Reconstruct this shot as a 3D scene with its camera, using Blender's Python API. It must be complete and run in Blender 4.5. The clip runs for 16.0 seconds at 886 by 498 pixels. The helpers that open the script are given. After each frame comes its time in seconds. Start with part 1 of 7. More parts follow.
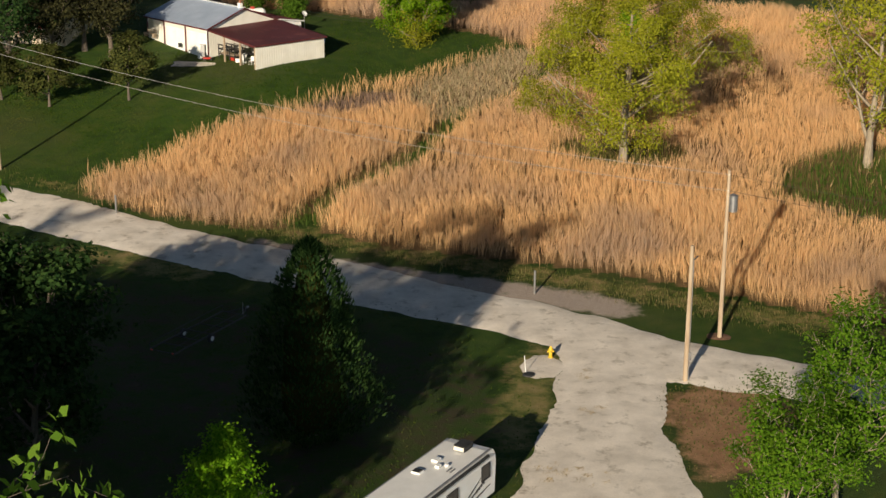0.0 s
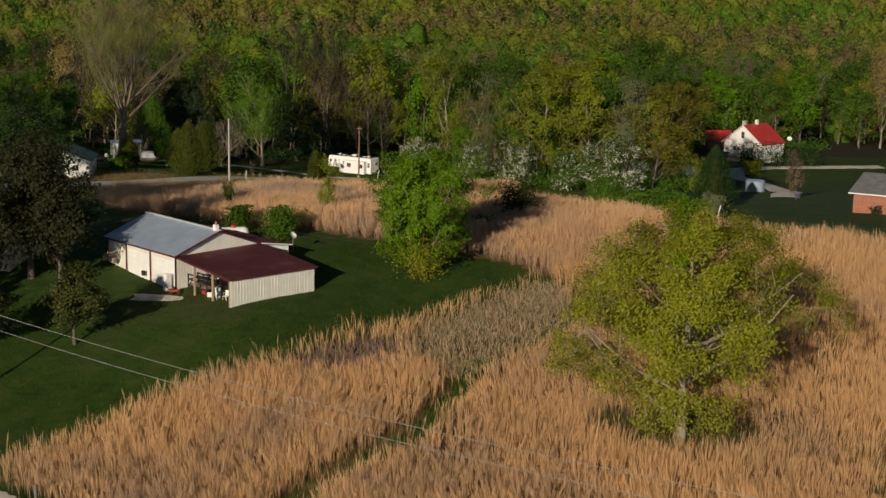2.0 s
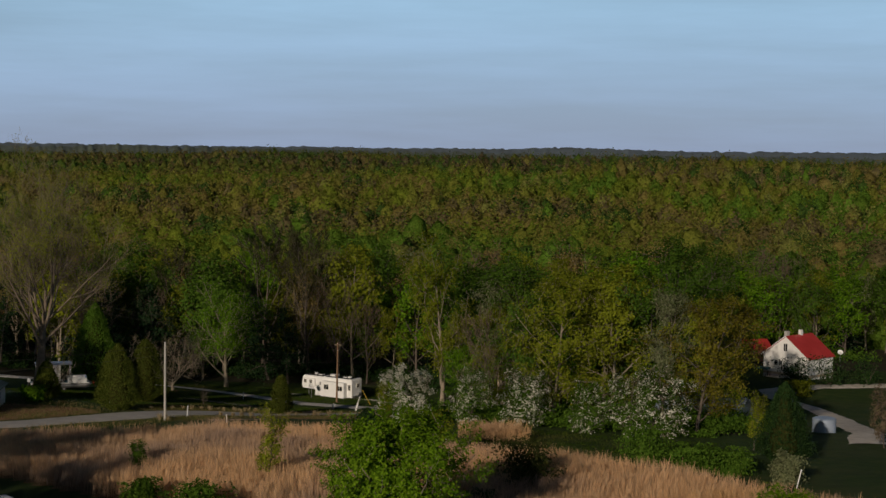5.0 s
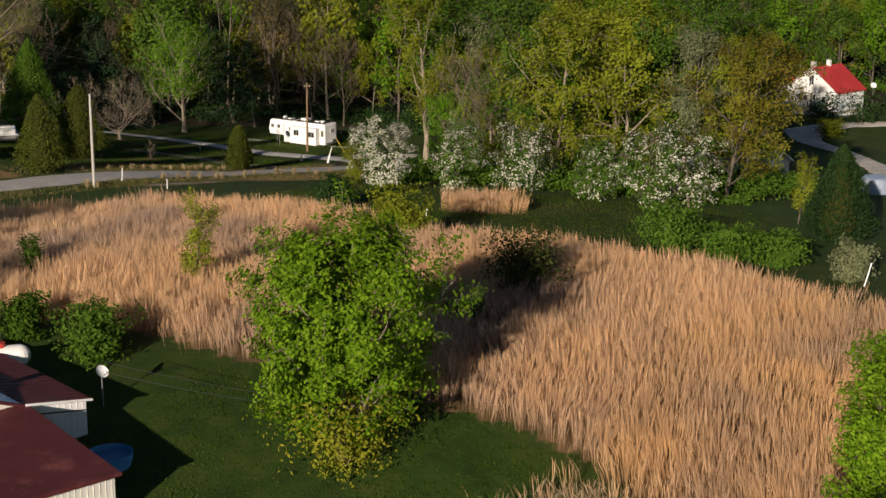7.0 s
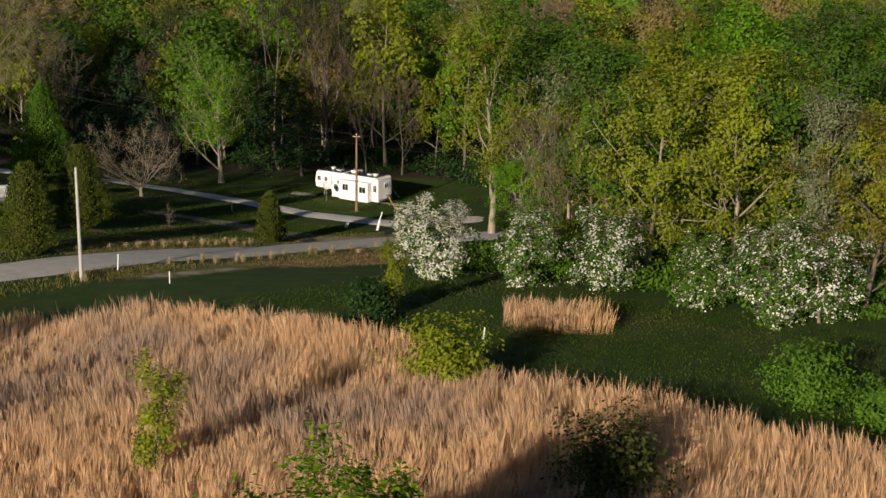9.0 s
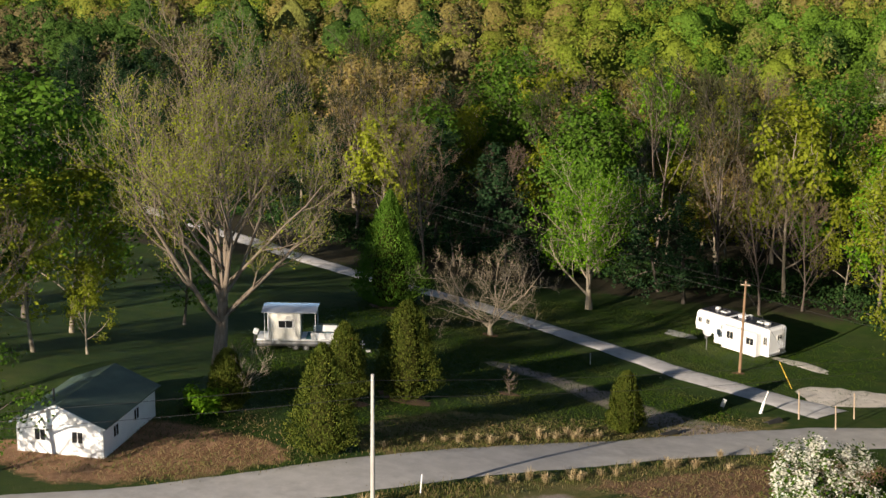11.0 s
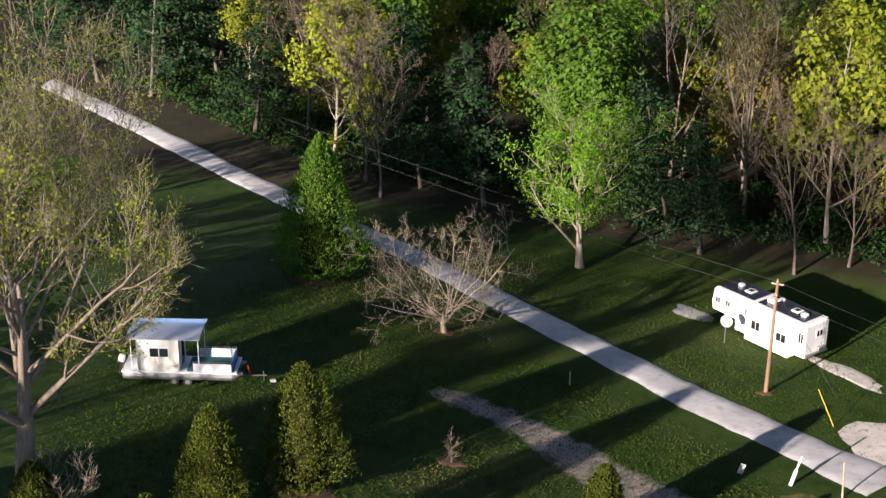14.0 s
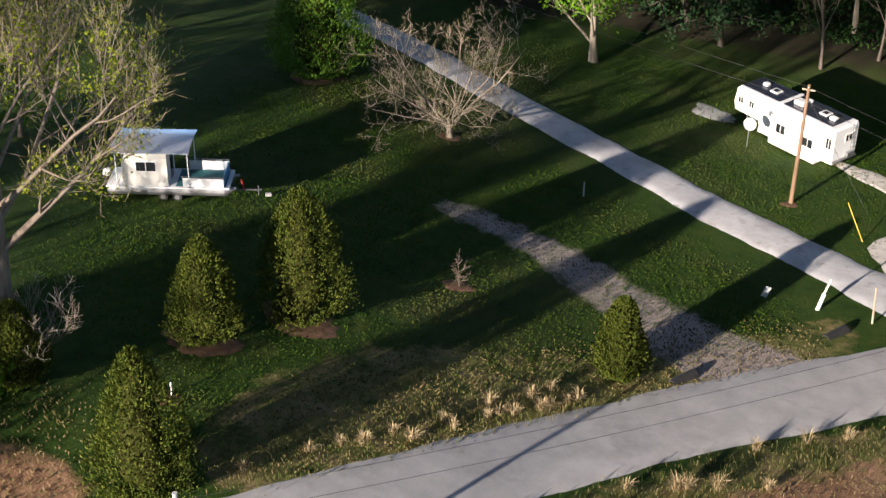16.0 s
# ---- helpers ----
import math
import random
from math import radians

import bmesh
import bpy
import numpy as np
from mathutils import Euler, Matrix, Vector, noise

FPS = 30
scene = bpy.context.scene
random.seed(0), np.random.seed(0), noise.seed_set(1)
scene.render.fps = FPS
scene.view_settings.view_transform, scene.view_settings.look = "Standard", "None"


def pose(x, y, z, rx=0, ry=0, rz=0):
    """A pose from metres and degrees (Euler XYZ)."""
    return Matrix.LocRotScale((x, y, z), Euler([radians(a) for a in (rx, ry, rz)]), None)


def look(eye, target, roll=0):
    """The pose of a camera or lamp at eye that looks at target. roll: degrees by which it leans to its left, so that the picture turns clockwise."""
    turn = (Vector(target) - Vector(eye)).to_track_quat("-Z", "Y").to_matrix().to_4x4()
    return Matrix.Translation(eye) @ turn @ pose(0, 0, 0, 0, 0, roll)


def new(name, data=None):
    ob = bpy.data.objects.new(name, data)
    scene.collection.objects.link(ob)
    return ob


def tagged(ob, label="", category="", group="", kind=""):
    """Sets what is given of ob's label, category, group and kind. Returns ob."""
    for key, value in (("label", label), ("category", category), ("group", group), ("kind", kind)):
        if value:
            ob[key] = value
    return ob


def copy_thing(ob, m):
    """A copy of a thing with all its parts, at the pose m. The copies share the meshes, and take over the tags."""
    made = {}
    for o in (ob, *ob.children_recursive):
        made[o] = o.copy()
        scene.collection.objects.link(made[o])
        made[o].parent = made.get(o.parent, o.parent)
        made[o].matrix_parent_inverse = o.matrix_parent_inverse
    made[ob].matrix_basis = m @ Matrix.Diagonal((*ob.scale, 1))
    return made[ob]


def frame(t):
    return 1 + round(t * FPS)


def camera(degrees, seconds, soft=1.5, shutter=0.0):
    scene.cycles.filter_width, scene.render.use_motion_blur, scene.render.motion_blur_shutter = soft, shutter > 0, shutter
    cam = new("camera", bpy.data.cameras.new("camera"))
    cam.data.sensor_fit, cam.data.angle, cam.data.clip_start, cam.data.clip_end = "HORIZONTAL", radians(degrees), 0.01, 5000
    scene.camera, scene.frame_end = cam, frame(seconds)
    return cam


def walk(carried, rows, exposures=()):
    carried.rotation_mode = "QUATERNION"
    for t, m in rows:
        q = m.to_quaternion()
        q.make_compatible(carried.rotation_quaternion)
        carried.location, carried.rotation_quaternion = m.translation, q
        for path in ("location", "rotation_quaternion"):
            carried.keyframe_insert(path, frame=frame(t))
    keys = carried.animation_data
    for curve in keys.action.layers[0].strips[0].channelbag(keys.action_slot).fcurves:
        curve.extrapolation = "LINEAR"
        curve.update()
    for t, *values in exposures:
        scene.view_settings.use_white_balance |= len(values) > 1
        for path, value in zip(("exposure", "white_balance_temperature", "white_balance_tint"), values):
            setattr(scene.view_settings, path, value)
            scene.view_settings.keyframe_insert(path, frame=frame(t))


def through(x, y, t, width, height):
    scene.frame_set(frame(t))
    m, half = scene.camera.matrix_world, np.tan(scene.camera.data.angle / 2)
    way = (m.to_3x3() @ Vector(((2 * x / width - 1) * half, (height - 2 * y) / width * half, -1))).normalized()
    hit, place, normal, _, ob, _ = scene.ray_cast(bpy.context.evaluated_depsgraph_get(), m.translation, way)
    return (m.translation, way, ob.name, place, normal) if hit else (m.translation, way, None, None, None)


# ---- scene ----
cam = camera(32.01, 16.0)


def aim(x, y, z, yaw, pitch, roll):
    """A pose by its place, its heading to the left of north, its tilt and its roll."""
    a, p = radians(yaw), radians(pitch)
    way = Vector((-math.sin(a) * math.cos(p), math.cos(a) * math.cos(p), math.sin(p)))
    eye = Vector((x, y, z))
    return look(eye, eye + way * 20, roll)


# seconds, place, heading, tilt, roll
PATH = [
    (0, 10.98, -118.73, 37.14, 1.57, -17.31, 0.29),
    (0.5, 10.46, -111.95, 37.26, 1.64, -17.37, 0.33),
    (1, 10.07, -104.66, 37.45, 1.71, -15.44, 0.49),
    (1.5, 9.86, -97.05, 37.57, 1.82, -13.21, 0.71),
    (2, 9.83, -89.35, 37.48, 1.98, -10.88, 0.88),
    (2.5, 9.94, -81.63, 37.37, 2.14, -8.62, 0.87),
    (3, 10.06, -73.83, 37.34, 2.28, -6.35, 0.89),
    (3.5, 10.07, -66.06, 37.35, 2.47, -4.14, 0.88),
    (3.7, 10.07, -63.21, 37.25, 2.45, -3.77, 0.87),
    (4.3, 10.06, -54.66, 36.94, 2.39, -3.55, 0.84),
    (5.2, 10.04, -41.83, 36.48, 2.29, -4.20, 0.78),
    (5.5, 10.04, -37.56, 36.32, 2.26, -5.20, 0.77),
    (5.8, 10.03, -33.28, 36.17, 2.23, -7.16, 0.75),
    (6, 10.02, -30.37, 36.12, 2.17, -8.82, 0.65),
    (6.5, 10.13, -22.96, 36.03, 2.06, -12.80, 0.48),
    (7, 10.20, -15.42, 35.98, 2.01, -14.34, 0.36),
    (7.5, 10.21, -8.01, 35.85, 2.45, -14.34, 0.33),
    (8, 10.22, -0.68, 35.71, 4.62, -14.29, 0.46),
    (8.5, 10.02, 6.85, 36.00, 4.99, -14.31, 0.45),
    (9, 10.12, 14.43, 37.07, 5.01, -14.19, 0.33),
    (9.5, 9.93, 21.91, 38.71, 5.59, -14.09, 0.35),
    (10, 9.26, 29.30, 40.72, 9.95, -14.08, 0.48),
    (10.2, 9.02, 32.22, 41.51, 13.16, -14.08, 0.62),
    (10.7, 8.29, 39.88, 43.46, 18.60, -13.96, 0.61),
    (11.3, 7.42, 49.08, 45.79, 21.50, -13.81, 0.59),
    (12.3, 5.96, 64.41, 49.68, 21.79, -13.56, 0.56),
    (12.5, 5.27, 67.17, 50.10, 21.75, -13.36, 0.55),
    (13, 3.44, 73.90, 51.01, 21.74, -13.85, 0.64),
    (13.5, 1.72, 80.01, 51.47, 21.73, -18.02, 0.57),
    (14, 0.12, 84.90, 51.45, 21.76, -22.76, 0.43),
    (14.5, -1.24, 88.30, 51.28, 21.76, -27.42, 0.37),
    (15, -2.18, 90.53, 51.31, 21.83, -32.20, 0.37),
    (15.5, -2.80, 91.76, 51.46, 21.82, -33.81, 0.38),
    (16, -3.26, 92.12, 51.59, 21.67, -31.80, 0.53),
]
# seconds, stops, white balance
EXPOSURE = [(0, 0.32, 6900, 9), (1.0, -0.08, 6900, 9), (1.6, -0.24, 6800, 8), (2.0, -0.33, 6700, 8), (2.45, -0.16, 6600, 8), (3.0, -0.6, 6500, 9), (3.6, -1.12, 6500, 10), (5.6, -1.0, 6800, 15), (6.3, -0.05, 6900, 18), (7.0, 0.16, 6550, 15), (8.5, 0.18, 6500, 11), (10.2, 0.64, 6500, 12),
            (12.3, 1.08, 6450, 14), (14.0, 1.42, 6000, 21), (14.5, 1.72, 6000, 20), (15.2, 1.48, 6050, 18), (15.6, 1.32, 6050, 18), (16.0, 1.4, 6050, 17)]
walk(cam, [(t, aim(*row)) for t, *row in PATH], EXPOSURE)

# ---- light ----
SUN_AZ, SUN_EL = 198.0, 16.0
world = bpy.data.worlds.new("sky")
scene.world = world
world.use_nodes = True
wn, wl = world.node_tree.nodes, world.node_tree.links
wn.clear()
sky = wn.new("ShaderNodeTexSky")
sky.sky_type, sky.sun_disc = "NISHITA", False
sky.sun_elevation, sky.sun_rotation = radians(SUN_EL), radians(SUN_AZ)
sky.air_density, sky.dust_density, sky.ozone_density = 1.0, 0.3, 3.0
bg, wout = wn.new("ShaderNodeBackground"), wn.new("ShaderNodeOutputWorld")
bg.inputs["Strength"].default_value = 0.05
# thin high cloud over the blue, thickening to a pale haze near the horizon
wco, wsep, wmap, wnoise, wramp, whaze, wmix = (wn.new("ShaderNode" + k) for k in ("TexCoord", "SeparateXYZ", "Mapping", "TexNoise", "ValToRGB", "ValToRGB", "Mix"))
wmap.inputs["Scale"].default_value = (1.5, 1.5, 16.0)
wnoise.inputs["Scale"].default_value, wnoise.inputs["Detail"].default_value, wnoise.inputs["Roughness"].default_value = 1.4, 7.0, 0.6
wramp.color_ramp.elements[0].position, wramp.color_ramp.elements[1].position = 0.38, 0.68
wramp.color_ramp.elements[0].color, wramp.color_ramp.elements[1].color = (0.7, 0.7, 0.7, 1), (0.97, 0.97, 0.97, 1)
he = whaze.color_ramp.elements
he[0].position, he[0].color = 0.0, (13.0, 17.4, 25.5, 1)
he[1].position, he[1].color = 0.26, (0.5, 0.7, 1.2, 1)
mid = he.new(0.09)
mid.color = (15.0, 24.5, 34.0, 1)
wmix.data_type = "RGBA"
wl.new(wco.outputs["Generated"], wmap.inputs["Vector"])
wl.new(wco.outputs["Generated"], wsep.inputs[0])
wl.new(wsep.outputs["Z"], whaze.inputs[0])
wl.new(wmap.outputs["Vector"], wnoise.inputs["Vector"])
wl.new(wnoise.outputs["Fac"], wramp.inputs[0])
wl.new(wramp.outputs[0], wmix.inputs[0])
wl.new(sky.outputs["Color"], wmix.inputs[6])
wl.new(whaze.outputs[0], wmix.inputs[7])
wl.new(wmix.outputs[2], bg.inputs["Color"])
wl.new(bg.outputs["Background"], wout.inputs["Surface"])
sun = new("sun", bpy.data.lights.new("sun", "SUN"))
sun.data.energy, sun.data.angle, sun.data.color = 5.4, radians(0.6), (1.0, 0.87, 0.70)
saz, sel = radians(SUN_AZ), radians(SUN_EL)
sun.matrix_world = look((math.sin(saz) * math.cos(sel) * 300, math.cos(saz) * math.cos(sel) * 300, math.sin(sel) * 300), (0, 0, 0))


# ---- materials ----
def nodes_of(name):
    m = bpy.data.materials.new(name)
    m.use_nodes = True
    n, l = m.node_tree.nodes, m.node_tree.links
    n.clear()
    return m, n, l


def ramp_node(n, stops):
    r = n.new("ShaderNodeValToRGB")
    e = r.color_ramp.elements
    while len(e) < len(stops):
        e.new(0.5)
    for k, (p, c) in zip(e, stops):
        k.position, k.color = p, (*c, 1)
    return r


def noise_node(n, l, co, scale, detail=5.0, rough=0.6, stretch=None):
    if stretch:
        mp = n.new("ShaderNodeMapping")
        mp.inputs["Scale"].default_value = stretch
        l.new(co, mp.inputs["Vector"])
        co = mp.outputs["Vector"]
    t = n.new("ShaderNodeTexNoise")
    t.inputs["Scale"].default_value, t.inputs["Detail"].default_value, t.inputs["Roughness"].default_value = scale, detail, rough
    l.new(co, t.inputs["Vector"])
    return t.outputs["Fac"]


def mixed(n, l, a, b, fac, how="MIX"):
    m = n.new("ShaderNodeMix")
    m.data_type, m.blend_type = "RGBA", how
    for sock, v in ((m.inputs[0], fac), (m.inputs[6], a), (m.inputs[7], b)):
        if hasattr(v, "is_output"):
            l.new(v, sock)
        elif isinstance(v, tuple):
            sock.default_value = (*v, 1)
        else:
            sock.default_value = v
    return m.outputs[2]


def mapped(n, l, v, a, b, c=0.0, d=1.0):
    r = n.new("ShaderNodeMapRange")
    r.inputs[1].default_value, r.inputs[2].default_value, r.inputs[3].default_value, r.inputs[4].default_value = a, b, c, d
    l.new(v, r.inputs[0])
    return r.outputs[0]


def surface(name, dark, light, scale=2.0, rough=0.8, bump=0.2, fine=25.0, metal=0.0, vary=0.0, spots=None, spot_scale=0.4, stretch=None, coat=0.0):
    """A plain material: two tones by noise at two scales, optional stains, fine relief."""
    m, n, l = nodes_of(name)
    co = n.new("ShaderNodeTexCoord").outputs["Object"]
    big = noise_node(n, l, co, scale, 5, 0.6, stretch)
    small = noise_node(n, l, co, fine, 3, 0.6, stretch)
    col = ramp_node(n, [(0.3, dark), (0.7, light)])
    l.new(big, col.inputs[0])
    c = mixed(n, l, col.outputs[0], mixed(n, l, (0.75, 0.75, 0.75), (1.2, 1.2, 1.2), small), 0.6, "MULTIPLY")
    if spots:
        st = noise_node(n, l, co, spot_scale, 6, 0.7)
        c = mixed(n, l, c, spots, mapped(n, l, st, 0.55, 0.72))
    if vary:
        r = n.new("ShaderNodeObjectInfo").outputs["Random"]
        k = mapped(n, l, r, 0, 1, 1 - vary, 1 + vary)
        vm = n.new("ShaderNodeVectorMath")
        vm.operation = "SCALE"
        l.new(c, vm.inputs[0])
        l.new(k, vm.inputs[3])
        c = vm.outputs[0]
    b = n.new("ShaderNodeBsdfPrincipled")
    b.inputs["Roughness"].default_value, b.inputs["Metallic"].default_value, b.inputs["Coat Weight"].default_value = rough, metal, coat
    l.new(c, b.inputs["Base Color"])
    if bump:
        bp = n.new("ShaderNodeBump")
        bp.inputs["Strength"].default_value, bp.inputs["Distance"].default_value = bump, 0.02
        l.new(small, bp.inputs["Height"])
        l.new(bp.outputs[0], b.inputs["Normal"])
    o = n.new("ShaderNodeOutputMaterial")
    l.new(b.outputs[0], o.inputs[0])
    return m


def foliage(name, tones, through=0.3, vary=0.25, tint=None, patch=None, relief=0.0):
    """Leaves: tones by leaf, brightness by plant, some light let through; relief for crowns too far to show leaves."""
    m, n, l = nodes_of(name)
    col = ramp_node(n, [(i / max(1, len(tones) - 1), t) for i, t in enumerate(tones)])
    l.new(n.new("ShaderNodeNewGeometry").outputs["Random Per Island"], col.inputs[0])
    c = col.outputs[0]
    if tint:
        at = n.new("ShaderNodeAttribute")
        at.attribute_name = "kind"
        pal = ramp_node(n, tint)
        pal.color_ramp.interpolation = "CONSTANT"
        l.new(at.outputs["Fac"], pal.inputs[0])
        c = mixed(n, l, c, pal.outputs[0], 1.0, "MULTIPLY")
    if patch:
        co = n.new("ShaderNodeTexCoord").outputs["Object"]
        for tone, size, lo, hi, most in patch:
            c = mixed(n, l, c, tone, mapped(n, l, noise_node(n, l, co, size, 4, 0.6), lo, hi, 0, most))
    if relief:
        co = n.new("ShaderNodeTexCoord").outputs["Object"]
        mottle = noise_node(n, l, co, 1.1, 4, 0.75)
        # colour follows the relief: darker in its hollows, lighter on its bumps
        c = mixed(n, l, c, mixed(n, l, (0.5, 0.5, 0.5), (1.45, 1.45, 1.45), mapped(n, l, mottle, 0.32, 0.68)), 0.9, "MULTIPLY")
    r = n.new("ShaderNodeObjectInfo").outputs["Random"]
    vm = n.new("ShaderNodeVectorMath")
    vm.operation = "SCALE"
    l.new(c, vm.inputs[0])
    l.new(mapped(n, l, r, 0, 1, 1 - vary, 1 + vary), vm.inputs[3])
    d, t, x = n.new("ShaderNodeBsdfDiffuse"), n.new("ShaderNodeBsdfTranslucent"), n.new("ShaderNodeMixShader")
    x.inputs[0].default_value = through
    l.new(vm.outputs[0], d.inputs[0])
    l.new(vm.outputs[0], t.inputs[0])
    l.new(d.outputs[0], x.inputs[1])
    l.new(t.outputs[0], x.inputs[2])
    if relief:
        co = n.new("ShaderNodeTexCoord").outputs["Object"]
        bp = n.new("ShaderNodeBump")
        bp.inputs["Strength"].default_value, bp.inputs["Distance"].default_value = 0.9, relief
        l.new(mottle, bp.inputs["Height"])
        l.new(bp.outputs[0], d.inputs["Normal"])
        l.new(bp.outputs[0], t.inputs["Normal"])
    o = n.new("ShaderNodeOutputMaterial")
    l.new(x.outputs[0], o.inputs[0])
    return m


def ground_material():
    """Lawn, with straw under the tall grass, leaf litter in the woods and bare earth, blended by the ground's own zones."""
    m, n, l = nodes_of("turf")
    co = n.new("ShaderNodeTexCoord").outputs["Object"]
    big, mid, small = noise_node(n, l, co, 0.06, 5), noise_node(n, l, co, 0.5, 6, 0.7), noise_node(n, l, co, 6, 4, 0.7)
    lawn = ramp_node(n, [(0.28, (0.015, 0.036, 0.0035)), (0.5, (0.029, 0.064, 0.0055)), (0.72, (0.062, 0.08, 0.012))])
    l.new(mid, lawn.inputs[0])
    patch = mixed(n, l, lawn.outputs[0], (0.075, 0.080, 0.026), mapped(n, l, big, 0.5, 0.75, 0, 0.7))
    straw = ramp_node(n, [(0.3, (0.08, 0.055, 0.025)), (0.7, (0.22, 0.14, 0.065))])
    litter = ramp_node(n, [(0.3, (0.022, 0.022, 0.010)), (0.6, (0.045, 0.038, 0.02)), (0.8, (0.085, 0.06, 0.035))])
    earth = ramp_node(n, [(0.3, (0.19, 0.10, 0.052)), (0.7, (0.42, 0.25, 0.14))])
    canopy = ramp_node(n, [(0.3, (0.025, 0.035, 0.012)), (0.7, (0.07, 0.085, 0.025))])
    worn = ramp_node(n, [(0.3, (0.17, 0.13, 0.10)), (0.5, (0.40, 0.33, 0.28)), (0.7, (0.56, 0.48, 0.42))])
    l.new(noise_node(n, l, co, 15, 3, 0.7), worn.inputs[0])
    dry = ramp_node(n, [(0.28, (0.06, 0.10, 0.018)), (0.5, (0.17, 0.16, 0.05)), (0.72, (0.32, 0.225, 0.11))])
    for q in (straw, litter, earth, canopy, dry):
        l.new(mid, q.inputs[0])
    c = patch
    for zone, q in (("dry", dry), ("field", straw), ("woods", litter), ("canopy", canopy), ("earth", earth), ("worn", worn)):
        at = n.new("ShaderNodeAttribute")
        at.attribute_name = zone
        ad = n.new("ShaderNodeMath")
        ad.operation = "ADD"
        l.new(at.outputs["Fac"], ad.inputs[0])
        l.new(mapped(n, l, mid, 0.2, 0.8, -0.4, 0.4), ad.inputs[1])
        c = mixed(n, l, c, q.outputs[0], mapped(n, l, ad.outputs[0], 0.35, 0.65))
    c = mixed(n, l, c, mixed(n, l, (0.6, 0.6, 0.6), (1.3, 1.3, 1.3), small), 0.8, "MULTIPLY")
    b = n.new("ShaderNodeBsdfPrincipled")
    b.inputs["Roughness"].default_value, b.inputs["Specular IOR Level"].default_value = 0.95, 0.2
    bp = n.new("ShaderNodeBump")
    bp.inputs["Strength"].default_value, bp.inputs["Distance"].default_value = 0.6, 0.12
    l.new(small, bp.inputs["Height"])
    l.new(bp.outputs[0], b.inputs["Normal"])
    l.new(c, b.inputs["Base Color"])
    o = n.new("ShaderNodeOutputMaterial")
    l.new(b.outputs[0], o.inputs[0])
    return m


TURF = ground_material()
GRAVEL = surface("gravel", (0.58, 0.525, 0.455), (0.84, 0.77, 0.68), 0.5, 0.95, 0.7, 9, spots=(0.33, 0.285, 0.225), spot_scale=0.8)
GREY_GRAVEL = surface("grey_gravel", (0.47, 0.455, 0.44), (0.72, 0.70, 0.68), 0.5, 0.95, 0.7, 9, spots=(0.30, 0.285, 0.265), spot_scale=0.8)
TARMAC = surface("worn_tarmac", (0.40, 0.385, 0.37), (0.54, 0.52, 0.495), 0.7, 0.92, 0.4, 10, spots=(0.35, 0.335, 0.32), spot_scale=0.3)
BARK = surface("bark", (0.06, 0.048, 0.036), (0.15, 0.122, 0.095), 3, 0.95, 0.6, 14, vary=0.15, stretch=(3, 3, 0.5))
PALE_BARK = surface("pale_bark", (0.17, 0.14, 0.10), (0.36, 0.30, 0.22), 3, 0.95, 0.5, 14, stretch=(3, 3, 0.5))
OLD_BARK = surface("old_pale_bark", (0.10, 0.078, 0.055), (0.21, 0.165, 0.12), 3, 0.95, 0.5, 14, stretch=(3, 3, 0.5))
GREY_BARK = surface("grey_twigs", (0.09, 0.07, 0.055), (0.18, 0.14, 0.11), 3, 0.95, 0.5, 14, vary=0.2, stretch=(3, 3, 0.5))
LEAF_BRIGHT = foliage("bright_spring_leaves", [(0.05, 0.13, 0.007), (0.105, 0.225, 0.011), (0.165, 0.30, 0.02)], 0.35, 0.1)
LEAF_OLIVE = foliage("olive_spring_leaves", [(0.15, 0.178, 0.014), (0.19, 0.222, 0.018), (0.235, 0.268, 0.026)], 0.35, 0.2)
LEAF_MAPLE = foliage("glowing_green_maple_leaves", [(0.06, 0.16, 0.008), (0.13, 0.29, 0.012), (0.20, 0.38, 0.022)], 0.35, 0.1)
LEAF_SPRING = foliage("yellow_green_new_leaves", [(0.17, 0.19, 0.014), (0.25, 0.265, 0.022), (0.34, 0.34, 0.036)], 0.4, 0.1)
LEAF_GREEN = foliage("green_leaves", [(0.044, 0.096, 0.011), (0.068, 0.136, 0.016), (0.096, 0.17, 0.022)], 0.3, 0.25)
LEAF_YARD = foliage("fresh_green_yard_leaves", [(0.04, 0.10, 0.008), (0.08, 0.17, 0.012), (0.125, 0.22, 0.02)], 0.35, 0.1)
LEAF_LAWN_TREE = foliage("warm_green_young_leaves", [(0.065, 0.145, 0.008), (0.14, 0.26, 0.013), (0.21, 0.34, 0.022)], 0.35, 0.1)
LEAF_GOLD = foliage("golden_olive_leaves", [(0.10, 0.09, 0.010), (0.165, 0.148, 0.018), (0.225, 0.20, 0.03)], 0.3, 0.1)
LEAF_TAN = foliage("tan_budding_leaves", [(0.185, 0.135, 0.045), (0.235, 0.178, 0.06), (0.285, 0.222, 0.078)], 0.3, 0.2)
LEAF_PALE = foliage("pale_grey_green_leaves", [(0.10, 0.12, 0.055), (0.17, 0.19, 0.09), (0.22, 0.24, 0.13)], 0.3, 0.15)
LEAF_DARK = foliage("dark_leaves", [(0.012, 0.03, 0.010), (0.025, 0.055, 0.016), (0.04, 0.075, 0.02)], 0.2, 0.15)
LEAF_BROWN = foliage("brown_opening_leaves", [(0.022, 0.024, 0.012), (0.038, 0.039, 0.017), (0.055, 0.056, 0.022)], 0.2, 0.15)
BUDS = foliage("reddish_buds", [(0.10, 0.07, 0.048), (0.15, 0.11, 0.076), (0.13, 0.115, 0.052)], 0.2, 0.2)
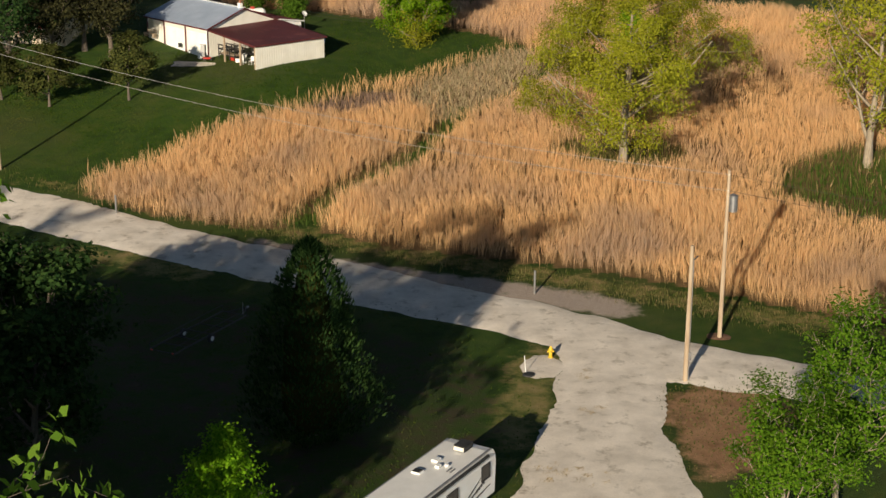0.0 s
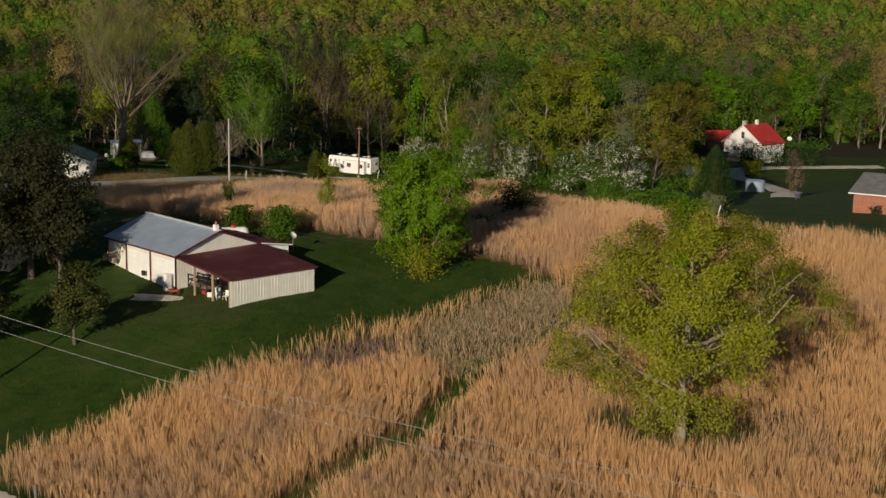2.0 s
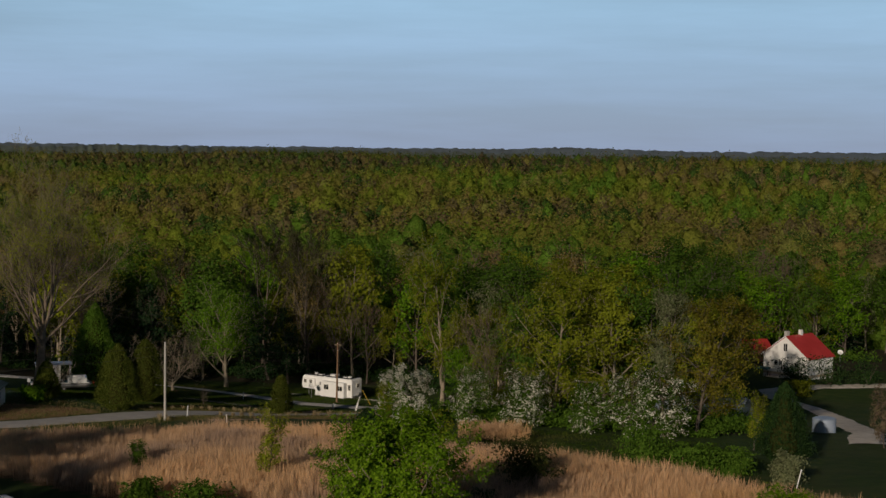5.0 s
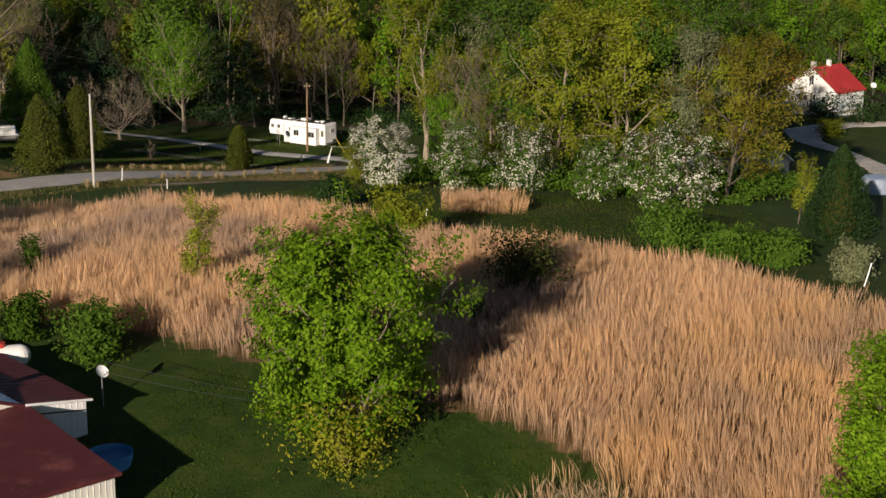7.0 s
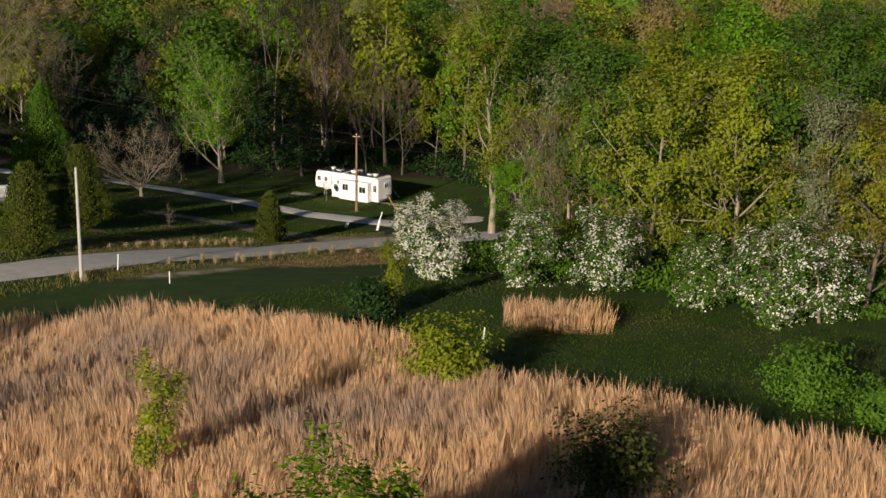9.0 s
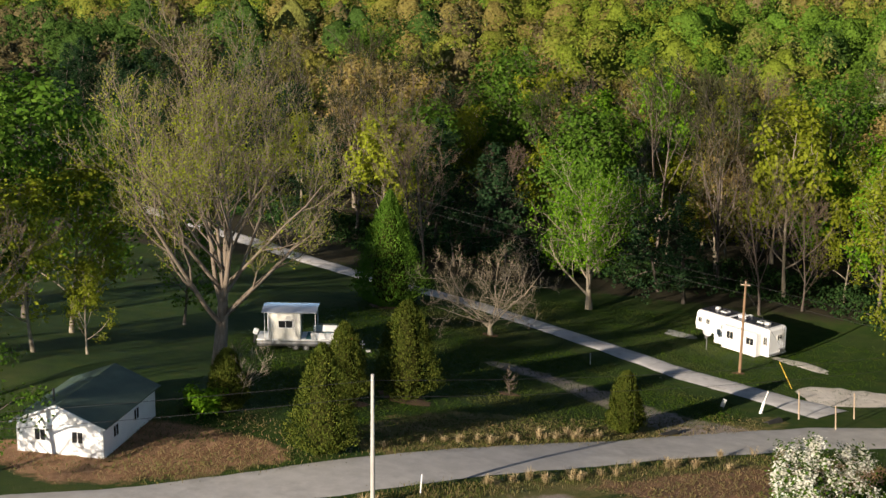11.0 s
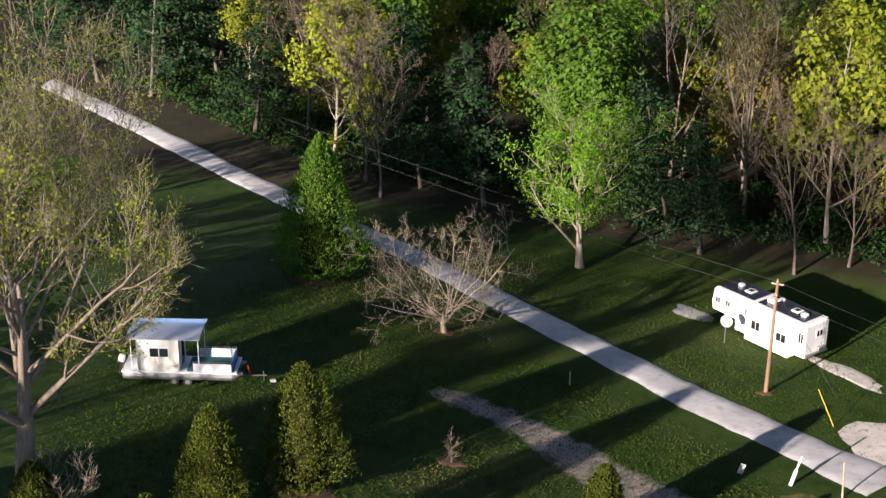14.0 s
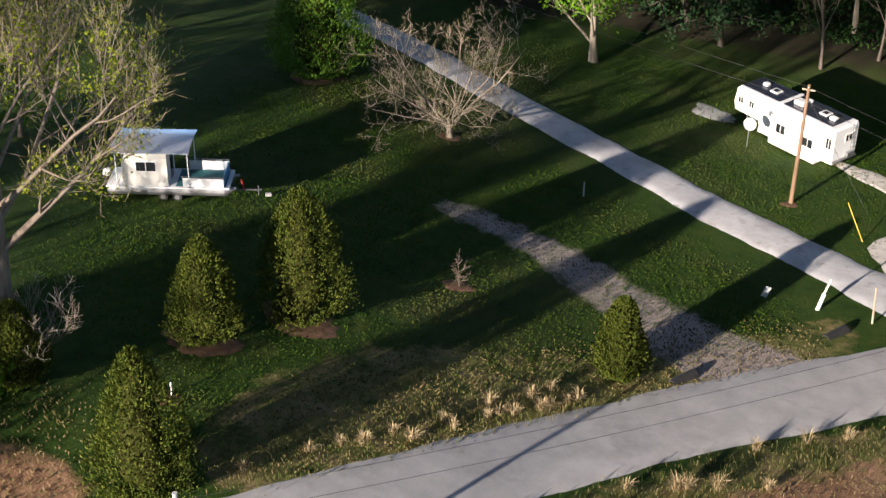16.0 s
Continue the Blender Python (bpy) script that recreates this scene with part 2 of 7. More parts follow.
OLD_TWIGS = foliage("pale_dead_twigs", [(0.12, 0.10, 0.06), (0.185, 0.155, 0.095), (0.185, 0.175, 0.075)], 0.1, 0.05)
LEAF_BRONZE = foliage("dull_bronze_green_leaves", [(0.03, 0.04, 0.012), (0.055, 0.065, 0.018), (0.08, 0.085, 0.024)], 0.2, 0.15)
BROWN_POLE = surface("brown_pole_wood", (0.13, 0.075, 0.04), (0.27, 0.17, 0.095), 1.2, 0.9, 0.3, 16, stretch=(4, 4, 0.4))
PALE_POLE = surface("sun_bleached_pole_wood", (0.34, 0.32, 0.29), (0.48, 0.46, 0.42), 1.2, 0.9, 0.3, 16, stretch=(4, 4, 0.4))
NEEDLES = foliage("cedar_sprays", [(0.038, 0.058, 0.010), (0.074, 0.098, 0.016), (0.125, 0.138, 0.024)], 0.15, 0.15)
# deep shade between the sprays, put into a dark colour
CEDAR_SHADE = foliage("painted_cedar_gap_shade", [(0.02, 0.022, 0.006), (0.032, 0.034, 0.009), (0.045, 0.045, 0.012)], 0.0, 0.1)
PINE = foliage("pine_needles", [(0.012, 0.03, 0.012), (0.025, 0.055, 0.022), (0.04, 0.075, 0.03)], 0.15, 0.15)
BLOSSOM = foliage("white_blossom", [(0.66, 0.64, 0.54), (0.82, 0.80, 0.72), (0.72, 0.71, 0.6)], 0.3, 0.05)
REED = foliage("dry_tall_grass", [(0.53, 0.325, 0.15), (0.60, 0.38, 0.185), (0.67, 0.44, 0.23), (0.62, 0.395, 0.20), (0.56, 0.35, 0.165)], 0.35, 0.04, None, [((0.34, 0.235, 0.165), 0.07, 0.46, 0.66, 0.7), ((0.16, 0.16, 0.06), 0.3, 0.60, 0.76, 0.5)])
REED_HILL = foliage("pale_hill_grass", [(0.46, 0.295, 0.175), (0.54, 0.355, 0.215), (0.61, 0.415, 0.26), (0.55, 0.365, 0.225), (0.50, 0.325, 0.195)], 0.35, 0.04, None, [((0.27, 0.20, 0.165), 0.07, 0.44, 0.64, 0.85), ((0.16, 0.16, 0.06), 0.3, 0.60, 0.76, 0.5)])
PLUME = foliage("pale_grass_heads", [(0.68, 0.41, 0.205), (0.75, 0.47, 0.245), (0.80, 0.53, 0.30)], 0.3, 0.04, None, [((0.42, 0.31, 0.24), 0.07, 0.46, 0.66, 0.8)])
MATTED = foliage("matted_dead_grass", [(0.22, 0.16, 0.10), (0.38, 0.29, 0.18), (0.50, 0.40, 0.26), (0.16, 0.17, 0.07)], 0.2, 0.05)
STRAW = foliage("pale_straw", [(0.34, 0.26, 0.14), (0.46, 0.36, 0.20), (0.56, 0.45, 0.28)], 0.35, 0.05)
TWIGS = foliage("grey_brown_dead_stems", [(0.10, 0.07, 0.055), (0.19, 0.13, 0.10), (0.26, 0.19, 0.15)], 0.1, 0.05)
LAWN = foliage("short_lawn_blades", [(0.021, 0.05, 0.004), (0.036, 0.076, 0.0065), (0.064, 0.094, 0.011), (0.029, 0.062, 0.0052)], 0.3, 0.0, None, [((0.13, 0.12, 0.04), 0.12, 0.5, 0.72, 0.7), ((0.022, 0.055, 0.009), 0.5, 0.55, 0.7, 0.6)])
DRYLAWN = foliage("dry_lawn_blades", [(0.06, 0.08, 0.018), (0.13, 0.115, 0.045), (0.22, 0.165, 0.08), (0.15, 0.11, 0.055)], 0.25, 0.0, None, [((0.07, 0.11, 0.02), 0.25, 0.5, 0.68, 0.8)])
VERGE = foliage("mixed_verge_grass", [(0.045, 0.07, 0.013), (0.08, 0.095, 0.022), (0.22, 0.165, 0.08), (0.055, 0.08, 0.016)], 0.25, 0.05)
SEDGE = foliage("green_grass_blades", [(0.03, 0.07, 0.012), (0.06, 0.11, 0.02), (0.10, 0.12, 0.03)], 0.25, 0.05)
PALETTE = [(0.0, (0.104, 0.183, 0.024)), (0.14, (0.171, 0.22, 0.027)), (0.28, (0.195, 0.215, 0.037)), (0.40, (0.215, 0.18, 0.055)), (0.50, (0.189, 0.183, 0.039)),
           (0.58, (0.165, 0.137, 0.066)), (0.66, (0.059, 0.11, 0.024)), (0.76, (0.22, 0.232, 0.061)), (0.88, (0.116, 0.22, 0.027))]
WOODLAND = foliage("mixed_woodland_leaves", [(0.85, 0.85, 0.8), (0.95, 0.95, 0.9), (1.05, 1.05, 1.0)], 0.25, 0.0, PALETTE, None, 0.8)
FAR_PALETTE = [(0.0, (0.075, 0.125, 0.024)), (0.16, (0.11, 0.13, 0.028)), (0.32, (0.15, 0.14, 0.04)), (0.44, (0.115, 0.095, 0.042)), (0.56, (0.055, 0.085, 0.024)), (0.68, (0.10, 0.085, 0.05)), (0.80, (0.10, 0.13, 0.03)), (0.9, (0.06, 0.11, 0.026))]
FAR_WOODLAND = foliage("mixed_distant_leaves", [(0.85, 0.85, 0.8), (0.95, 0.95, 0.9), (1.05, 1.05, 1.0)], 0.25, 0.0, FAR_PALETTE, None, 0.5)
# distance haze is put into the colour of both far ridges
HAZE_GREEN_HILLS = surface("haze_tinted_green_hills", (0.075, 0.11, 0.085), (0.125, 0.15, 0.11), 0.02, 1.0, 0.0, 0.12)
HAZE_BLUE_HILLS = surface("haze_tinted_blue_hills", (0.10, 0.14, 0.17), (0.14, 0.18, 0.205), 0.01, 1.0, 0.0, 0.08)
WHITE = surface("white_painted_metal", (0.74, 0.74, 0.72), (0.84, 0.84, 0.82), 1.2, 0.45, 0.05, 30)
CREAM = surface("cream_steel_siding", (0.62, 0.60, 0.53), (0.72, 0.70, 0.63), 0.8, 0.5, 0.05, 20)
# blue of the reflected sky is put into both roof metals' base colour
GALV = surface("galvanised_roof", (0.32, 0.39, 0.50), (0.44, 0.51, 0.62), 0.5, 0.38, 0.05, 20, metal=0.3)
ROOF_METAL = surface("pale_roof_metal", (0.55, 0.60, 0.66), (0.66, 0.71, 0.76), 0.8, 0.25, 0.03, 20, metal=0.55)
MAROON = surface("maroon_steel_roof", (0.06, 0.008, 0.010), (0.09, 0.013, 0.015), 0.6, 0.7, 0.05, 20, spots=(0.17, 0.05, 0.045), spot_scale=0.5)
RED = surface("red_steel_roof", (0.42, 0.035, 0.03), (0.52, 0.05, 0.045), 0.6, 0.4, 0.05, 20)
WOOD_POLE = surface("weathered_pole_wood", (0.28, 0.20, 0.13), (0.48, 0.39, 0.28), 1.2, 0.9, 0.4, 16, stretch=(4, 4, 0.4))
BLACK = surface("black_rubber", (0.012, 0.012, 0.012), (0.03, 0.03, 0.03), 4, 0.7, 0.1, 30)
STEEL = surface("dull_steel", (0.28, 0.28, 0.28), (0.42, 0.42, 0.42), 3, 0.4, 0.05, 30, metal=0.8)
DARKMETAL = surface("dark_painted_steel", (0.014, 0.014, 0.014), (0.035, 0.033, 0.03), 3, 0.6, 0.1, 30)
GLASS = surface("dark_window_glass", (0.012, 0.014, 0.016), (0.025, 0.028, 0.03), 0.8, 0.06, 0.0, 8)
YELLOW = surface("yellow_paint", (0.55, 0.36, 0.02), (0.68, 0.46, 0.04), 4, 0.5, 0.1, 30)
BRICK = surface("red_brick", (0.26, 0.10, 0.06), (0.38, 0.16, 0.10), 3, 0.9, 0.3, 20)
SHINGLE = surface("grey_shingles", (0.10, 0.10, 0.105), (0.17, 0.17, 0.17), 1.2, 0.95, 0.4, 14)
BLUE = surface("blue_plastic", (0.05, 0.22, 0.48), (0.09, 0.30, 0.58), 2, 0.4, 0.05, 20)
SOLAR = surface("dark_solar_panel", (0.012, 0.016, 0.030), (0.02, 0.026, 0.045), 1.5, 0.25, 0.0, 20)
REDPAINT = surface("red_paint", (0.40, 0.03, 0.02), (0.5, 0.05, 0.03), 3, 0.5, 0.1, 20)
TEAL = surface("teal_carpet", (0.02, 0.10, 0.11), (0.03, 0.16, 0.17), 4, 0.9, 0.2, 30)
CONCRETE = surface("concrete", (0.34, 0.33, 0.31), (0.46, 0.45, 0.42), 0.8, 0.9, 0.3, 14)
TAN_SIDING = surface("tan_vinyl_siding", (0.42, 0.34, 0.24), (0.52, 0.44, 0.33), 0.8, 0.7, 0.1, 20)
MULCH = surface("brown_mulch", (0.10, 0.05, 0.028), (0.22, 0.12, 0.07), 2, 0.95, 0.6, 10)


# ---- the lie of the land ----
YS = [-300, -10, 10, 25, 40, 52, 62, 76, 90, 103, 116, 130, 160, 175, 190, 205, 230, 300, 420, 600, 800, 1000, 1250, 1500, 1900, 2400, 4800]
ZS = [0, 0, 0.3, 2.5, 4.5, 6.7, 8.2, 8.6, 7.7, 6.7, 5.6, 4.6, 0.2, -1.8, -3.1, -4.6, -5.0, -9, -13, -14, -11, -3, 6, 9, 3, -4, -4]


def ease(a, b, v):
    u = np.clip((v - a) / (b - a), 0, 1)
    return u * u * (3 - 2 * u)


def ground_z(x, y):
    """Height of the land: a low hill in the tall grass, the hollow of the second road, wooded ridges far off."""
    x, y = np.asarray(x, float), np.asarray(y, float)
    z = sum(np.interp(y + o, YS, ZS) for o in np.linspace(-7, 7, 8)) / 8
    z = z + np.clip((-20 - x) / 30, 0, 1) * ease(125, 150, y) * (1 - ease(185, 225, y)) * 2.4
    z = z + 1.7 * np.exp(-((x + 12) ** 2 + (y - 40) ** 2) / 128)
    bend = y + ease(600, 1000, y) * (130 * np.sin(x / 330 + 0.6) + 60 * np.sin(x / 140))
    z = z + np.interp(bend, YS, ZS) - np.interp(y, YS, ZS)
    z = z + ease(420, 900, y) * (3.0 * np.sin(x / 120 + 0.8) * np.sin(y / 150) + 2.5 * np.sin(x / 90 + y / 120 + 2))
    return z


def gz(x, y):
    return float(ground_z(x, y))


def inside(x, y, poly):
    """Whether points lie in a polygon of the plan."""
    x, y = np.asarray(x, float), np.asarray(y, float)
    res = np.zeros(x.shape, bool)
    for (x0, y0), (x1, y1) in zip(poly, poly[1:] + poly[:1]):
        cross = ((y0 > y) != (y1 > y)) & (x < (x1 - x0) * (y - y0) / ((y1 - y0) or 1e-9) + x0)
        res ^= cross
    return res


FIELD_WEST = [(-24.6, 12.8), (-18.5, 8.6), (-9.5, 4.6), (-5.6, 5), (-1.5, 14), (3.4, 22), (5.6, 27.5), (7, 32.6), (10, 36.4), (14.6, 42), (17.6, 48), (15, 52.5), (8.6, 47), (2.6, 40), (-1.2, 37.2), (-5.5, 33.2), (-9.9, 29.4), (-12.4, 27.4), (-15.4, 24.4), (-20.5, 18.9)]
FIELD_EAST = [(-3, 4.6), (4, 0), (13, -2.8), (17.4, -4.2), (25.7, -7.9), (33, -12.7), (39, -15.8), (60, -26), (75, 0), (60, 50), (57, 62), (48, 68), (42.5, 71), (30, 78), (20, 68), (15.4, 55), (19, 49), (16.6, 42), (12, 36.8), (8.9, 32.8), (7.2, 27), (5, 21.6), (0.4, 14.2)]
FIELD_HILL = [(-37.5, 90), (-33, 82.6), (-27.5, 78.5), (-21, 74.3), (-9.5, 70.6), (-4.2, 66.8), (2.9, 65.6), (8, 61), (12, 58.5), (15.4, 55), (20, 68), (30, 78), (34, 77), (29, 80.5), (25.5, 88), (20.8, 88.6), (13.2, 97), (6.9, 99), (-1.1, 108.4), (-8.8, 112), (-18, 115), (-26, 109), (-34, 106), (-38.5, 102)]
FIELD_STRIP = [(5.3, 118.3), (6.2, 116.9), (8.2, 116.1), (10.6, 115.2), (12.2, 115.1), (12.9, 116.3), (11.2, 117.5), (8.6, 118.9), (6.4, 119.3)]
TREE_SHADE = [(18.6, 19.6), (23, 17.6), (28.6, 19), (30, 23), (28, 26), (23, 27), (18, 25.4), (16.6, 22)]
GREEN_PATCH = [(36, 12), (40, 8), (48, 2), (58, 4), (58, 22), (46, 26), (38, 20)]


class Geo:
    """Vertices and faces gathered for one mesh."""

    def __init__(self):
        self.v, self.f, self.n = [], [], 0

    def add(self, verts, faces):
        verts = np.asarray(verts, float)
        self.v.append(verts)
        self.f.extend([tuple(int(i) + self.n for i in f) for f in faces])
        self.n += len(verts)

    def mesh(self, name, material, smooth=True):
        me = bpy.data.meshes.new(name)
        me.from_pydata(np.concatenate(self.v).tolist(), [], self.f)
        me.materials.append(material)
        if smooth:
            me.polygons.foreach_set("use_smooth", [True] * len(me.polygons))
        return me


def quads_mesh(name, verts, material, corners=4):
    """A mesh of loose faces from an (n, corners, 3) array."""
    n = len(verts)
    me = bpy.data.meshes.new(name)
    me.vertices.add(n * corners)
    me.vertices.foreach_set("co", np.asarray(verts, np.float32).ravel())
    me.loops.add(n * corners)
    me.loops.foreach_set("vertex_index", np.arange(n * corners, dtype=np.int32))
    me.polygons.add(n)
    me.polygons.foreach_set("loop_start", np.arange(0, n * corners, corners, dtype=np.int32))
    me.update(calc_edges=True)
    me.materials.append(material)
    return me


def thing(name, x=0.0, y=0.0, z=0.0, turn=0.0, label="", category="", group="", kind=""):
    ob = new(name)
    ob.empty_display_size = 0.3
    ob.matrix_basis = pose(x, y, z, 0, 0, turn)
    return tagged(ob, label, category, group, kind)


def part(name, bm, material, parent, label=""):
    """Links a bmesh or a mesh as one object under its thing."""
    if isinstance(bm, bmesh.types.BMesh):
        me = bpy.data.meshes.new(name)
        bm.to_mesh(me)
        bm.free()
        me.materials.append(material)
    else:
        me = bm
    ob = new(name, me)
    ob.parent = parent
    return tagged(ob, label)


def spaced(lo, hi, step, far, grow):
    mid = list(np.arange(lo, hi + 0.1, step))
    up, dn, s = [hi], [lo], step
    while up[-1] < far[1]:
        s *= grow
        up.append(up[-1] + s)
    s = step
    while dn[-1] > far[0]:
        s *= grow
        dn.append(dn[-1] - s)
    return np.array(sorted(set(dn[1:] + mid + up[1:])))


def build_ground():
    gx, gy = spaced(-60, 60, 1.0, (-4800, 4800), 1.07), spaced(-50, 220, 1.0, (-700, 4800), 1.06)
    X, Y = np.meshgrid(gx, gy)
    Z = ground_z(X, Y)
    nx, ny = len(gx), len(gy)
    idx = np.arange(nx * ny).reshape(ny, nx)
    f = np.stack([idx[:-1, :-1], idx[:-1, 1:], idx[1:, 1:], idx[1:, :-1]], -1).reshape(-1, 4)
    me = bpy.data.meshes.new("ground")
    me.from_pydata(np.stack([X, Y, Z], -1).reshape(-1, 3).tolist(), [], f.tolist())
    me.materials.append(TURF)
    me.polygons.foreach_set("use_smooth", [True] * len(me.polygons))
    x, y = X.ravel(), Y.ravel()

    def zone(polys, most=1.0, soft=1.3):
        """How far each point lies inside any of the polygons, with a soft edge."""
        turn = np.linspace(0, 2 * np.pi, 8, endpoint=False)
        near = [(0.0, 0.0)] + [(soft * k * math.cos(a), soft * k * math.sin(a)) for k in (0.5, 1.0) for a in turn]
        return most * sum(np.minimum(1, sum(inside(x + i, y + j, p) * 1.0 for p in polys)) for i, j in near) / len(near)
    field = sum(inside(x, y, p) for p in (FIELD_WEST, FIELD_EAST, FIELD_HILL, FIELD_STRIP)) * 1.0
    woods = ease(212, 224, y) * (1 - ((x > 44) & (y < 262)))
    woods = np.maximum(woods, inside(x, y, [(2, 139), (12, 136), (31, 125), (40, 128), (42, 215), (0, 215), (3, 170)]) * 1.0)
    # darker brown litter colour also mixed in patches over the yard lawn
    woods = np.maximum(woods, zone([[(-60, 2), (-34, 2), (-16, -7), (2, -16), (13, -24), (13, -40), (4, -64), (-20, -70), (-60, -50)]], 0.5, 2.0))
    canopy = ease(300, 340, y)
    dry = zone(DRY, 0.8, 2.2)
    earth = zone(EARTH, 0.85, 1.8)
    worn = zone(WORN, 0.85, 1.2)
    for nm, v in (("worn", worn), ("field", field), ("woods", woods), ("canopy", canopy), ("dry", dry), ("earth", earth)):
        me.attributes.new(nm, "FLOAT", "POINT").data.foreach_set("value", v.astype(np.float32))
    tagged(new("ground", me), "green lawn and rough pasture over a low hill", "ground", kind="structure")


# worn gravel: a track across the lawn, and crumbled edges of the lane
WORN = [[(-38, 176.2), (-33.5, 176), (-29.1, 175), (-24.4, 173.4), (-20.3, 171.2), (-14.5, 168.4), (-9.5, 167.6), (-15, 161.2), (-20.8, 165.4), (-24.8, 168.8), (-28.4, 171.4), (-31.6, 173.2), (-35, 174)],
        [(-9, 3.4), (-2, -1.6), (5, -5.2), (12, -7.4), (20, -10.4), (23, -13), (21, -16), (13, -12), (4, -7), (-8, 0)], [(-24, 130.4), (-17.4, 139), (-18.4, 140), (-25, 131.4)]]
EARTH = [[(21.8, -28.6), (28.5, -27), (31, -33), (26, -41), (23, -42), (22, -35)],
         [(-60, 128), (-50, 138), (-41, 139), (-37.4, 135.6), (-44, 127), (-50, 124)],
         [(-18.6, 141.6), (-15, 147.4), (-11.4, 152.2), (-5, 158.4), (2, 162), (2, 154), (-5, 146), (-12, 141)]]
DRY = [[(-36, 141), (-31, 139.6), (-22, 151), (-8, 168.6), (-9, 174), (-18, 166), (-24, 160), (-32, 157), (-36, 150)], [(-46, 16), (-25, 13.5), (5, -3), (25, -13), (45, -24), (45, -20), (25, -9), (5, 0.5), (-25, 16)], [(-27, 132), (-20.6, 141), (-13, 152), (-4, 161.4), (0, 158), (-10, 147), (-24, 129)], [(-18, 5), (-22, 0.5), (-13, -4), (-8, -8), (-12, -9), (-24, -2)], [(12, -44), (16, -30), (17, -22), (14, -20), (11, -34)], [(-30, 128), (-24.8, 138), (-20, 145.6), (-14, 153.6), (-5, 162.6), (-2, 161), (-12, 150), (-20, 139)]]


def ribbon(name, left, right, material, lift, label, category, ease_edges=0.25, seed=1):
    """A road laid on the land between two sides, with ragged verges."""
    rng = np.random.default_rng(seed)
    L, R = np.array(left, float), np.array(right, float)

    def resample(p, n):
        d = np.r_[0, np.cumsum(np.hypot(*np.diff(p, axis=0).T))]
        u = np.linspace(0, d[-1], n)
        return np.stack([np.interp(u, d, p[:, 0]), np.interp(u, d, p[:, 1])], -1)
    n = int(max(np.hypot(*np.diff(L, axis=0).T).sum(), np.hypot(*np.diff(R, axis=0).T).sum()) / 0.45) + 2
    L, R = resample(L, n), resample(R, n)
    k = 9
    for side in (L, R):
        sm = side.copy()
        for _ in range(3):
            sm[1:-1] = (sm[:-2] + 2 * sm[1:-1] + sm[2:]) / 4
        side[:] = sm
    across = (R - L) / np.linalg.norm(R - L, axis=1, keepdims=True)
    wob = rng.normal(0, ease_edges, (n, 2))
    wob = 0.2 * wob + (wob + np.roll(wob, 1, 0) + np.roll(wob, -1, 0) + np.roll(wob, 2, 0) + np.roll(wob, -2, 0)) / 4
    L, R = L + across * wob[:, :1], R + across * wob[:, 1:]
    rows = []
    for j in range(k + 1):
        u = j / k
        p = L * (1 - u) + R * u
        crown = lift + 0.06 * (1 - (2 * u - 1) ** 2) - (0.05 if j in (0, k) else 0)
        rows.append(np.c_[p, ground_z(p[:, 0], p[:, 1]) + crown])
    v = np.stack(rows, 1).reshape(-1, 3)
    f = [(i * (k + 1) + j, i * (k + 1) + j + 1, (i + 1) * (k + 1) + j + 1, (i + 1) * (k + 1) + j) for i in range(n - 1) for j in range(k)]
    g = Geo()
    g.add(v, f)
    me = g.mesh(name, material)
    return tagged(new(name, me), label, category, kind="structure")


build_ground()
ribbon("road", [(-46, 24), (-32.7, 14.7), (-24.6, 11.1), (-15.5, 5.2), (-7.1, 0.3), (1.5, -4.2), (8.7, -9.2), (13.7, -11.7), (20.7, -16.5), (24.3, -19.8), (34, -25), (60, -36)],
       [(-46, 14), (-30, 5.6), (-21.5, 0.5), (-14.2, -3.7), (-5, -9), (-1.1, -12.2), (4.3, -14.9), (10.8, -17.9), (15.1, -21), (22, -27), (34, -31), (60, -42)], GRAVEL, 0.05, "pale crushed-stone lane with ragged grassy verges", "road")
ribbon("driveway", [(14.6, -18.5), (16.2, -24), (15.2, -32), (12.8, -43), (9, -62), (4, -90)], [(25, -22), (22.3, -29), (21.8, -34.5), (22.8, -42.7), (20, -62), (14, -90)], GRAVEL, 0.075, "pale gravel driveway branching off the lane", "driveway", seed=2)
ribbon("road", [(-75, 104), (-46, 124.5), (-38.4, 132.4), (-34.2, 137.9), (-27.3, 146.8), (-21.2, 155.3), (-16.9, 160.5), (-11.1, 166.8), (-6, 171.4), (8, 180), (30, 190)],
       [(-75, 97), (-42.1, 119.2), (-31.2, 131), (-25.6, 138.6), (-20.8, 145.6), (-14.6, 153.6), (-5.4, 163.2), (1, 168), (12, 174), (32, 184)], TARMAC, 0.06, "worn grey country road", "road", 0.12, 3)
ribbon("driveway", [(-6.2, 174.8), (-13.5, 179.6), (-22.4, 184.6), (-31.6, 189.4), (-40.5, 194.4), (-54, 203.4), (-81.8, 220.5), (-117, 240.5)],
       [(-4, 179.2), (-12.3, 183.4), (-20.6, 188), (-29.8, 192.6), (-39.4, 198), (-53.2, 207), (-82.6, 224.6), (-118, 245)], GREY_GRAVEL, 0.07, "long straight gravel driveway", "driveway", 0.12, 4)
ribbon("driveway", [(47, 120), (50.5, 135), (53.5, 157), (56.3, 176), (57.2, 199), (54, 212), (54, 222), (62, 229), (90, 238)], [(51, 120), (54.5, 135), (57.5, 157), (60, 176), (60, 199), (58, 211), (60, 219), (66, 225), (90, 231)], GRAVEL, 0.07, "curving gravel drive up to the red-roofed house", "driveway", 0.2, 5)


import functools

# ---- plants ----
def unit(v):
    return v / (np.linalg.norm(v, axis=-1, keepdims=True) + 1e-9)


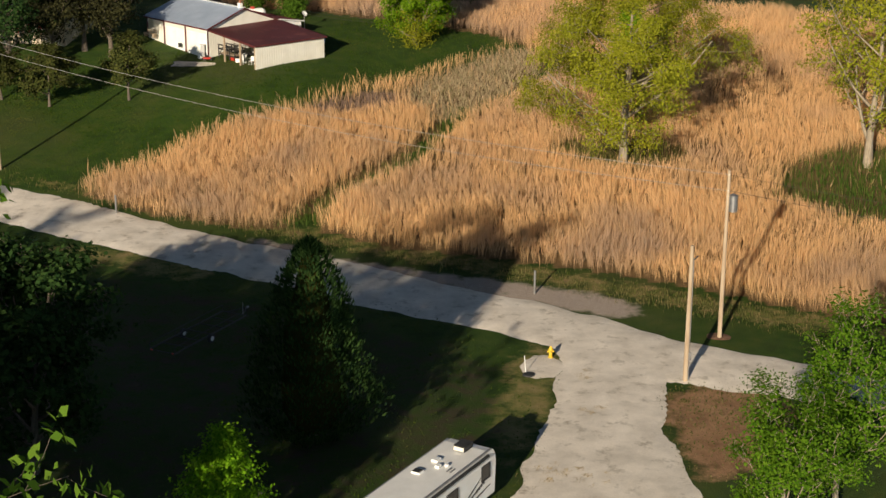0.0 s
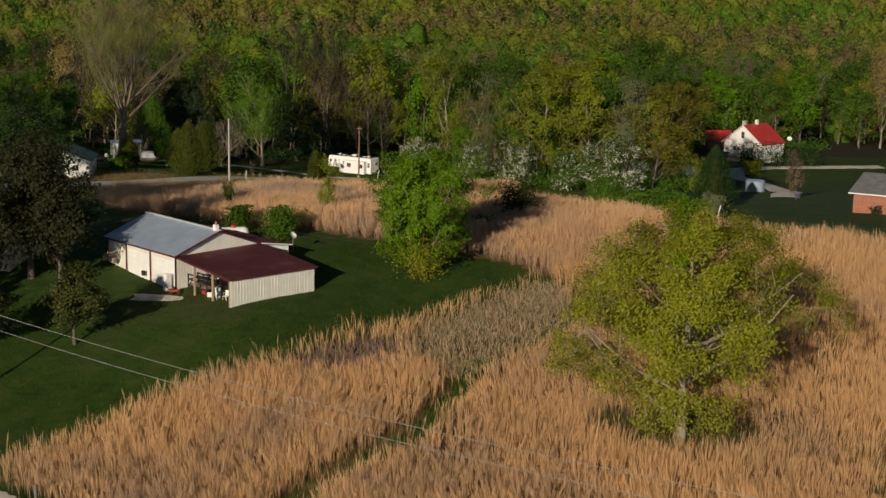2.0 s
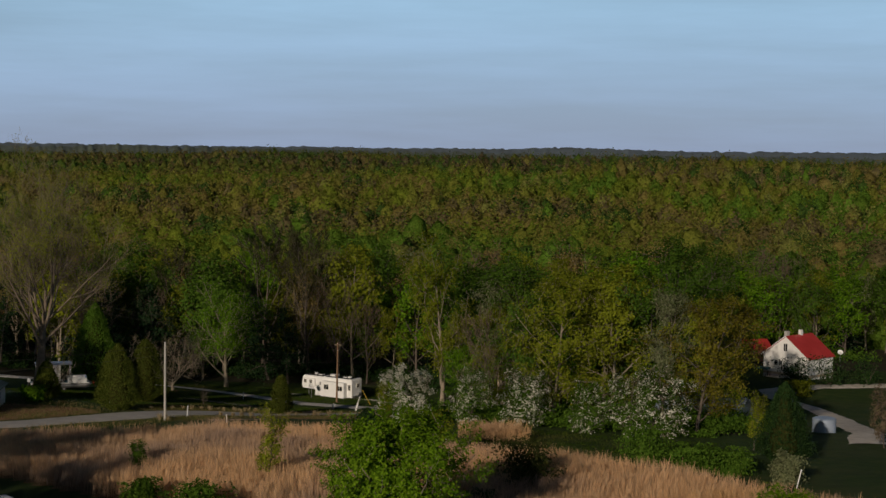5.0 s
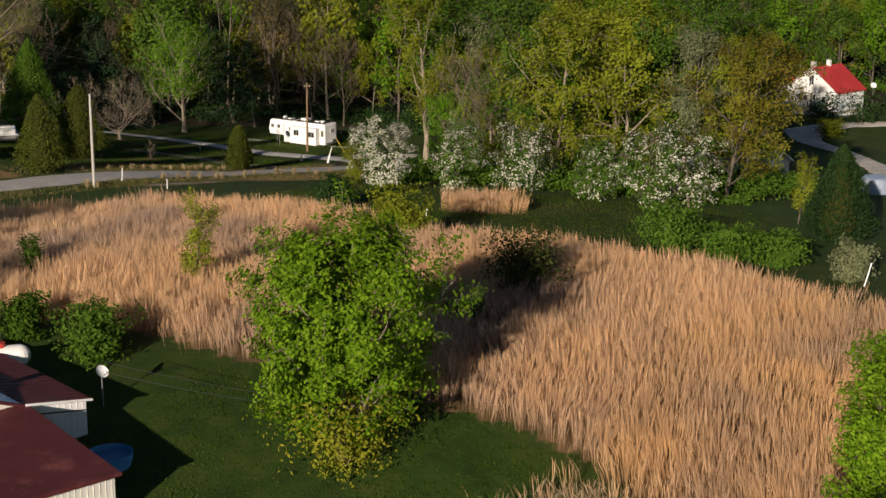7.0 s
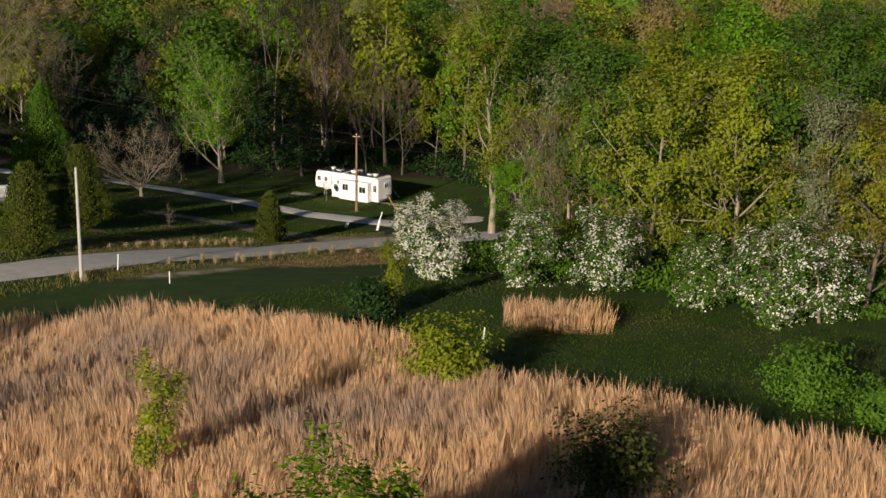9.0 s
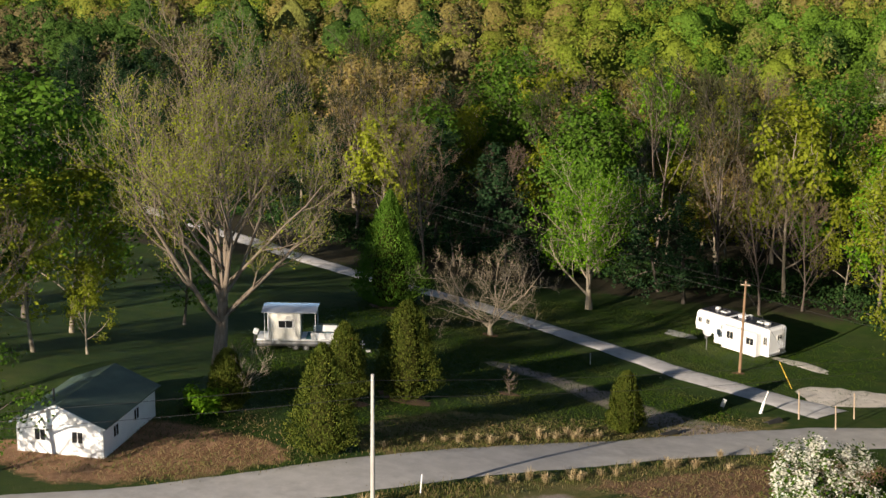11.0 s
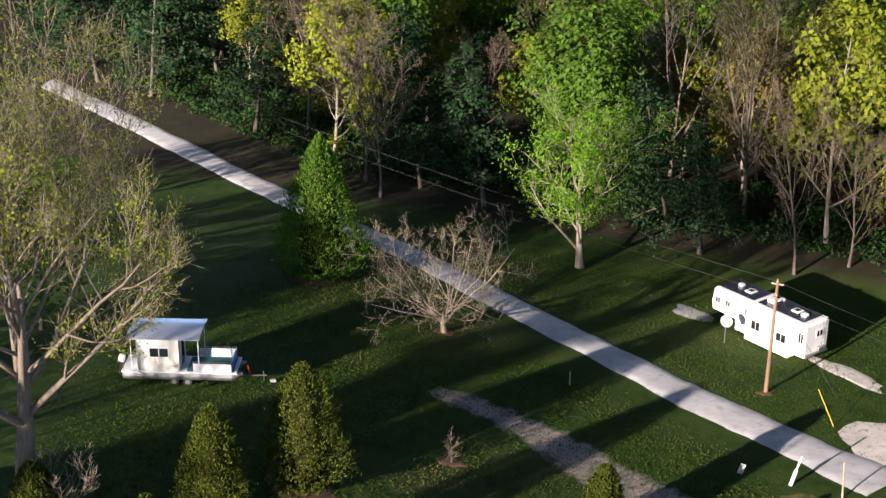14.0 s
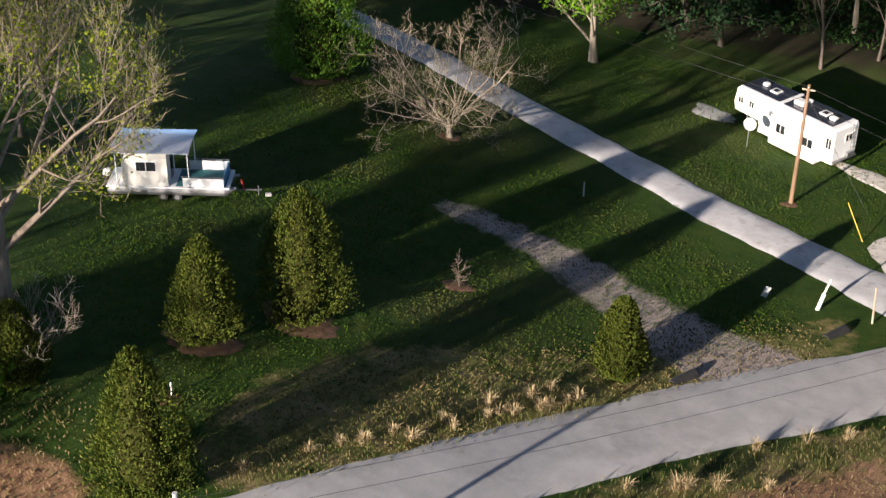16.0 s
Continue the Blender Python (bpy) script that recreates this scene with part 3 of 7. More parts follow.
def tube(g, pts, radii, k):
    pts = np.asarray(pts)
    d = unit(np.gradient(pts, axis=0))
    ref = np.array([0.0, 0, 1]) if abs(d[0][2]) < 0.9 else np.array([1.0, 0, 0])
    a = unit(np.cross(d, ref))
    b = np.cross(d, a)
    th = np.linspace(0, 2 * np.pi, k, endpoint=False)
    ring = pts[:, None] + (a[:, None] * np.cos(th)[None, :, None] + b[:, None] * np.sin(th)[None, :, None]) * np.asarray(radii)[:, None, None]
    n = len(pts)
    f = [(i * k + j, i * k + (j + 1) % k, (i + 1) * k + (j + 1) % k, (i + 1) * k + j) for i in range(n - 1) for j in range(k)]
    g.add(ring.reshape(-1, 3), f)


def grow(rng, height, r, fork=0.25, limbs=7, angle=55, reach=0.45, levels=3, kids=5, rise=0.25, lean=0.04, sides=6, wander=0.12, taper_top=0.15, shape=None, min_r=0.015, split=0, lift=0.0):
    """Trunk and limbs of a tree. Gives the wood and the twigs' points, with their directions."""
    g, twigs = Geo(), []

    def limb(p, d, length, rad, level):
        n = 6 if level == 0 else (5 if level == 1 else (4 if level < levels else 3))
        pts, dirs = [p], [d]
        for i in range(n):
            d = unit(d + rng.normal(0, wander * (0.4 if level == 0 else 1), 3) + np.array([0, 0, rise * (0.3 if level else 0.1)]))
            p = p + d * length / n
            pts.append(p)
            dirs.append(d)
        end = taper_top if level == 0 else 0.25
        radii = rad * np.linspace(1, end, n + 1) ** (0.9)
        if level == 0:
            radii[0] *= 1.35
        tube(g, pts, np.maximum(radii, min_r), max(3, sides - level * (2 if level < 2 else 1)))
        pts = np.array(pts)
        if level >= levels - 1:
            for i in range(1, n + 1):
                twigs.append((pts[i], dirs[i]))
        if level < levels:
            count = limbs if level == 0 else kids
            for c in range(count):
                u = fork + (1 - fork) * (c + rng.random() * 0.8) / count if level == 0 else 0.25 + 0.75 * (c + rng.random()) / count
                u = min(u, 0.99)
                i = min(int(u * n), n - 1)
                q = pts[i] + (pts[i + 1] - pts[i]) * (u * n - i)
                ax = dirs[i]
                side = unit(np.cross(ax, [0.0, 0, 1.0] if abs(ax[2]) < 0.95 else [1.0, 0, 0]))
                th = c * 2.4 + rng.random() * 1.2
                out = side * math.cos(th) + np.cross(ax, side) * math.sin(th)
                an = radians(angle * rng.uniform(0.7, 1.25))
                nd = unit(ax * math.cos(an) + out * math.sin(an) + np.array([0, 0, lift if level else 0.0]))
                if level == 0:
                    ln = height * reach * (shape(u) if shape else 1.0) * rng.uniform(0.8, 1.15)
                else:
                    ln = length * rng.uniform(0.35, 0.6) * (1.1 - 0.4 * u)
                limb(q, nd, ln, max(np.interp(u * n, range(n + 1), radii) * rng.uniform(0.45, 0.65), min_r), level + 1)
    limb(np.array([0.0, 0, -0.2]), unit(np.array([rng.normal(0, lean), rng.normal(0, lean), 1.0])), height * (0.92 if not split else split), r, 0)
    return g, twigs


def leaf_faces(rng, centres, size, normals=None, flat=0.0, thin=0.55):
    n = len(centres)
    nrm = rng.normal(0, 1, (n, 3))
    if normals is not None:
        nrm = unit(nrm) * 0.8 + normals
    nrm[:, 2] += flat
    nrm = unit(nrm)
    a = unit(np.cross(nrm, rng.normal(0, 1, (n, 3))))
    b = np.cross(nrm, a)
    s = (size * rng.uniform(0.6, 1.3, n))[:, None]
    return np.stack([centres - a * s, centres + b * s * thin + nrm * s * 0.15, centres + a * s, centres - b * s * thin + nrm * s * 0.15], 1)


def crown_faces(rng, twigs, per, spread, size, flat=0.3, thin=0.6, keep=1.0):
    p = np.array([t[0] for t in twigs])
    if keep < 1:
        p = p[rng.random(len(p)) < keep]
    c = np.repeat(p, per, 0) + rng.normal(0, spread, (len(p) * per, 3)) * [1, 1, 0.7]
    mid = p.mean(0) - [0, 0, 1.0]
    return leaf_faces(rng, c, size, unit(c - mid), flat, thin)


def tree_proto(name, seed, label, leaf, bark=None, per=6, spread=0.5, size=0.3, flat=0.3, thin=0.6, keep=1.0, extra=None, category="tree", **kw):
    """One tree of a sort, standing at the origin."""
    rng = np.random.default_rng(seed)
    g, twigs = grow(rng, **kw)
    top = thing(name, label=label, category=category)
    part("trunk", g.mesh("trunk", bark or BARK), None, top)
    if per:
        part("crown", quads_mesh("crown", crown_faces(rng, twigs, per, spread, size, flat, thin, keep), leaf), None, top)
    if extra:
        mat2, per2, sp2, s2, fl2, keep2, nm = extra
        part(nm, quads_mesh(nm, crown_faces(rng, twigs, per2, sp2, s2, fl2, 0.7, keep2), mat2), None, top)
    return top


@functools.lru_cache(None)
def ico(level):
    """Corners and faces of a round hull."""
    bm = bmesh.new()
    bmesh.ops.create_icosphere(bm, subdivisions=level, radius=1.0)
    v, f = np.array([w.co for w in bm.verts]), np.array([[w.index for w in q.verts] for q in bm.faces])
    bm.free()
    return v, f


def leafy_mesh(name, quads, hull, faces, material):
    """Loose leaves and the closed inner heads that they clothe, in one mesh."""
    m = len(quads)
    me = bpy.data.meshes.new(name)
    me.vertices.add(m * 4 + len(hull))
    me.vertices.foreach_set("co", np.r_[quads.reshape(-1, 3), hull].astype(np.float32).ravel())
    tri = faces + m * 4
    me.loops.add(m * 4 + len(tri) * 3)
    me.loops.foreach_set("vertex_index", np.r_[np.arange(m * 4), tri.ravel()].astype(np.int32))
    me.polygons.add(m + len(tri))
    me.polygons.foreach_set("loop_start", np.r_[np.arange(0, m * 4, 4), m * 4 + np.arange(0, len(tri) * 3, 3)].astype(np.int32))
    me.update(calc_edges=True)
    me.materials.append(material)
    return me


def crown_skin(axis, arm, w, deep=0.4, tight=0.16):
    """How far crowns of several boughs reach along each direction w, and which way their leaves face there."""
    near = np.einsum("ncd,nkd->nkc", axis, w)
    best = near.argmax(2)
    top = np.take_along_axis(near, best[..., None], 2)[..., 0]
    far = np.take_along_axis(arm, best, 1) * (1 - deep + deep * np.clip((top - 1 + tight) / tight, 0, 1))
    facing = unit(w + (w - np.take_along_axis(axis, best[..., None], 1)) * 1.2)
    return far[..., None], facing


def cedar(name, seed, height, radius, label, material=None, n=2600, size=0.34, full=0.55, category="cedar", lean=0.0):
    """A dense upright evergreen: short trunk, ragged pointed crown of sprays over a core coloured as shade."""
    rng = np.random.default_rng(seed)
    top = thing(name, label=label, category=category)
    g = Geo()
    tube(g, [(0, 0, -0.2), (0.02, 0, height * 0.4), (0.0, 0.03, height * 0.85)], [radius * 0.09, radius * 0.06, 0.02], 6)
    part("trunk", g.mesh("trunk", BARK), None, top)
    h = rng.random(n) ** 1.25
    th = rng.uniform(0, 2 * np.pi, n)
    prof = np.clip(np.minimum((h / 0.22 + 0.35), 1.0), 0, 1) * (1 - h) ** full
    tuft = np.sin(th * 9 + 5 * np.sin(h * 23)) * np.sin(h * height * 3.6 + 2 * np.sin(th * 5))
    lump = 1 + 0.10 * np.sin(th * 3 + h * 9 + seed) + 0.07 * np.sin(th * 7 - h * 17) + 0.19 * tuft
    rr = radius * prof * lump * rng.uniform(0.78, 1.04, n) + 0.05
    c = np.stack([rr * np.cos(th), rr * np.sin(th), 0.15 + h * height * rng.uniform(0.97, 1.02, n)], -1)
    out = np.stack([np.cos(th), np.sin(th), np.full(n, 0.25)], -1)
    d = unit(out * 0.7 + [0, 0, 1.1] + rng.normal(0, 0.3, (n, 3)))
    b = unit(np.cross(d, out + rng.normal(0, 0.5, (n, 3))))
    s = (size * rng.uniform(0.6, 1.4, n))[:, None]
    part("crown", quads_mesh("crown", np.stack([c - d * s * 0.6, c + b * s * 0.3 + out * 0.03, c + d * s, c - b * s * 0.3 + out * 0.03], 1), material or NEEDLES), None, top)
    # closed core whose dark colour stands for shade in the crown's gaps
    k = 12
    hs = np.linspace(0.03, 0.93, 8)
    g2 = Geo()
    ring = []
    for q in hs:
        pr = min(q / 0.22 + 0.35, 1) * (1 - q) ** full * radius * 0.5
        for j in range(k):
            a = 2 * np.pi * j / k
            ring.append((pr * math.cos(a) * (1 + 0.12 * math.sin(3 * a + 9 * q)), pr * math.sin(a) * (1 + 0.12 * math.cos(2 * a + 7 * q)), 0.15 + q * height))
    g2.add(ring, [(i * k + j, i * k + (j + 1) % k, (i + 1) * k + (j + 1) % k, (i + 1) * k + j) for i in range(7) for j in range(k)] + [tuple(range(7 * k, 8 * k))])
    part("core", g2.mesh("core", CEDAR_SHADE), None, top)
    return top


def bush(name, seed, height, radius, label, leaf, n=1200, size=0.22, stems=7):
    """A rounded uneven shrub: stems from the ground and many small leaves in clumps."""
    rng = np.random.default_rng(seed)
    top = thing(name, label=label, category="bush")
    g = Geo()
    tips = []
    for i in range(stems):
        a = i * 2.4 + rng.random()
        e = np.array([math.cos(a), math.sin(a), 0]) * radius * rng.uniform(0.3, 0.8) + [0, 0, height * rng.uniform(0.6, 0.95)]
        pts = [np.zeros(3) - [0, 0, 0.1], e * 0.45 + rng.normal(0, 0.1, 3), e]
        tube(g, pts, [0.05, 0.035, 0.015], 4)
        for u in (0.3, 0.45, 0.6, 0.75, 0.9, 1.0):
            tips.append(e * u)
            for _ in range(2):
                q = e * u + rng.normal(0, radius * 0.3, 3)
                q[2] = abs(q[2])
                tips.append(q)
    part("stem", g.mesh("stem", BARK), None, top)
    tips = np.array(tips)
    c = tips[rng.integers(0, len(tips), n)] + rng.normal(0, radius * 0.16, (n, 3))
    c[:, 2] = np.clip(c[:, 2], 0.05, height * 1.05)
    part("foliage", quads_mesh("foliage", leaf_faces(rng, c, size, unit(c - [0, 0, height * 0.3]), 0.2), leaf), None, top)
    return top


def stand(proto, x, y, turn=0.0, scale=1.0, label="", group="", tall=None):
    ob = copy_thing(proto, pose(x, y, gz(x, y), 0, 0, turn) @ Matrix.Diagonal((scale, scale, tall or scale, 1)))
    return tagged(ob, label, "", group)


def place(ob, x, y, turn=0.0, sink=0.0):
    ob.matrix_basis = pose(x, y, gz(x, y) - sink, 0, 0, turn)
    return ob


def park(ob):
    """Takes away a pattern tree once its copies stand."""
    for o in (*ob.children_recursive, ob):
        bpy.data.objects.remove(o)


# ---- tall dry grass ----
def reed_bed(name, poly, per_m2, height, seed, label, holes=(), material=None, thin=0.015, category="tall grass", clump=0.0, ragged=0.5, heads=0.0, lodged=1.0):
    rng = np.random.default_rng(seed)
    P0 = np.array(poly)
    lo, hi = P0.min(0), P0.max(0)
    p = rng.uniform(lo, hi, (int((hi - lo).prod() * per_m2), 2))
    j = p + rng.normal(0, ragged, p.shape)
    ok = inside(j[:, 0], j[:, 1], poly)
    soft = p + rng.normal(0, 0.6, p.shape)
    for h in holes:
        ok &= ~inside(soft[:, 0], soft[:, 1], h) | (rng.random(len(p)) < 0.015)
    p = p[ok]
    wave = np.sin(p[:, 0] * 0.9 + 2 * np.sin(p[:, 1] * 0.55 + seed)) * np.sin(p[:, 1] * 0.8 + 1.7 * np.sin(p[:, 0] * 0.45))
    tall = np.sin(p[:, 0] * 0.43 + 2.1 * np.sin(p[:, 1] * 0.31 + seed)) * np.sin(p[:, 1] * 0.37 + 1.6 * np.sin(p[:, 0] * 0.23 + 1))
    slow = np.sin(p[:, 0] * 0.21 + 1.3 * np.sin(p[:, 1] * 0.17 + seed) + seed) * np.sin(p[:, 1] * 0.19 + 0.7)
    ok = rng.random(len(p)) < 0.8 + 0.12 * wave + 0.22 * slow + 0.12 * tall
    p, wave, slow, tall = p[ok], wave[ok], slow[ok], tall[ok]
    cell = np.floor(p / 0.7) * 0.7 + 0.35 + 0.3 * np.sin(np.floor(p / 0.7)[:, ::-1] * 12.9 + np.floor(p / 0.7) * 4.1)
    p = p * (1 - clump) + cell * clump
    n = len(p)
    tuft, sway = np.sin(cell[:, 0] * 37.7 + cell[:, 1] * 91.3), np.stack([np.sin(cell[:, 0] * 71.3 + cell[:, 1] * 17.9), np.sin(cell[:, 0] * 23.1 - cell[:, 1] * 57.7)], -1)
    h = height * (0.82 + 0.05 * wave + 0.12 * slow + 0.10 * tall + 0.17 * tuft * (height > 1.5) + rng.normal(0, 0.10, n)).clip(0.35, 1.3)
    lean = rng.normal(0, 0.13 * lodged, (n, 2)) + (p - cell) * 0.3 + 0.10 * sway + 0.09 * np.stack([np.sin(p[:, 1] * 0.3 + seed), np.cos(p[:, 0] * 0.27)], -1)
    a = rng.normal(0.25, 0.6, n)
    w = rng.uniform(0.6, 1.5, n) * thin
    side = np.stack([np.cos(a), np.sin(a), 0 * a], -1) * w[:, None]
    base = np.c_[p, ground_z(p[:, 0], p[:, 1]) - 0.03]
    mid = base + np.c_[lean * (h * 0.45)[:, None], h * 0.68]
    tip = base + np.c_[lean * h[:, None], h]
    blades = np.stack([base, mid + side, tip, mid - side], 1)
    me = quads_mesh(name, blades, material or REED)
    if heads:
        ok = rng.random(n) < heads
        b, t, sd = (base + (tip - base) * 0.5)[ok], tip[ok], side[ok]
        up = t + np.c_[lean[ok] * 0.25, np.full(ok.sum(), 0.08)]
        m = b + (up - b) * 0.5
        top = np.stack([b, m + sd * 0.9, up, m - sd * 0.9], 1)
        me = quads_mesh(name, np.concatenate([blades, top]), material or REED)
        me.materials.append(PLUME)
        me.polygons.foreach_set("material_index", np.r_[np.zeros(n, np.int32), np.ones(len(top), np.int32)])
    return tagged(new(name, me), label, category, kind="stuff")


def undergrowth(name, poly, per_m2, height, size, seed, label, material, category="undergrowth"):
    rng = np.random.default_rng(seed)
    P0 = np.array(poly)
    lo, hi = P0.min(0), P0.max(0)
    p = rng.uniform(lo, hi, (int((hi - lo).prod() * per_m2), 2))
    j = p + rng.normal(0, 0.6, p.shape)
    p = p[inside(j[:, 0], j[:, 1], poly)]
    top = height * (0.45 + 0.3 * np.sin(p[:, 0] * 1.1 + 2 * np.sin(p[:, 1] * 0.7)) * np.sin(p[:, 1] * 0.9 + seed) + 0.25 * np.sin(p[:, 0] * 0.37 + p[:, 1] * 0.5)).clip(0.1, 1)
    z = top * rng.random(len(p)) ** 0.6
    c = np.c_[p, ground_z(p[:, 0], p[:, 1]) + z]
    me = quads_mesh(name, leaf_faces(rng, c, size, np.array([0, -0.4, 0.3]), 0.3), material)
    return tagged(new(name, me), label, category, kind="stuff")


DITCH = [(-7.4, 5.4), (-2.6, 5), (0.2, 13.8), (5.3, 21.1), (7.4, 26.2), (9, 31.8), (12, 35.2), (16.6, 40.6), (21, 49), (18, 50), (14.6, 42.2), (10.2, 37.2), (6.8, 33), (5.2, 27.6), (3.2, 22.4), (-2, 15.4)]
MATTED_BELT = [(2.3, 38.5), (3.2, 33.1), (6.5, 30.8), (9.3, 33.8), (13.5, 39.5), (16.1, 44.7), (17, 51), (14.5, 53), (8.6, 47.6), (4.5, 42.5)]
BRUSH = [(-8.1, 30.9), (-4.8, 33.9), (-1.3, 37.1), (2.5, 38.3), (2.5, 33.5), (-0.7, 30.3), (-5.1, 29.5)]
reed_bed("tall_dry_grass", FIELD_WEST, 72, 1.95, 1, "tall tan dry grass standing in tufts beside the lane", [DITCH, MATTED_BELT, BRUSH], ragged=0.8, heads=0.7, clump=0.32, thin=0.0125)
reed_bed("tall_dry_grass", FIELD_EAST, 50, 1.95, 2, "tall tan dry grass round a spreading tree", [GREEN_PATCH, TREE_SHADE, DITCH], heads=0.65, clump=0.32, thin=0.0125)
reed_bed("tall_dry_grass", FIELD_HILL, 58, 1.95, 3, "tall pale tan dry grass over the low hill", (), REED_HILL, heads=0.7, clump=0.32, thin=0.0125)
reed_bed("tall_dry_grass", FIELD_STRIP, 110, 1.85, 4, "short strip of tall tan grass left uncut on the lawn", heads=0.7, ragged=1.3)
reed_bed("tall_green_grass", TREE_SHADE, 34, 1.0, 5, "green and straw-coloured grass in the shade of the tree", (), VERGE, 0.022, "tall grass", 0.1, 1.6)
reed_bed("tall_green_grass", GREEN_PATCH, 30, 0.8, 6, "dark green rough grass under the eastern tree", (), SEDGE, 0.022, "tall grass", 0.1, 1.4)
reed_bed("ditch_grass", DITCH, 34, 0.6, 7, "low green and straw grass along the shallow ditch", (), SEDGE)
reed_bed("matted_grass", MATTED_BELT, 60, 0.8, 8, "pale matted dead grass along the edge of the lawn", [BRUSH], MATTED, 0.024, "dead grass", 0.1, 0.9, 0.0, 5.0)
reed_bed("brush_pile", BRUSH, 60, 0.9, 9, "grey-brown pile of dead brush and stems", (), TWIGS, 0.028, "brush pile", 0.1, 0.5, 0.0, 5.0)
SHORT = [([(-46, 28), (-34, 18), (-25, 15), (-19, 21.5), (-10, 30.6), (-4, 36), (8, 48.6), (15, 54), (8, 60.5), (-5, 66), (-8, 58), (-22, 53), (-46, 40)], 16, 0.16, LAWN, "short mown lawn round the barn"),
         ([(-50, 147), (-36, 143), (-28, 152), (-19, 163), (-12, 170), (-14, 176), (-28, 184), (-40, 190), (-56, 200), (-60, 170)], 24, 0.15, LAWN, "short rough lawn with clover and straw"),
         ([(-4, 180), (-14, 184), (-30, 194), (-46, 203), (-40, 212), (-20, 212), (-2, 206)], 18, 0.15, LAWN, "short lawn round the camper"),
         ([(-37, 141), (-31, 141), (-18, 157), (-9, 168), (-13, 172), (-24, 161), (-33, 152)], 26, 0.17, DRYLAWN, "dry brown and green grass along the road"),
         ([(-19, 141), (-15, 147), (-5, 158), (2, 161), (2, 154), (-5, 146), (-12, 141)], 12, 0.16, DRYLAWN, "thin dry weeds over reddish earth"),
         ([(-56, 138), (-47, 145), (-38, 140.5), (-37, 136), (-44, 128), (-54, 126)], 14, 0.2, DRYLAWN, "thin dry weeds over bare earth"),
         ([(-8, 112), (2, 107), (14, 98), (24, 92), (34, 100), (34, 118), (20, 124), (4, 134), (-4, 136), (-14, 124), (-18, 117)], 12, 0.18, LAWN, "short lawn below the hill"),
         ([(-34, 4), (-16, -4), (2, -13), (16, -24), (15, -40), (4, -62), (-20, -50), (-40, -20)], 5, 0.14, LAWN, "short lawn in the shaded yard")]
for i, (v, per, tall, mat, nm) in enumerate(SHORT):
    reed_bed("lawn_grass", v, per, tall, 40 + i, nm, (), mat, 0.035, "grass", 0.0, 0.9, 0.0, 5.0)
VERGES = [[(-33, 139.5), (-27, 147.4), (-20, 156.5), (-22.5, 158), (-30, 149.5), (-36, 141.5)], [(-30.2, 131), (-25, 138), (-20.2, 145), (-14, 153), (-4.6, 162.6), (-2.6, 160.4), (-12, 150.6), (-18.4, 142.6), (-28, 128)],
          [(-46, 24.5), (-32, 15.6), (-24, 12), (-24, 13.6), (-33, 17.5), (-46, 27)], [(-17, 8), (-7, 2.6), (4, -3.2), (13, -7.5), (25, -14), (38, -22), (38, -17), (25, -9.5), (13, -4.2), (4, -0.8), (-5, 4)],
          [(-42, 118.5), (-31, 130.4), (-25.6, 138), (-21.4, 138), (-26, 129.6), (-36, 116.6)],
          [(-44, 126.5), (-36, 134.6), (-33, 139), (-35, 140), (-39, 136), (-46, 128.5)]]
for i, v in enumerate(VERGES):
    reed_bed("roadside_grass", v, 24, 0.36 if i < 2 else 0.32, 20 + i, "mixed green and straw verge grass beside the road", (), VERGE, 0.02, "roadside grass")


def tussocks(name, places, seed, label, tall=0.75, blades=70):
    """Fountains of dead grass, one to each place."""
    rng = np.random.default_rng(seed)
    faces = []
    for x, y in places:
        k = int(blades * rng.uniform(0.6, 1.3))
        a, out = rng.uniform(0, 2 * np.pi, k), rng.uniform(0.05, 0.75, k)
        h = tall * rng.uniform(0.55, 1.15, k) * rng.uniform(0.7, 1.2)
        d = np.stack([np.cos(a), np.sin(a)], -1)
        p = np.array([x, y]) + d * rng.uniform(0, 0.28, (k, 1))
        base = np.c_[p, ground_z(p[:, 0], p[:, 1]) - 0.02]
        mid = base + np.c_[d * (out * h * 0.35)[:, None], h * 0.7]
        tip = base + np.c_[d * (out * h * 1.1)[:, None], h * (1 - 0.35 * out)]
        side = np.c_[-d[:, 1], d[:, 0], 0 * a] * 0.016
        faces.append(np.stack([base, mid + side, tip, mid - side], 1))
    return tagged(new(name, quads_mesh(name, np.concatenate(faces), STRAW)), label, "tussocks", kind="stuff")


NORTH_EDGE = [(-24.6, 152.3), (-24.2, 153), (-23.5, 153.3), (-22.4, 154.6), (-22, 155.2), (-21.4, 156.1), (-27.1, 148.1), (-31.1, 144.6), (-29.1, 146.6), (-21.0, 156.7), (-33.1, 141.7), (-25.7, 150.3), (-30, 146), (-28.2, 148.2), (-23.2, 155.4), (-22.6, 156.8), (-25, 153.6), (-26.4, 150.8)]
SOUTH_EDGE = [(-14.0, 150.5), (-13.6, 150.9), (-12.2, 151.5), (-19.3, 143.2), (-16.8, 145.9), (-22.6, 139.8), (-18.8, 143.4), (-8.9, 158.1), (-9.9, 152.8), (-16.3, 149.5), (-20.7, 141.2), (-11.2, 156.2), (-7.0, 159.4), (-23.8, 138), (-21.8, 141), (-17.8, 145.4), (-28.6, 129.6), (-28.1, 128.6), (-29.2, 129)]
tussocks("straw_tussocks", NORTH_EDGE, 30, "pale straw tussocks along the lawn's edge by the road")
tussocks("straw_tussocks", SOUTH_EDGE, 31, "pale straw tussocks along the ditch by the road", 0.85)
rng = np.random.default_rng(33)
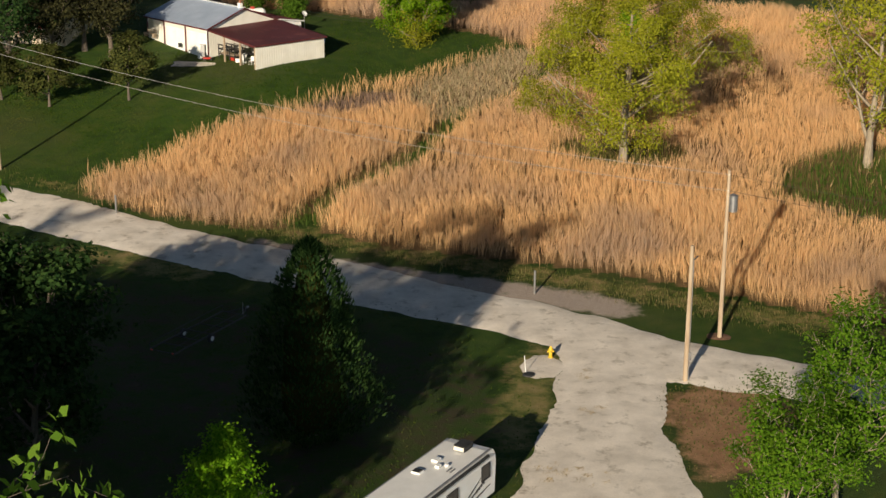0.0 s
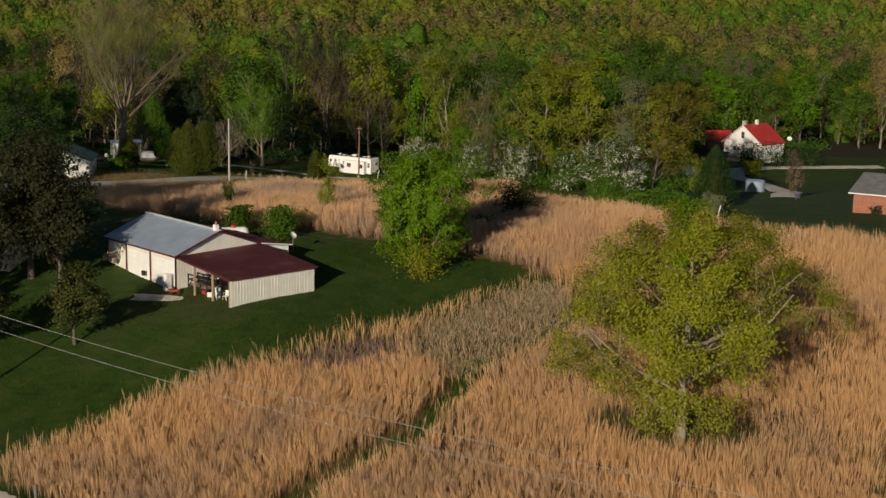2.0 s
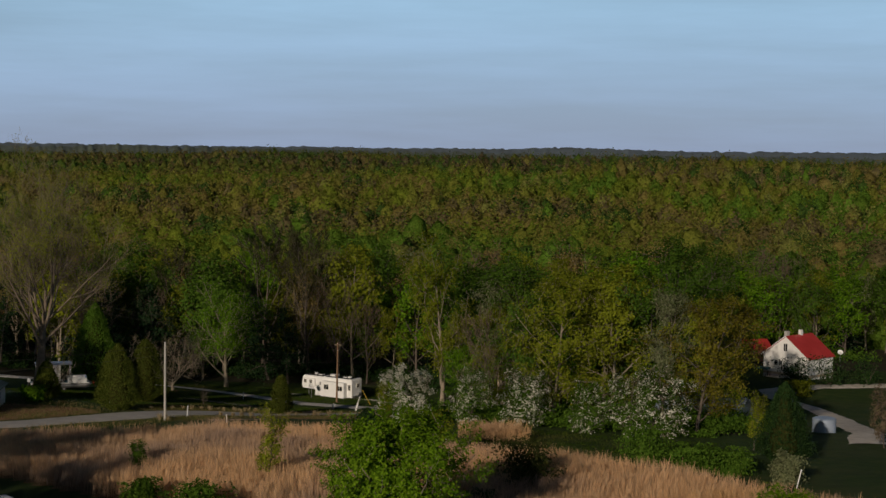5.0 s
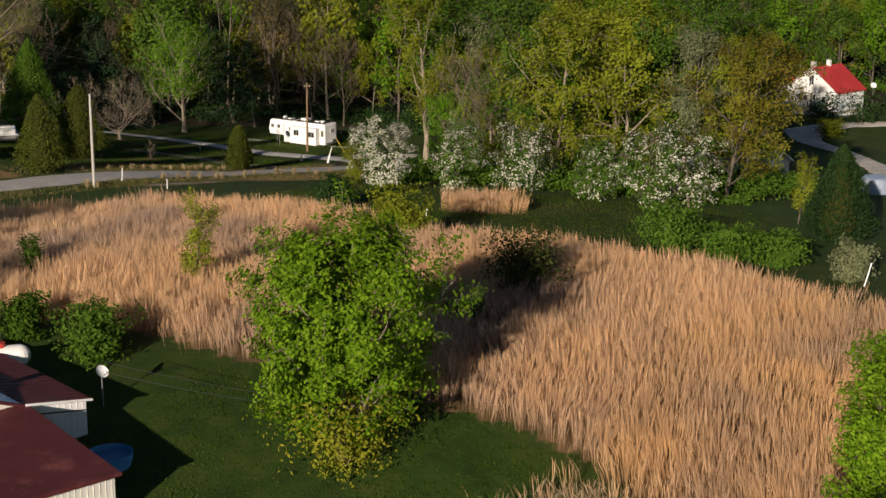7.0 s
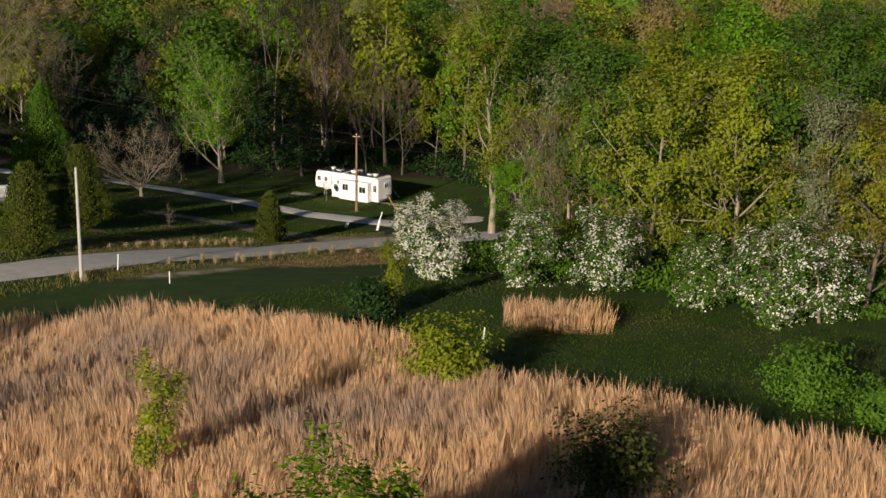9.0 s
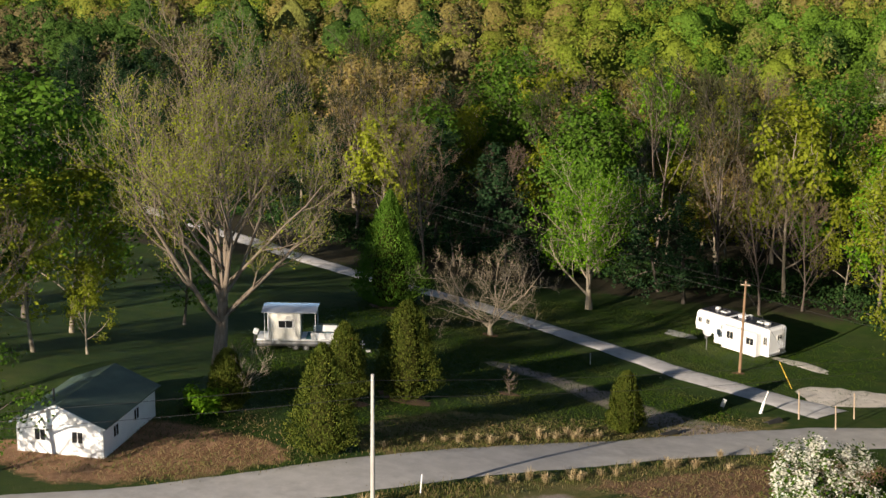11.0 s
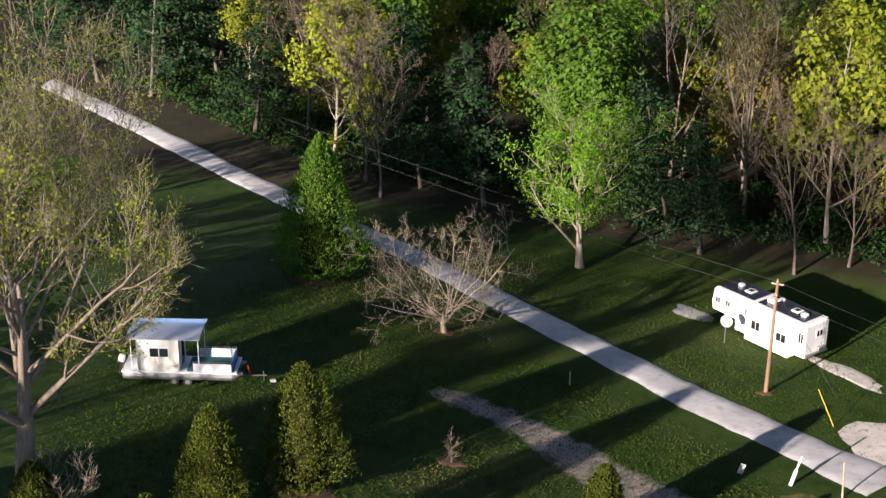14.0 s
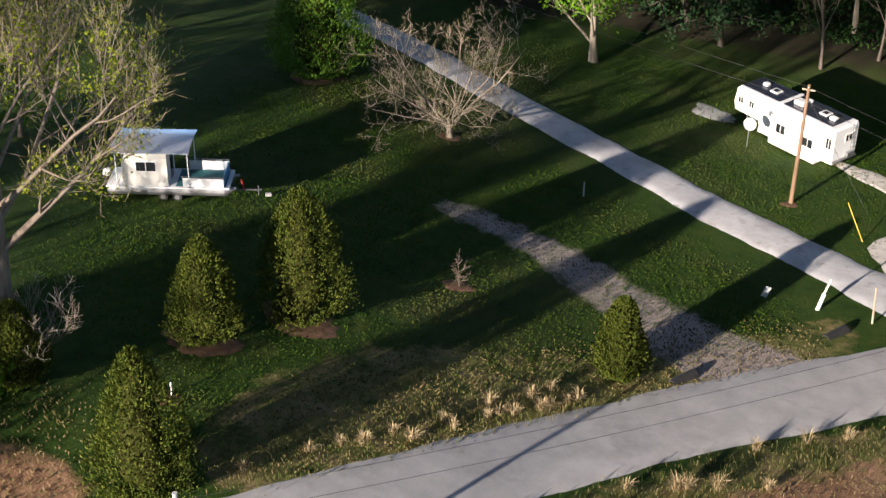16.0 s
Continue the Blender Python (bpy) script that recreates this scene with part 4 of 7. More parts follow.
weeds = [(15.9 + a, -41.4 + b) for a, b in rng.normal(0, (1.1, 0.9), (26, 2))] + [(17.6 + a, -30 + b) for a, b in rng.normal(0, (0.5, 2.4), (10, 2))]
tussocks("driveway_weeds", weeds, 32, "small dry weeds growing through the gravel", 0.22, 40)
for i, v in enumerate(([(12.2, -44), (14.4, -39), (17.6, -39.6), (18.4, -43), (15, -45)], [(16.4, -27.6), (17.8, -27), (17.6, -33), (16.2, -33)])):
    reed_bed("driveway_weeds", v, 14, 0.14, 60 + i, "thin weeds growing through the gravel", (), DRYLAWN, 0.03, "weeds", 0.0, 0.9, 0.0, 4.0)

reed_bed("bare_earth_weeds", EARTH[0], 16, 0.16, 71, "thin brown and green weeds over bare earth by the driveway", (), VERGE, 0.03, "weeds", 0.1, 0.9, 0.0, 4.0)
reed_bed("bare_earth_weeds", EARTH[1], 5, 0.26, 72, "sparse dry weeds on the orange earth by the road", (), DRYLAWN, 0.03, "weeds", 0.1, 0.9, 0.0, 3.0)
reed_bed("bare_earth_weeds", EARTH[2], 6, 0.28, 73, "sparse dry weeds on the bare bank below the road", (), DRYLAWN, 0.03, "weeds", 0.1, 0.9, 0.0, 3.0)


# ---- single trees ----
ROUND = lambda u: 0.75 + 0.5 * math.sin(math.pi * min(1, u * 1.05))
CONE = lambda u: 1.45 - 1.15 * u


def twiggy(seed, label, leaf, bark, per, keep, name="woodland_tree", length=(0.35, 0.9), thick=(0.02, 0.05), **kw):
    """A tree not yet in leaf: steep limbs and a haze of fine budding twigs."""
    rng = np.random.default_rng(seed)
    opt = dict(height=17, r=0.22, fork=0.2, limbs=12, angle=30, reach=0.46, levels=3, kids=4, rise=0.5, sides=4, shape=ROUND, min_r=0.02)
    opt.update(kw)
    g, twigs = grow(rng, **opt)
    top = thing(name, label=label, category="tree")
    part("trunk", g.mesh("trunk", bark), None, top)
    p = np.repeat(np.array([t[0] for t in twigs]), per, 0)
    d = unit(np.repeat(np.array([t[1] for t in twigs]), per, 0) + rng.normal(0, 0.5, p.shape) + [0, 0, 0.25])
    ok = rng.random(len(p)) < keep
    p, d = p[ok], d[ok]
    p = p + rng.normal(0, 0.12, p.shape)
    ln = rng.uniform(*length, (len(p), 1))
    b = unit(np.cross(d, rng.normal(0, 1, p.shape))) * rng.uniform(*thick, (len(p), 1))
    part("crown", quads_mesh("crown", np.stack([p, p + d * ln * 0.5 + b, p + d * ln, p + d * ln * 0.5 - b], 1), leaf), None, top)
    return top, twigs, rng


big = tree_proto("tree", 11, "broad spreading tree in thin olive spring leaf", LEAF_SPRING, PALE_BARK, per=13, spread=0.46, size=0.105, height=19.2, r=0.40, fork=0.09, limbs=20, angle=62, reach=0.52, levels=4, kids=4, rise=0.2, split=0.82, wander=0.1, shape=lambda u: 1.08 - 0.9 * max(0.0, u - 0.25))
place(big, 23.8, 20.8, 30)
green = tree_proto("tree", 12, "bright green young tree in fresh leaf on the lawn", LEAF_LAWN_TREE, PALE_BARK, per=20, spread=0.25, size=0.115, keep=0.85, height=10.3, r=0.26, fork=0.06, limbs=34, angle=56, reach=0.43, levels=3, kids=5, rise=0.3, wander=0.1, shape=lambda u: (0.42 + 0.98 * math.sin(math.pi * min(1.0, u * 1.02) ** 0.85)) * (0.82 if 0.26 < u < 0.38 else 1.05))
place(green, 2.8, 55.4, 0)
place(bush("bush", 120, 4.2, 3.2, "scrubby dull green bush at the foot of the bright tree", LEAF_SPRING, 3600, 0.11, 11), 3.0, 54.6)
old, tips, rng = twiggy(13, "tall old half-dead tree with pale bare limbs", OLD_TWIGS, OLD_BARK, 2, 0.5, "tree", (0.5, 1.3), (0.008, 0.017), height=25.5, r=0.72, fork=0.40, limbs=15, angle=46, reach=0.54, levels=4, kids=6, rise=0.4, split=0.55, wander=0.13, min_r=0.015, lift=0.36, sides=6, shape=None)
part("foliage", quads_mesh("foliage", crown_faces(rng, tips, 3, 0.25, 0.085, 0.3, 0.6, 0.6), LEAF_OLIVE), None, old, "sparse olive young leaves")
place(old, -48, 144, 0)
place(twiggy(14, "small bare spreading tree with many pale limbs", OLD_TWIGS, PALE_BARK, 2, 0.4, "tree", (0.25, 0.7), (0.008, 0.018), height=8.6, r=0.32, fork=0.42, limbs=11, angle=62, reach=0.90, levels=4, kids=5, rise=0.3, split=0.24, wander=0.15, min_r=0.012, lift=0.24, sides=6, shape=None)[0], -40, 185.8, 0)
place(tree_proto("tree", 15, "green tree with pale forked limbs beside the drive", LEAF_BRIGHT, PALE_BARK, per=7, spread=0.42, size=0.14, keep=0.75, height=14.2, r=0.36, fork=0.14, limbs=13, angle=46, reach=0.50, levels=3, kids=6, rise=0.38, split=0.76), -36, 208.8, 0)
place(tree_proto("tree", 16, "twin-stemmed tree with pale limbs and thin olive leaf", LEAF_OLIVE, PALE_BARK, per=12, spread=0.5, size=0.16, keep=0.85, height=20, r=0.36, fork=0.15, limbs=11, angle=34, reach=0.36, levels=3, kids=5, rise=0.4, wander=0.17), 1.3, 173.6, 0)
place(tree_proto("tree", 17, "leaning dying tree with bare twisted limbs", LEAF_OLIVE, PALE_BARK, per=2, spread=0.5, size=0.16, keep=0.4, height=14, r=0.26, fork=0.2, limbs=9, angle=44, reach=0.42, levels=3, kids=4, rise=0.2, wander=0.2, lean=0.2), 3.6, 171.5, 50)
place(tree_proto("small_bare_tree", 18, "small bare grey tree beside the old trunk", BUDS, PALE_BARK, per=0, height=5.2, r=0.13, fork=0.12, limbs=11, angle=42, reach=0.6, levels=3, kids=6, rise=0.3, split=0.4, wander=0.14, min_r=0.011, lift=0.3), -46.0, 144.2)
for i, (x, y, h, r, t, nm) in enumerate(((-36.3, 138.3, 7.8, 2.75, 0.6, "olive-green cedar by the roadside"), (-40.5, 151.3, 6.3, 2.15, 0.55, "narrow bronze-green cedar on the lawn"), (-37.3, 156.6, 8.0, 2.9, 0.5, "tall dense green cedar on the lawn"),
                                         (-19.8, 160.6, 5.0, 1.6, 0.5, "small neat cedar beside the culvert"), (-46.4, 142.8, 4.6, 1.7, 0.5, "dark cedar at the foot of the old tree"), (37.2, 104, 7.4, 3.1, 0.7, "broad dark cedar below the hill"))):
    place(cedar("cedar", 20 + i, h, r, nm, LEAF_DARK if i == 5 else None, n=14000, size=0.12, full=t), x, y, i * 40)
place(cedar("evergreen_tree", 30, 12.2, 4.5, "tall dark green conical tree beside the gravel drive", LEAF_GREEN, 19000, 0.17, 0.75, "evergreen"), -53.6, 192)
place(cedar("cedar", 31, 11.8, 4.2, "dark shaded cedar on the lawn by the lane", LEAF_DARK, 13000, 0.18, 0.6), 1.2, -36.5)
young = [(-25.6, 36.3, 7.0, "young bronze-green tree on the lawn"), (-33.5, 35.0, 6.7, "young dark green tree on the lawn"), (-39, 37, 6.5, "young dark tree near the house")]
for i, (x, y, h, nm) in enumerate(young):
    place(tree_proto("tree", 60 + i, nm, LEAF_BRONZE, per=9, spread=0.3, size=0.14, height=h, r=0.14, fork=0.16, limbs=14, angle=58, reach=0.42, levels=3, kids=4, rise=0.2, shape=CONE), x, y)
for i, (x, y, h, nm) in enumerate(((-34, 52, 11.5, "large brown budding tree before the house"), (-42, 50, 10.5, "brown budding tree beside the house"), (-46, 62, 11.5, "brown budding tree behind the house"), (-38, 66, 10.5, "dull green tree behind the house"), (-40, 43.5, 10, "dark leafy tree beside the house"), (-30.5, 50, 9, "dark olive tree between house and barn"), (-47, 44, 11, "dark leafy tree beside the house"), (-36.5, 47.5, 8.6, "dark olive tree before the house"))):
    place(tree_proto("tree", 70 + i, nm, (LEAF_BROWN, LEAF_BROWN, LEAF_BROWN, LEAF_DARK, LEAF_DARK, LEAF_BROWN, LEAF_DARK, LEAF_BROWN)[i], per=8, spread=0.42, size=0.16, height=h, r=0.3, fork=0.2, limbs=13, angle=50, reach=0.44, levels=3, kids=5, rise=0.25, shape=ROUND), x, y)
SHADE = "tall green shade tree in the yard"
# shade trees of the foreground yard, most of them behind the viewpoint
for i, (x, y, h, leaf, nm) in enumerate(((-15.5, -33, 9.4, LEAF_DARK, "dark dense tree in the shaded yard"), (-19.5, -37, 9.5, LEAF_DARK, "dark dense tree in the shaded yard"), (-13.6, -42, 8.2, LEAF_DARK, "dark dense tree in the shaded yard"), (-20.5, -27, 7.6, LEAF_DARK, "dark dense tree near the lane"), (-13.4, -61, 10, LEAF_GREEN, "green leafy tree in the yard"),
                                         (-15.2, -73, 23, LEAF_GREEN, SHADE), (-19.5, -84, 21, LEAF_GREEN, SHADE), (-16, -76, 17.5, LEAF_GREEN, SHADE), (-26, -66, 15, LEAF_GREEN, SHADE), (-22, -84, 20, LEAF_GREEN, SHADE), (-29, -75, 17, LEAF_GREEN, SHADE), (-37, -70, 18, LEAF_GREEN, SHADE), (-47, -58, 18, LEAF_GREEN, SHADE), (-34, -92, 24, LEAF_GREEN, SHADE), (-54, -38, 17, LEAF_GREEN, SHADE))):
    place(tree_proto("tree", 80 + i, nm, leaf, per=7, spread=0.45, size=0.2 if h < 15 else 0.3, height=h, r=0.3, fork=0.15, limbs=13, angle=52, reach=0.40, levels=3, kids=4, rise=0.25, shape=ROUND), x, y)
place(tree_proto("tree", 95, "slim bright green maple with a sunlit top", LEAF_MAPLE, per=9, spread=0.3, size=0.10, height=7.6, r=0.12, fork=0.12, limbs=20, angle=46, reach=0.30, levels=3, kids=4, rise=0.3, shape=CONE), -2, -52)
place(tree_proto("tree", 96, "leafy green young tree beside the driveway", LEAF_YARD, PALE_BARK, per=11, spread=0.3, size=0.095, height=9.2, r=0.18, fork=0.08, limbs=16, angle=46, reach=0.44, levels=3, kids=5, rise=0.32), 29.6, -45)
place(tree_proto("tree", 97, "leafy green young tree beside the driveway", LEAF_YARD, PALE_BARK, per=11, spread=0.3, size=0.095, height=7.4, r=0.16, fork=0.08, limbs=14, angle=48, reach=0.44, levels=3, kids=5, rise=0.32), 26, -49.5)
place(tree_proto("tree", 98, "large olive-green tree at the edge of the dry grass", LEAF_SPRING, PALE_BARK, per=8, spread=0.42, size=0.15, height=17, r=0.4, fork=0.14, limbs=13, angle=56, reach=0.46, levels=3, kids=6, rise=0.3, shape=ROUND), 46.5, 21.5)
place(tree_proto("tree", 99, "slim bright green tree in the dry grass", LEAF_LAWN_TREE, per=9, spread=0.26, size=0.11, height=10.0, r=0.13, fork=0.08, limbs=24, angle=34, reach=0.20, levels=3, kids=4, rise=0.35), 26.1, 46.6)
for i, (x, y, h, leaf, nm) in enumerate(((-9.2, 80.3, 5.6, LEAF_OLIVE, "thin yellow-green sapling in the dry grass"), (-20.5, 82.3, 2.9, LEAF_GREEN, "small green sapling in the dry grass"), (-2.4, 119, 5.0, LEAF_OLIVE, "yellow-green shrubby tree on the lawn"),
                                         (35.7, 112.5, 5.2, LEAF_OLIVE, "thin yellow-green young tree"), (50, 117, 5.5, BUDS, "thin bare sapling by the gravel drive"))):
    place(tree_proto("sapling", 110 + i, nm, leaf, per=5, spread=0.22, size=0.10, height=h, r=0.07, fork=0.1, limbs=12, angle=34, reach=0.30, levels=3, kids=3, rise=0.4, category="sapling"), x, y)
for i, (x, y, h, r, leaf, nm) in enumerate(((-12.4, 66.6, 3.0, 2.3, LEAF_GREEN, "rounded green bush behind the barn"), (-17.3, 69.6, 2.4, 1.5, LEAF_GREEN, "small green bush behind the barn"), (12.1, 79.5, 4.4, 2.6, LEAF_BRONZE, "dark rounded bush in the dry grass"), (8.6, 74, 1.2, 1.2, LEAF_DARK, "low dark bush in the dry grass"),
                                            (3.3, 98.4, 4.2, 2.7, LEAF_OLIVE, "willowy grey-green bush on the hill"), (23.6, 98.6, 3.2, 2.4, LEAF_GREEN, "green bush at the edge of the lawn"), (27.5, 95.5, 2.0, 2.6, LEAF_GREEN, "low green bush at the edge of the lawn"), (30.5, 93, 2.0, 2.0, LEAF_GREEN, "low green bush at the edge of the lawn"),
                                            (34.4, 87.5, 2.6, 1.5, LEAF_PALE, "small pale bush at the edge of the lawn"), (-4.2, 118, 2.6, 2.0, LEAF_DARK, "dull green scrub beside the shrubby tree"), (-47.5, 141.2, 1.8, 1.6, LEAF_BRIGHT, "low bright green bush at the foot of the old tree"),
                                            (62, 232, 4.2, 3.4, LEAF_DARK, "dark yard tree before the red-roofed house"), (68, 230, 4.4, 4.0, LEAF_DARK, "dark yard tree before the red-roofed house"), (75, 231, 4.6, 3.4, LEAF_DARK, "dark yard tree by the drive"), (60, 215, 2.6, 2.2, LEAF_OLIVE, "yellow-green bush by the bend of the drive"))):
    place(bush("bush", 130 + i, h, r, nm, leaf, 5600 if y < 130 else 1400, 0.13 if y < 130 else 0.2, 9), x, y, i * 33)

# dogwoods in flower along the wood's edge
for i, (x, y, h, w) in enumerate(((-1.3, 137.4, 6.2, 0.52), (6.5, 134.2, 6.8, 0.34), (12.4, 132.2, 6.9, 0.36), (24, 122.6, 7.6, 0.46), (27.6, 121.6, 7.4, 0.44), (19.8, 125.5, 6.0, 0.3))):
    place(tree_proto("dogwood_tree", 150 + i, "dogwood covered in layers of white blossom", BLOSSOM, GREY_BARK, per=(12, 9, 9, 9, 9, 9)[i], spread=0.2, size=0.08, flat=0.9, thin=0.85, height=h, r=0.12, fork=0.10, limbs=18, angle=80, reach=w * 0.95, levels=3, kids=5, rise=0.0, shape=ROUND, keep=(0.7, 0.24, 0.32, 0.16, 0.26, 0.12)[i],
                     extra=(LEAF_GREEN, 4, 0.34, 0.12, 0.5, 0.7, "foliage"), category="dogwood"), x, y, i * 70)

# ---- the woods ----
def leafy(seed, label, leaf, bark=None, per=7, size=0.145, spread=0.42, fine=True, **kw):
    """A woodland tree with its boughs and twigs, each twig in leaf."""
    opt = dict(height=17, r=0.24, fork=0.16, limbs=17, angle=48, reach=0.32, levels=3, kids=4, rise=0.3, sides=4, shape=lambda u: 0.5 + 0.8 * math.sin(math.pi * min(1.0, u * 1.02) ** 0.85), min_r=0.02)
    opt.update(kw)
    if not fine:
        opt["kids"], opt["limbs"], per, size, spread = 3, opt["limbs"] - 1, max(4, int(per * 0.55)), size * 1.75, spread * 1.4
    return tree_proto("woodland_tree", seed, label, leaf, bark, per=per, spread=spread, size=size, flat=0.25, **opt)


def sorts(o, fine):
    """One pattern tree of each sort; fine ones for the trees that stand nearest."""
    drop = dict(rise=0.12, angle=54) if o else {}
    return {
        "green": leafy(241 + o, "tall woodland tree in fresh green leaf", LEAF_GREEN, per=11, fine=fine),
        "olive": leafy(242 + o, "tall woodland tree in yellow-green spring leaf", LEAF_OLIVE, PALE_BARK, per=11, fine=fine, **drop),
        "tan": leafy(243 + o, "woodland tree with tan opening leaves on pale upright limbs", LEAF_TAN, PALE_BARK, per=12, size=0.125, spread=0.5, angle=34, reach=0.40, rise=0.5, fine=fine),
        "bare": twiggy(244 + o, "bare grey-brown woodland tree in bud", BUDS, GREY_BARK, 5 if fine else 4, 0.8, thick=(0.014, 0.035))[0],
        "bright": leafy(245 + o, "bright green woodland tree", LEAF_BRIGHT, per=11, fine=fine),
        "gold": leafy(250 + o, "broad leafy tree in golden olive spring leaf", LEAF_GOLD, per=11, fork=0.1, reach=0.36, fine=fine),
        "pale": leafy(246 + o, "pale grey-green woodland tree", LEAF_PALE, PALE_BARK, per=10, reach=0.26, angle=40, fine=fine),
        "pine": tree_proto("pine_tree", 247 + o, "dark green pine in the woods", PINE, None, per=9, spread=0.36, size=0.22, flat=0.8, height=18, r=0.25, fork=0.18, limbs=22, angle=80, reach=0.25, levels=2, kids=5, rise=0.0, sides=4, shape=CONE, category="pine"),
        "lush": leafy(248 + o, "broad round-headed green woodland tree", LEAF_GREEN, per=12, limbs=20, reach=0.40, spread=0.5, fine=fine),
        "brown": twiggy(249 + o, "dull brown woodland tree just opening its leaves", LEAF_BROWN, GREY_BARK, 9 if fine else 7, 0.9, limbs=12, angle=36)[0],
    }


SORTS, FINE = [sorts(0, False), sorts(300, False)], [sorts(0, True), sorts(300, True)]
KINDS = list(SORTS[0])
WEIGHTS = np.array([0.1827, 0.2115, 0.125, 0.0481, 0.1346, 0.0385, 0.0481, 0.0865, 0.0769, 0.0481])
PINE_WEIGHTS = np.array([0.04, 0.0, 0.0, 0.0, 0.0, 0.0, 0.0, 0.86, 0.0, 0.1])
LEAFY_WEIGHTS = np.array([0.28, 0.38, 0.0, 0.0, 0.18, 0.04, 0.06, 0.02, 0.04, 0.0])
# darker sorts for the wood's edge: its shade is put into leaf colour
DARK_WEIGHTS = np.array([0.20, 0.07, 0.03, 0.07, 0.03, 0.0, 0.01, 0.32, 0.05, 0.22])
HEROES = [(-92.8, 251, "olive", 14, 1.0), (-87, 258, "tan", 20.5, 1.1), (-79.9, 262, "tan", 19, 1.1), (-70, 292, "lush", 21, 1.2), (-123, 345, "lush", 20, 1.3), (-120, 312, "olive", 12, 1.0), (-160, 312, "pine", 20, 1.1), (-168, 304, "pine", 20, 1.1), (-104, 275, "pine", 19, 1.1), (-94, 270, "pine", 17, 1.1), (-64.4, 268, "bare", 14, 1.1), (-61.5, 290, "bare", 16, 1.0), (-48.8, 300, "green", 18, 1.1), (-37, 270, "pine", 18, 1.1),
          (-21, 250, "bright", 14, 1.0), (-43, 320, "pale", 17, 1.0), (-155, 293, "pine", 19, 1.2), (-121.8, 294, "pine", 19, 1.0), (-140, 325, "pine", 20, 1.2), (-64, 223.5, "bare", 16, 1.0), (-60.5, 219.5, "bare", 13, 1.0), (-55.8, 234, "bare", 11.5, 1.0), (-26.9, 217.5, "pine", 14, 1.2),
          (-17.9, 216.2, "bare", 14, 0.9), (-13.6, 220, "bare", 11.5, 1.0), (-9.6, 226, "olive", 13, 0.8), (-31, 222, "pine", 17, 1.0), (-43, 224, "green", 16, 1.0), (-48, 231, "olive", 15, 1.0), (-72, 238, "olive", 16, 1.0), (-80, 243, "bare", 15, 1.0),
          (16, 138, "olive", 17.4, 1.0), (23, 139, "olive", 18.6, 1.05), (29, 130, "pale", 16, 0.75), (31.5, 126, "gold", 14.6, 1.1), (10, 160, "pale", 18.4, 0.8), (6, 196, "green", 20, 1.0), (9, 143, "bare", 11, 0.9), (12, 150, "olive", 15, 1.0), (20, 150, "bright", 17, 1.0), (30, 148, "green", 17, 1.0), (5, 152, "bright", 9, 1.0), (27, 160, "olive", 18, 1.0),
          # trees west of the lawn, mostly unseen, added to shade lawn and houseboat
          (-65, 152, "olive", 8, 0.9), (-69, 150, "olive", 14, 1.0), (-76, 150, "green", 20, 1.1), (-80, 164, "lush", 22, 1.1), (-80, 122, "green", 14, 1.1), (-55, 122, "green", 15, 1.1), (-66, 124, "bare", 17, 1.2), (-62, 130, "bare", 13, 1.2), (-70, 119, "bare", 17, 1.2), (-58, 112, "green", 14, 1.0), (-75, 138, "lush", 16, 1.0), (-72, 160, "olive", 16, 1.0), (-80, 175, "green", 17, 1.0), (-66, 170, "green", 13, 1.0), (-90, 150, "pine", 18, 1.1), (-88, 190, "green", 18, 1.0), (-100, 170, "lush", 19, 1.0),
          (-112, 246, "pine", 19, 1.1), (-119, 252, "pine", 20, 1.2), (-106, 256, "pine", 18, 1.1), (-128, 262, "pine", 20, 1.1), (-112, 266, "pine", 20, 1.2), (-137, 276, "pine", 21, 1.2), (-124, 276, "pine", 19, 1.1), (-100, 264, "pine", 17, 1.0), (-146, 302, "pine", 20, 1.2), (-133, 290, "pine", 20, 1.2)]
rng = np.random.default_rng(77)
for x, y, k, h, w in HEROES:
    b = 18.0 if k == "pine" else 17.0
    stand((FINE if y < 180 and x > -60 else SORTS)[rng.integers(0, 2)][k], x, y, rng.uniform(0, 360), w * h / b, group="trees of the wood", tall=h / b)


def scatter(rng, n, lo, hi, gap, test):
    pts, tries, grid = [], 0, {}
    while len(pts) < n and tries < n * 80:
        tries += 1
        x, y = rng.uniform(lo[0], lo[1]), rng.uniform(hi[0], hi[1])
        if not test(x, y):
            continue
        c = (int(x // gap), int(y // gap))
        if any((x - a) ** 2 + (y - b) ** 2 < gap * gap for i in (-1, 0, 1) for j in (-1, 0, 1) for a, b in grid.get((c[0] + i, c[1] + j), ())):
            continue
        grid.setdefault(c, []).append((x, y))
        pts.append((x, y))
    return pts


def in_woods(x, y):
    if any((x - q[0]) ** 2 + (y - q[1]) ** 2 < 16 for q in HEROES):
        return False
    if any(k in ("tan", "green", "lush") and q > 240 and 0 < q - y < 24 and abs(x - p + 0.32 * (q - y)) < 4.5 for p, q, k, *_ in HEROES):
        return False
    edge = 221 + 3 * math.sin(x * 0.15) + max(0, -62 - x) * 0.55 + (66 if x > 46 else 0)
    if y > edge:
        return True
    return 5 < x < 42 and y > 143 - 0.35 * x and not (y > 168 and x < 8) and not (34 < x < 50 and y < 158) and not (y > 208 and x < 8) and not (abs(y - 181 - (x - 8) * 0.42) < 7)


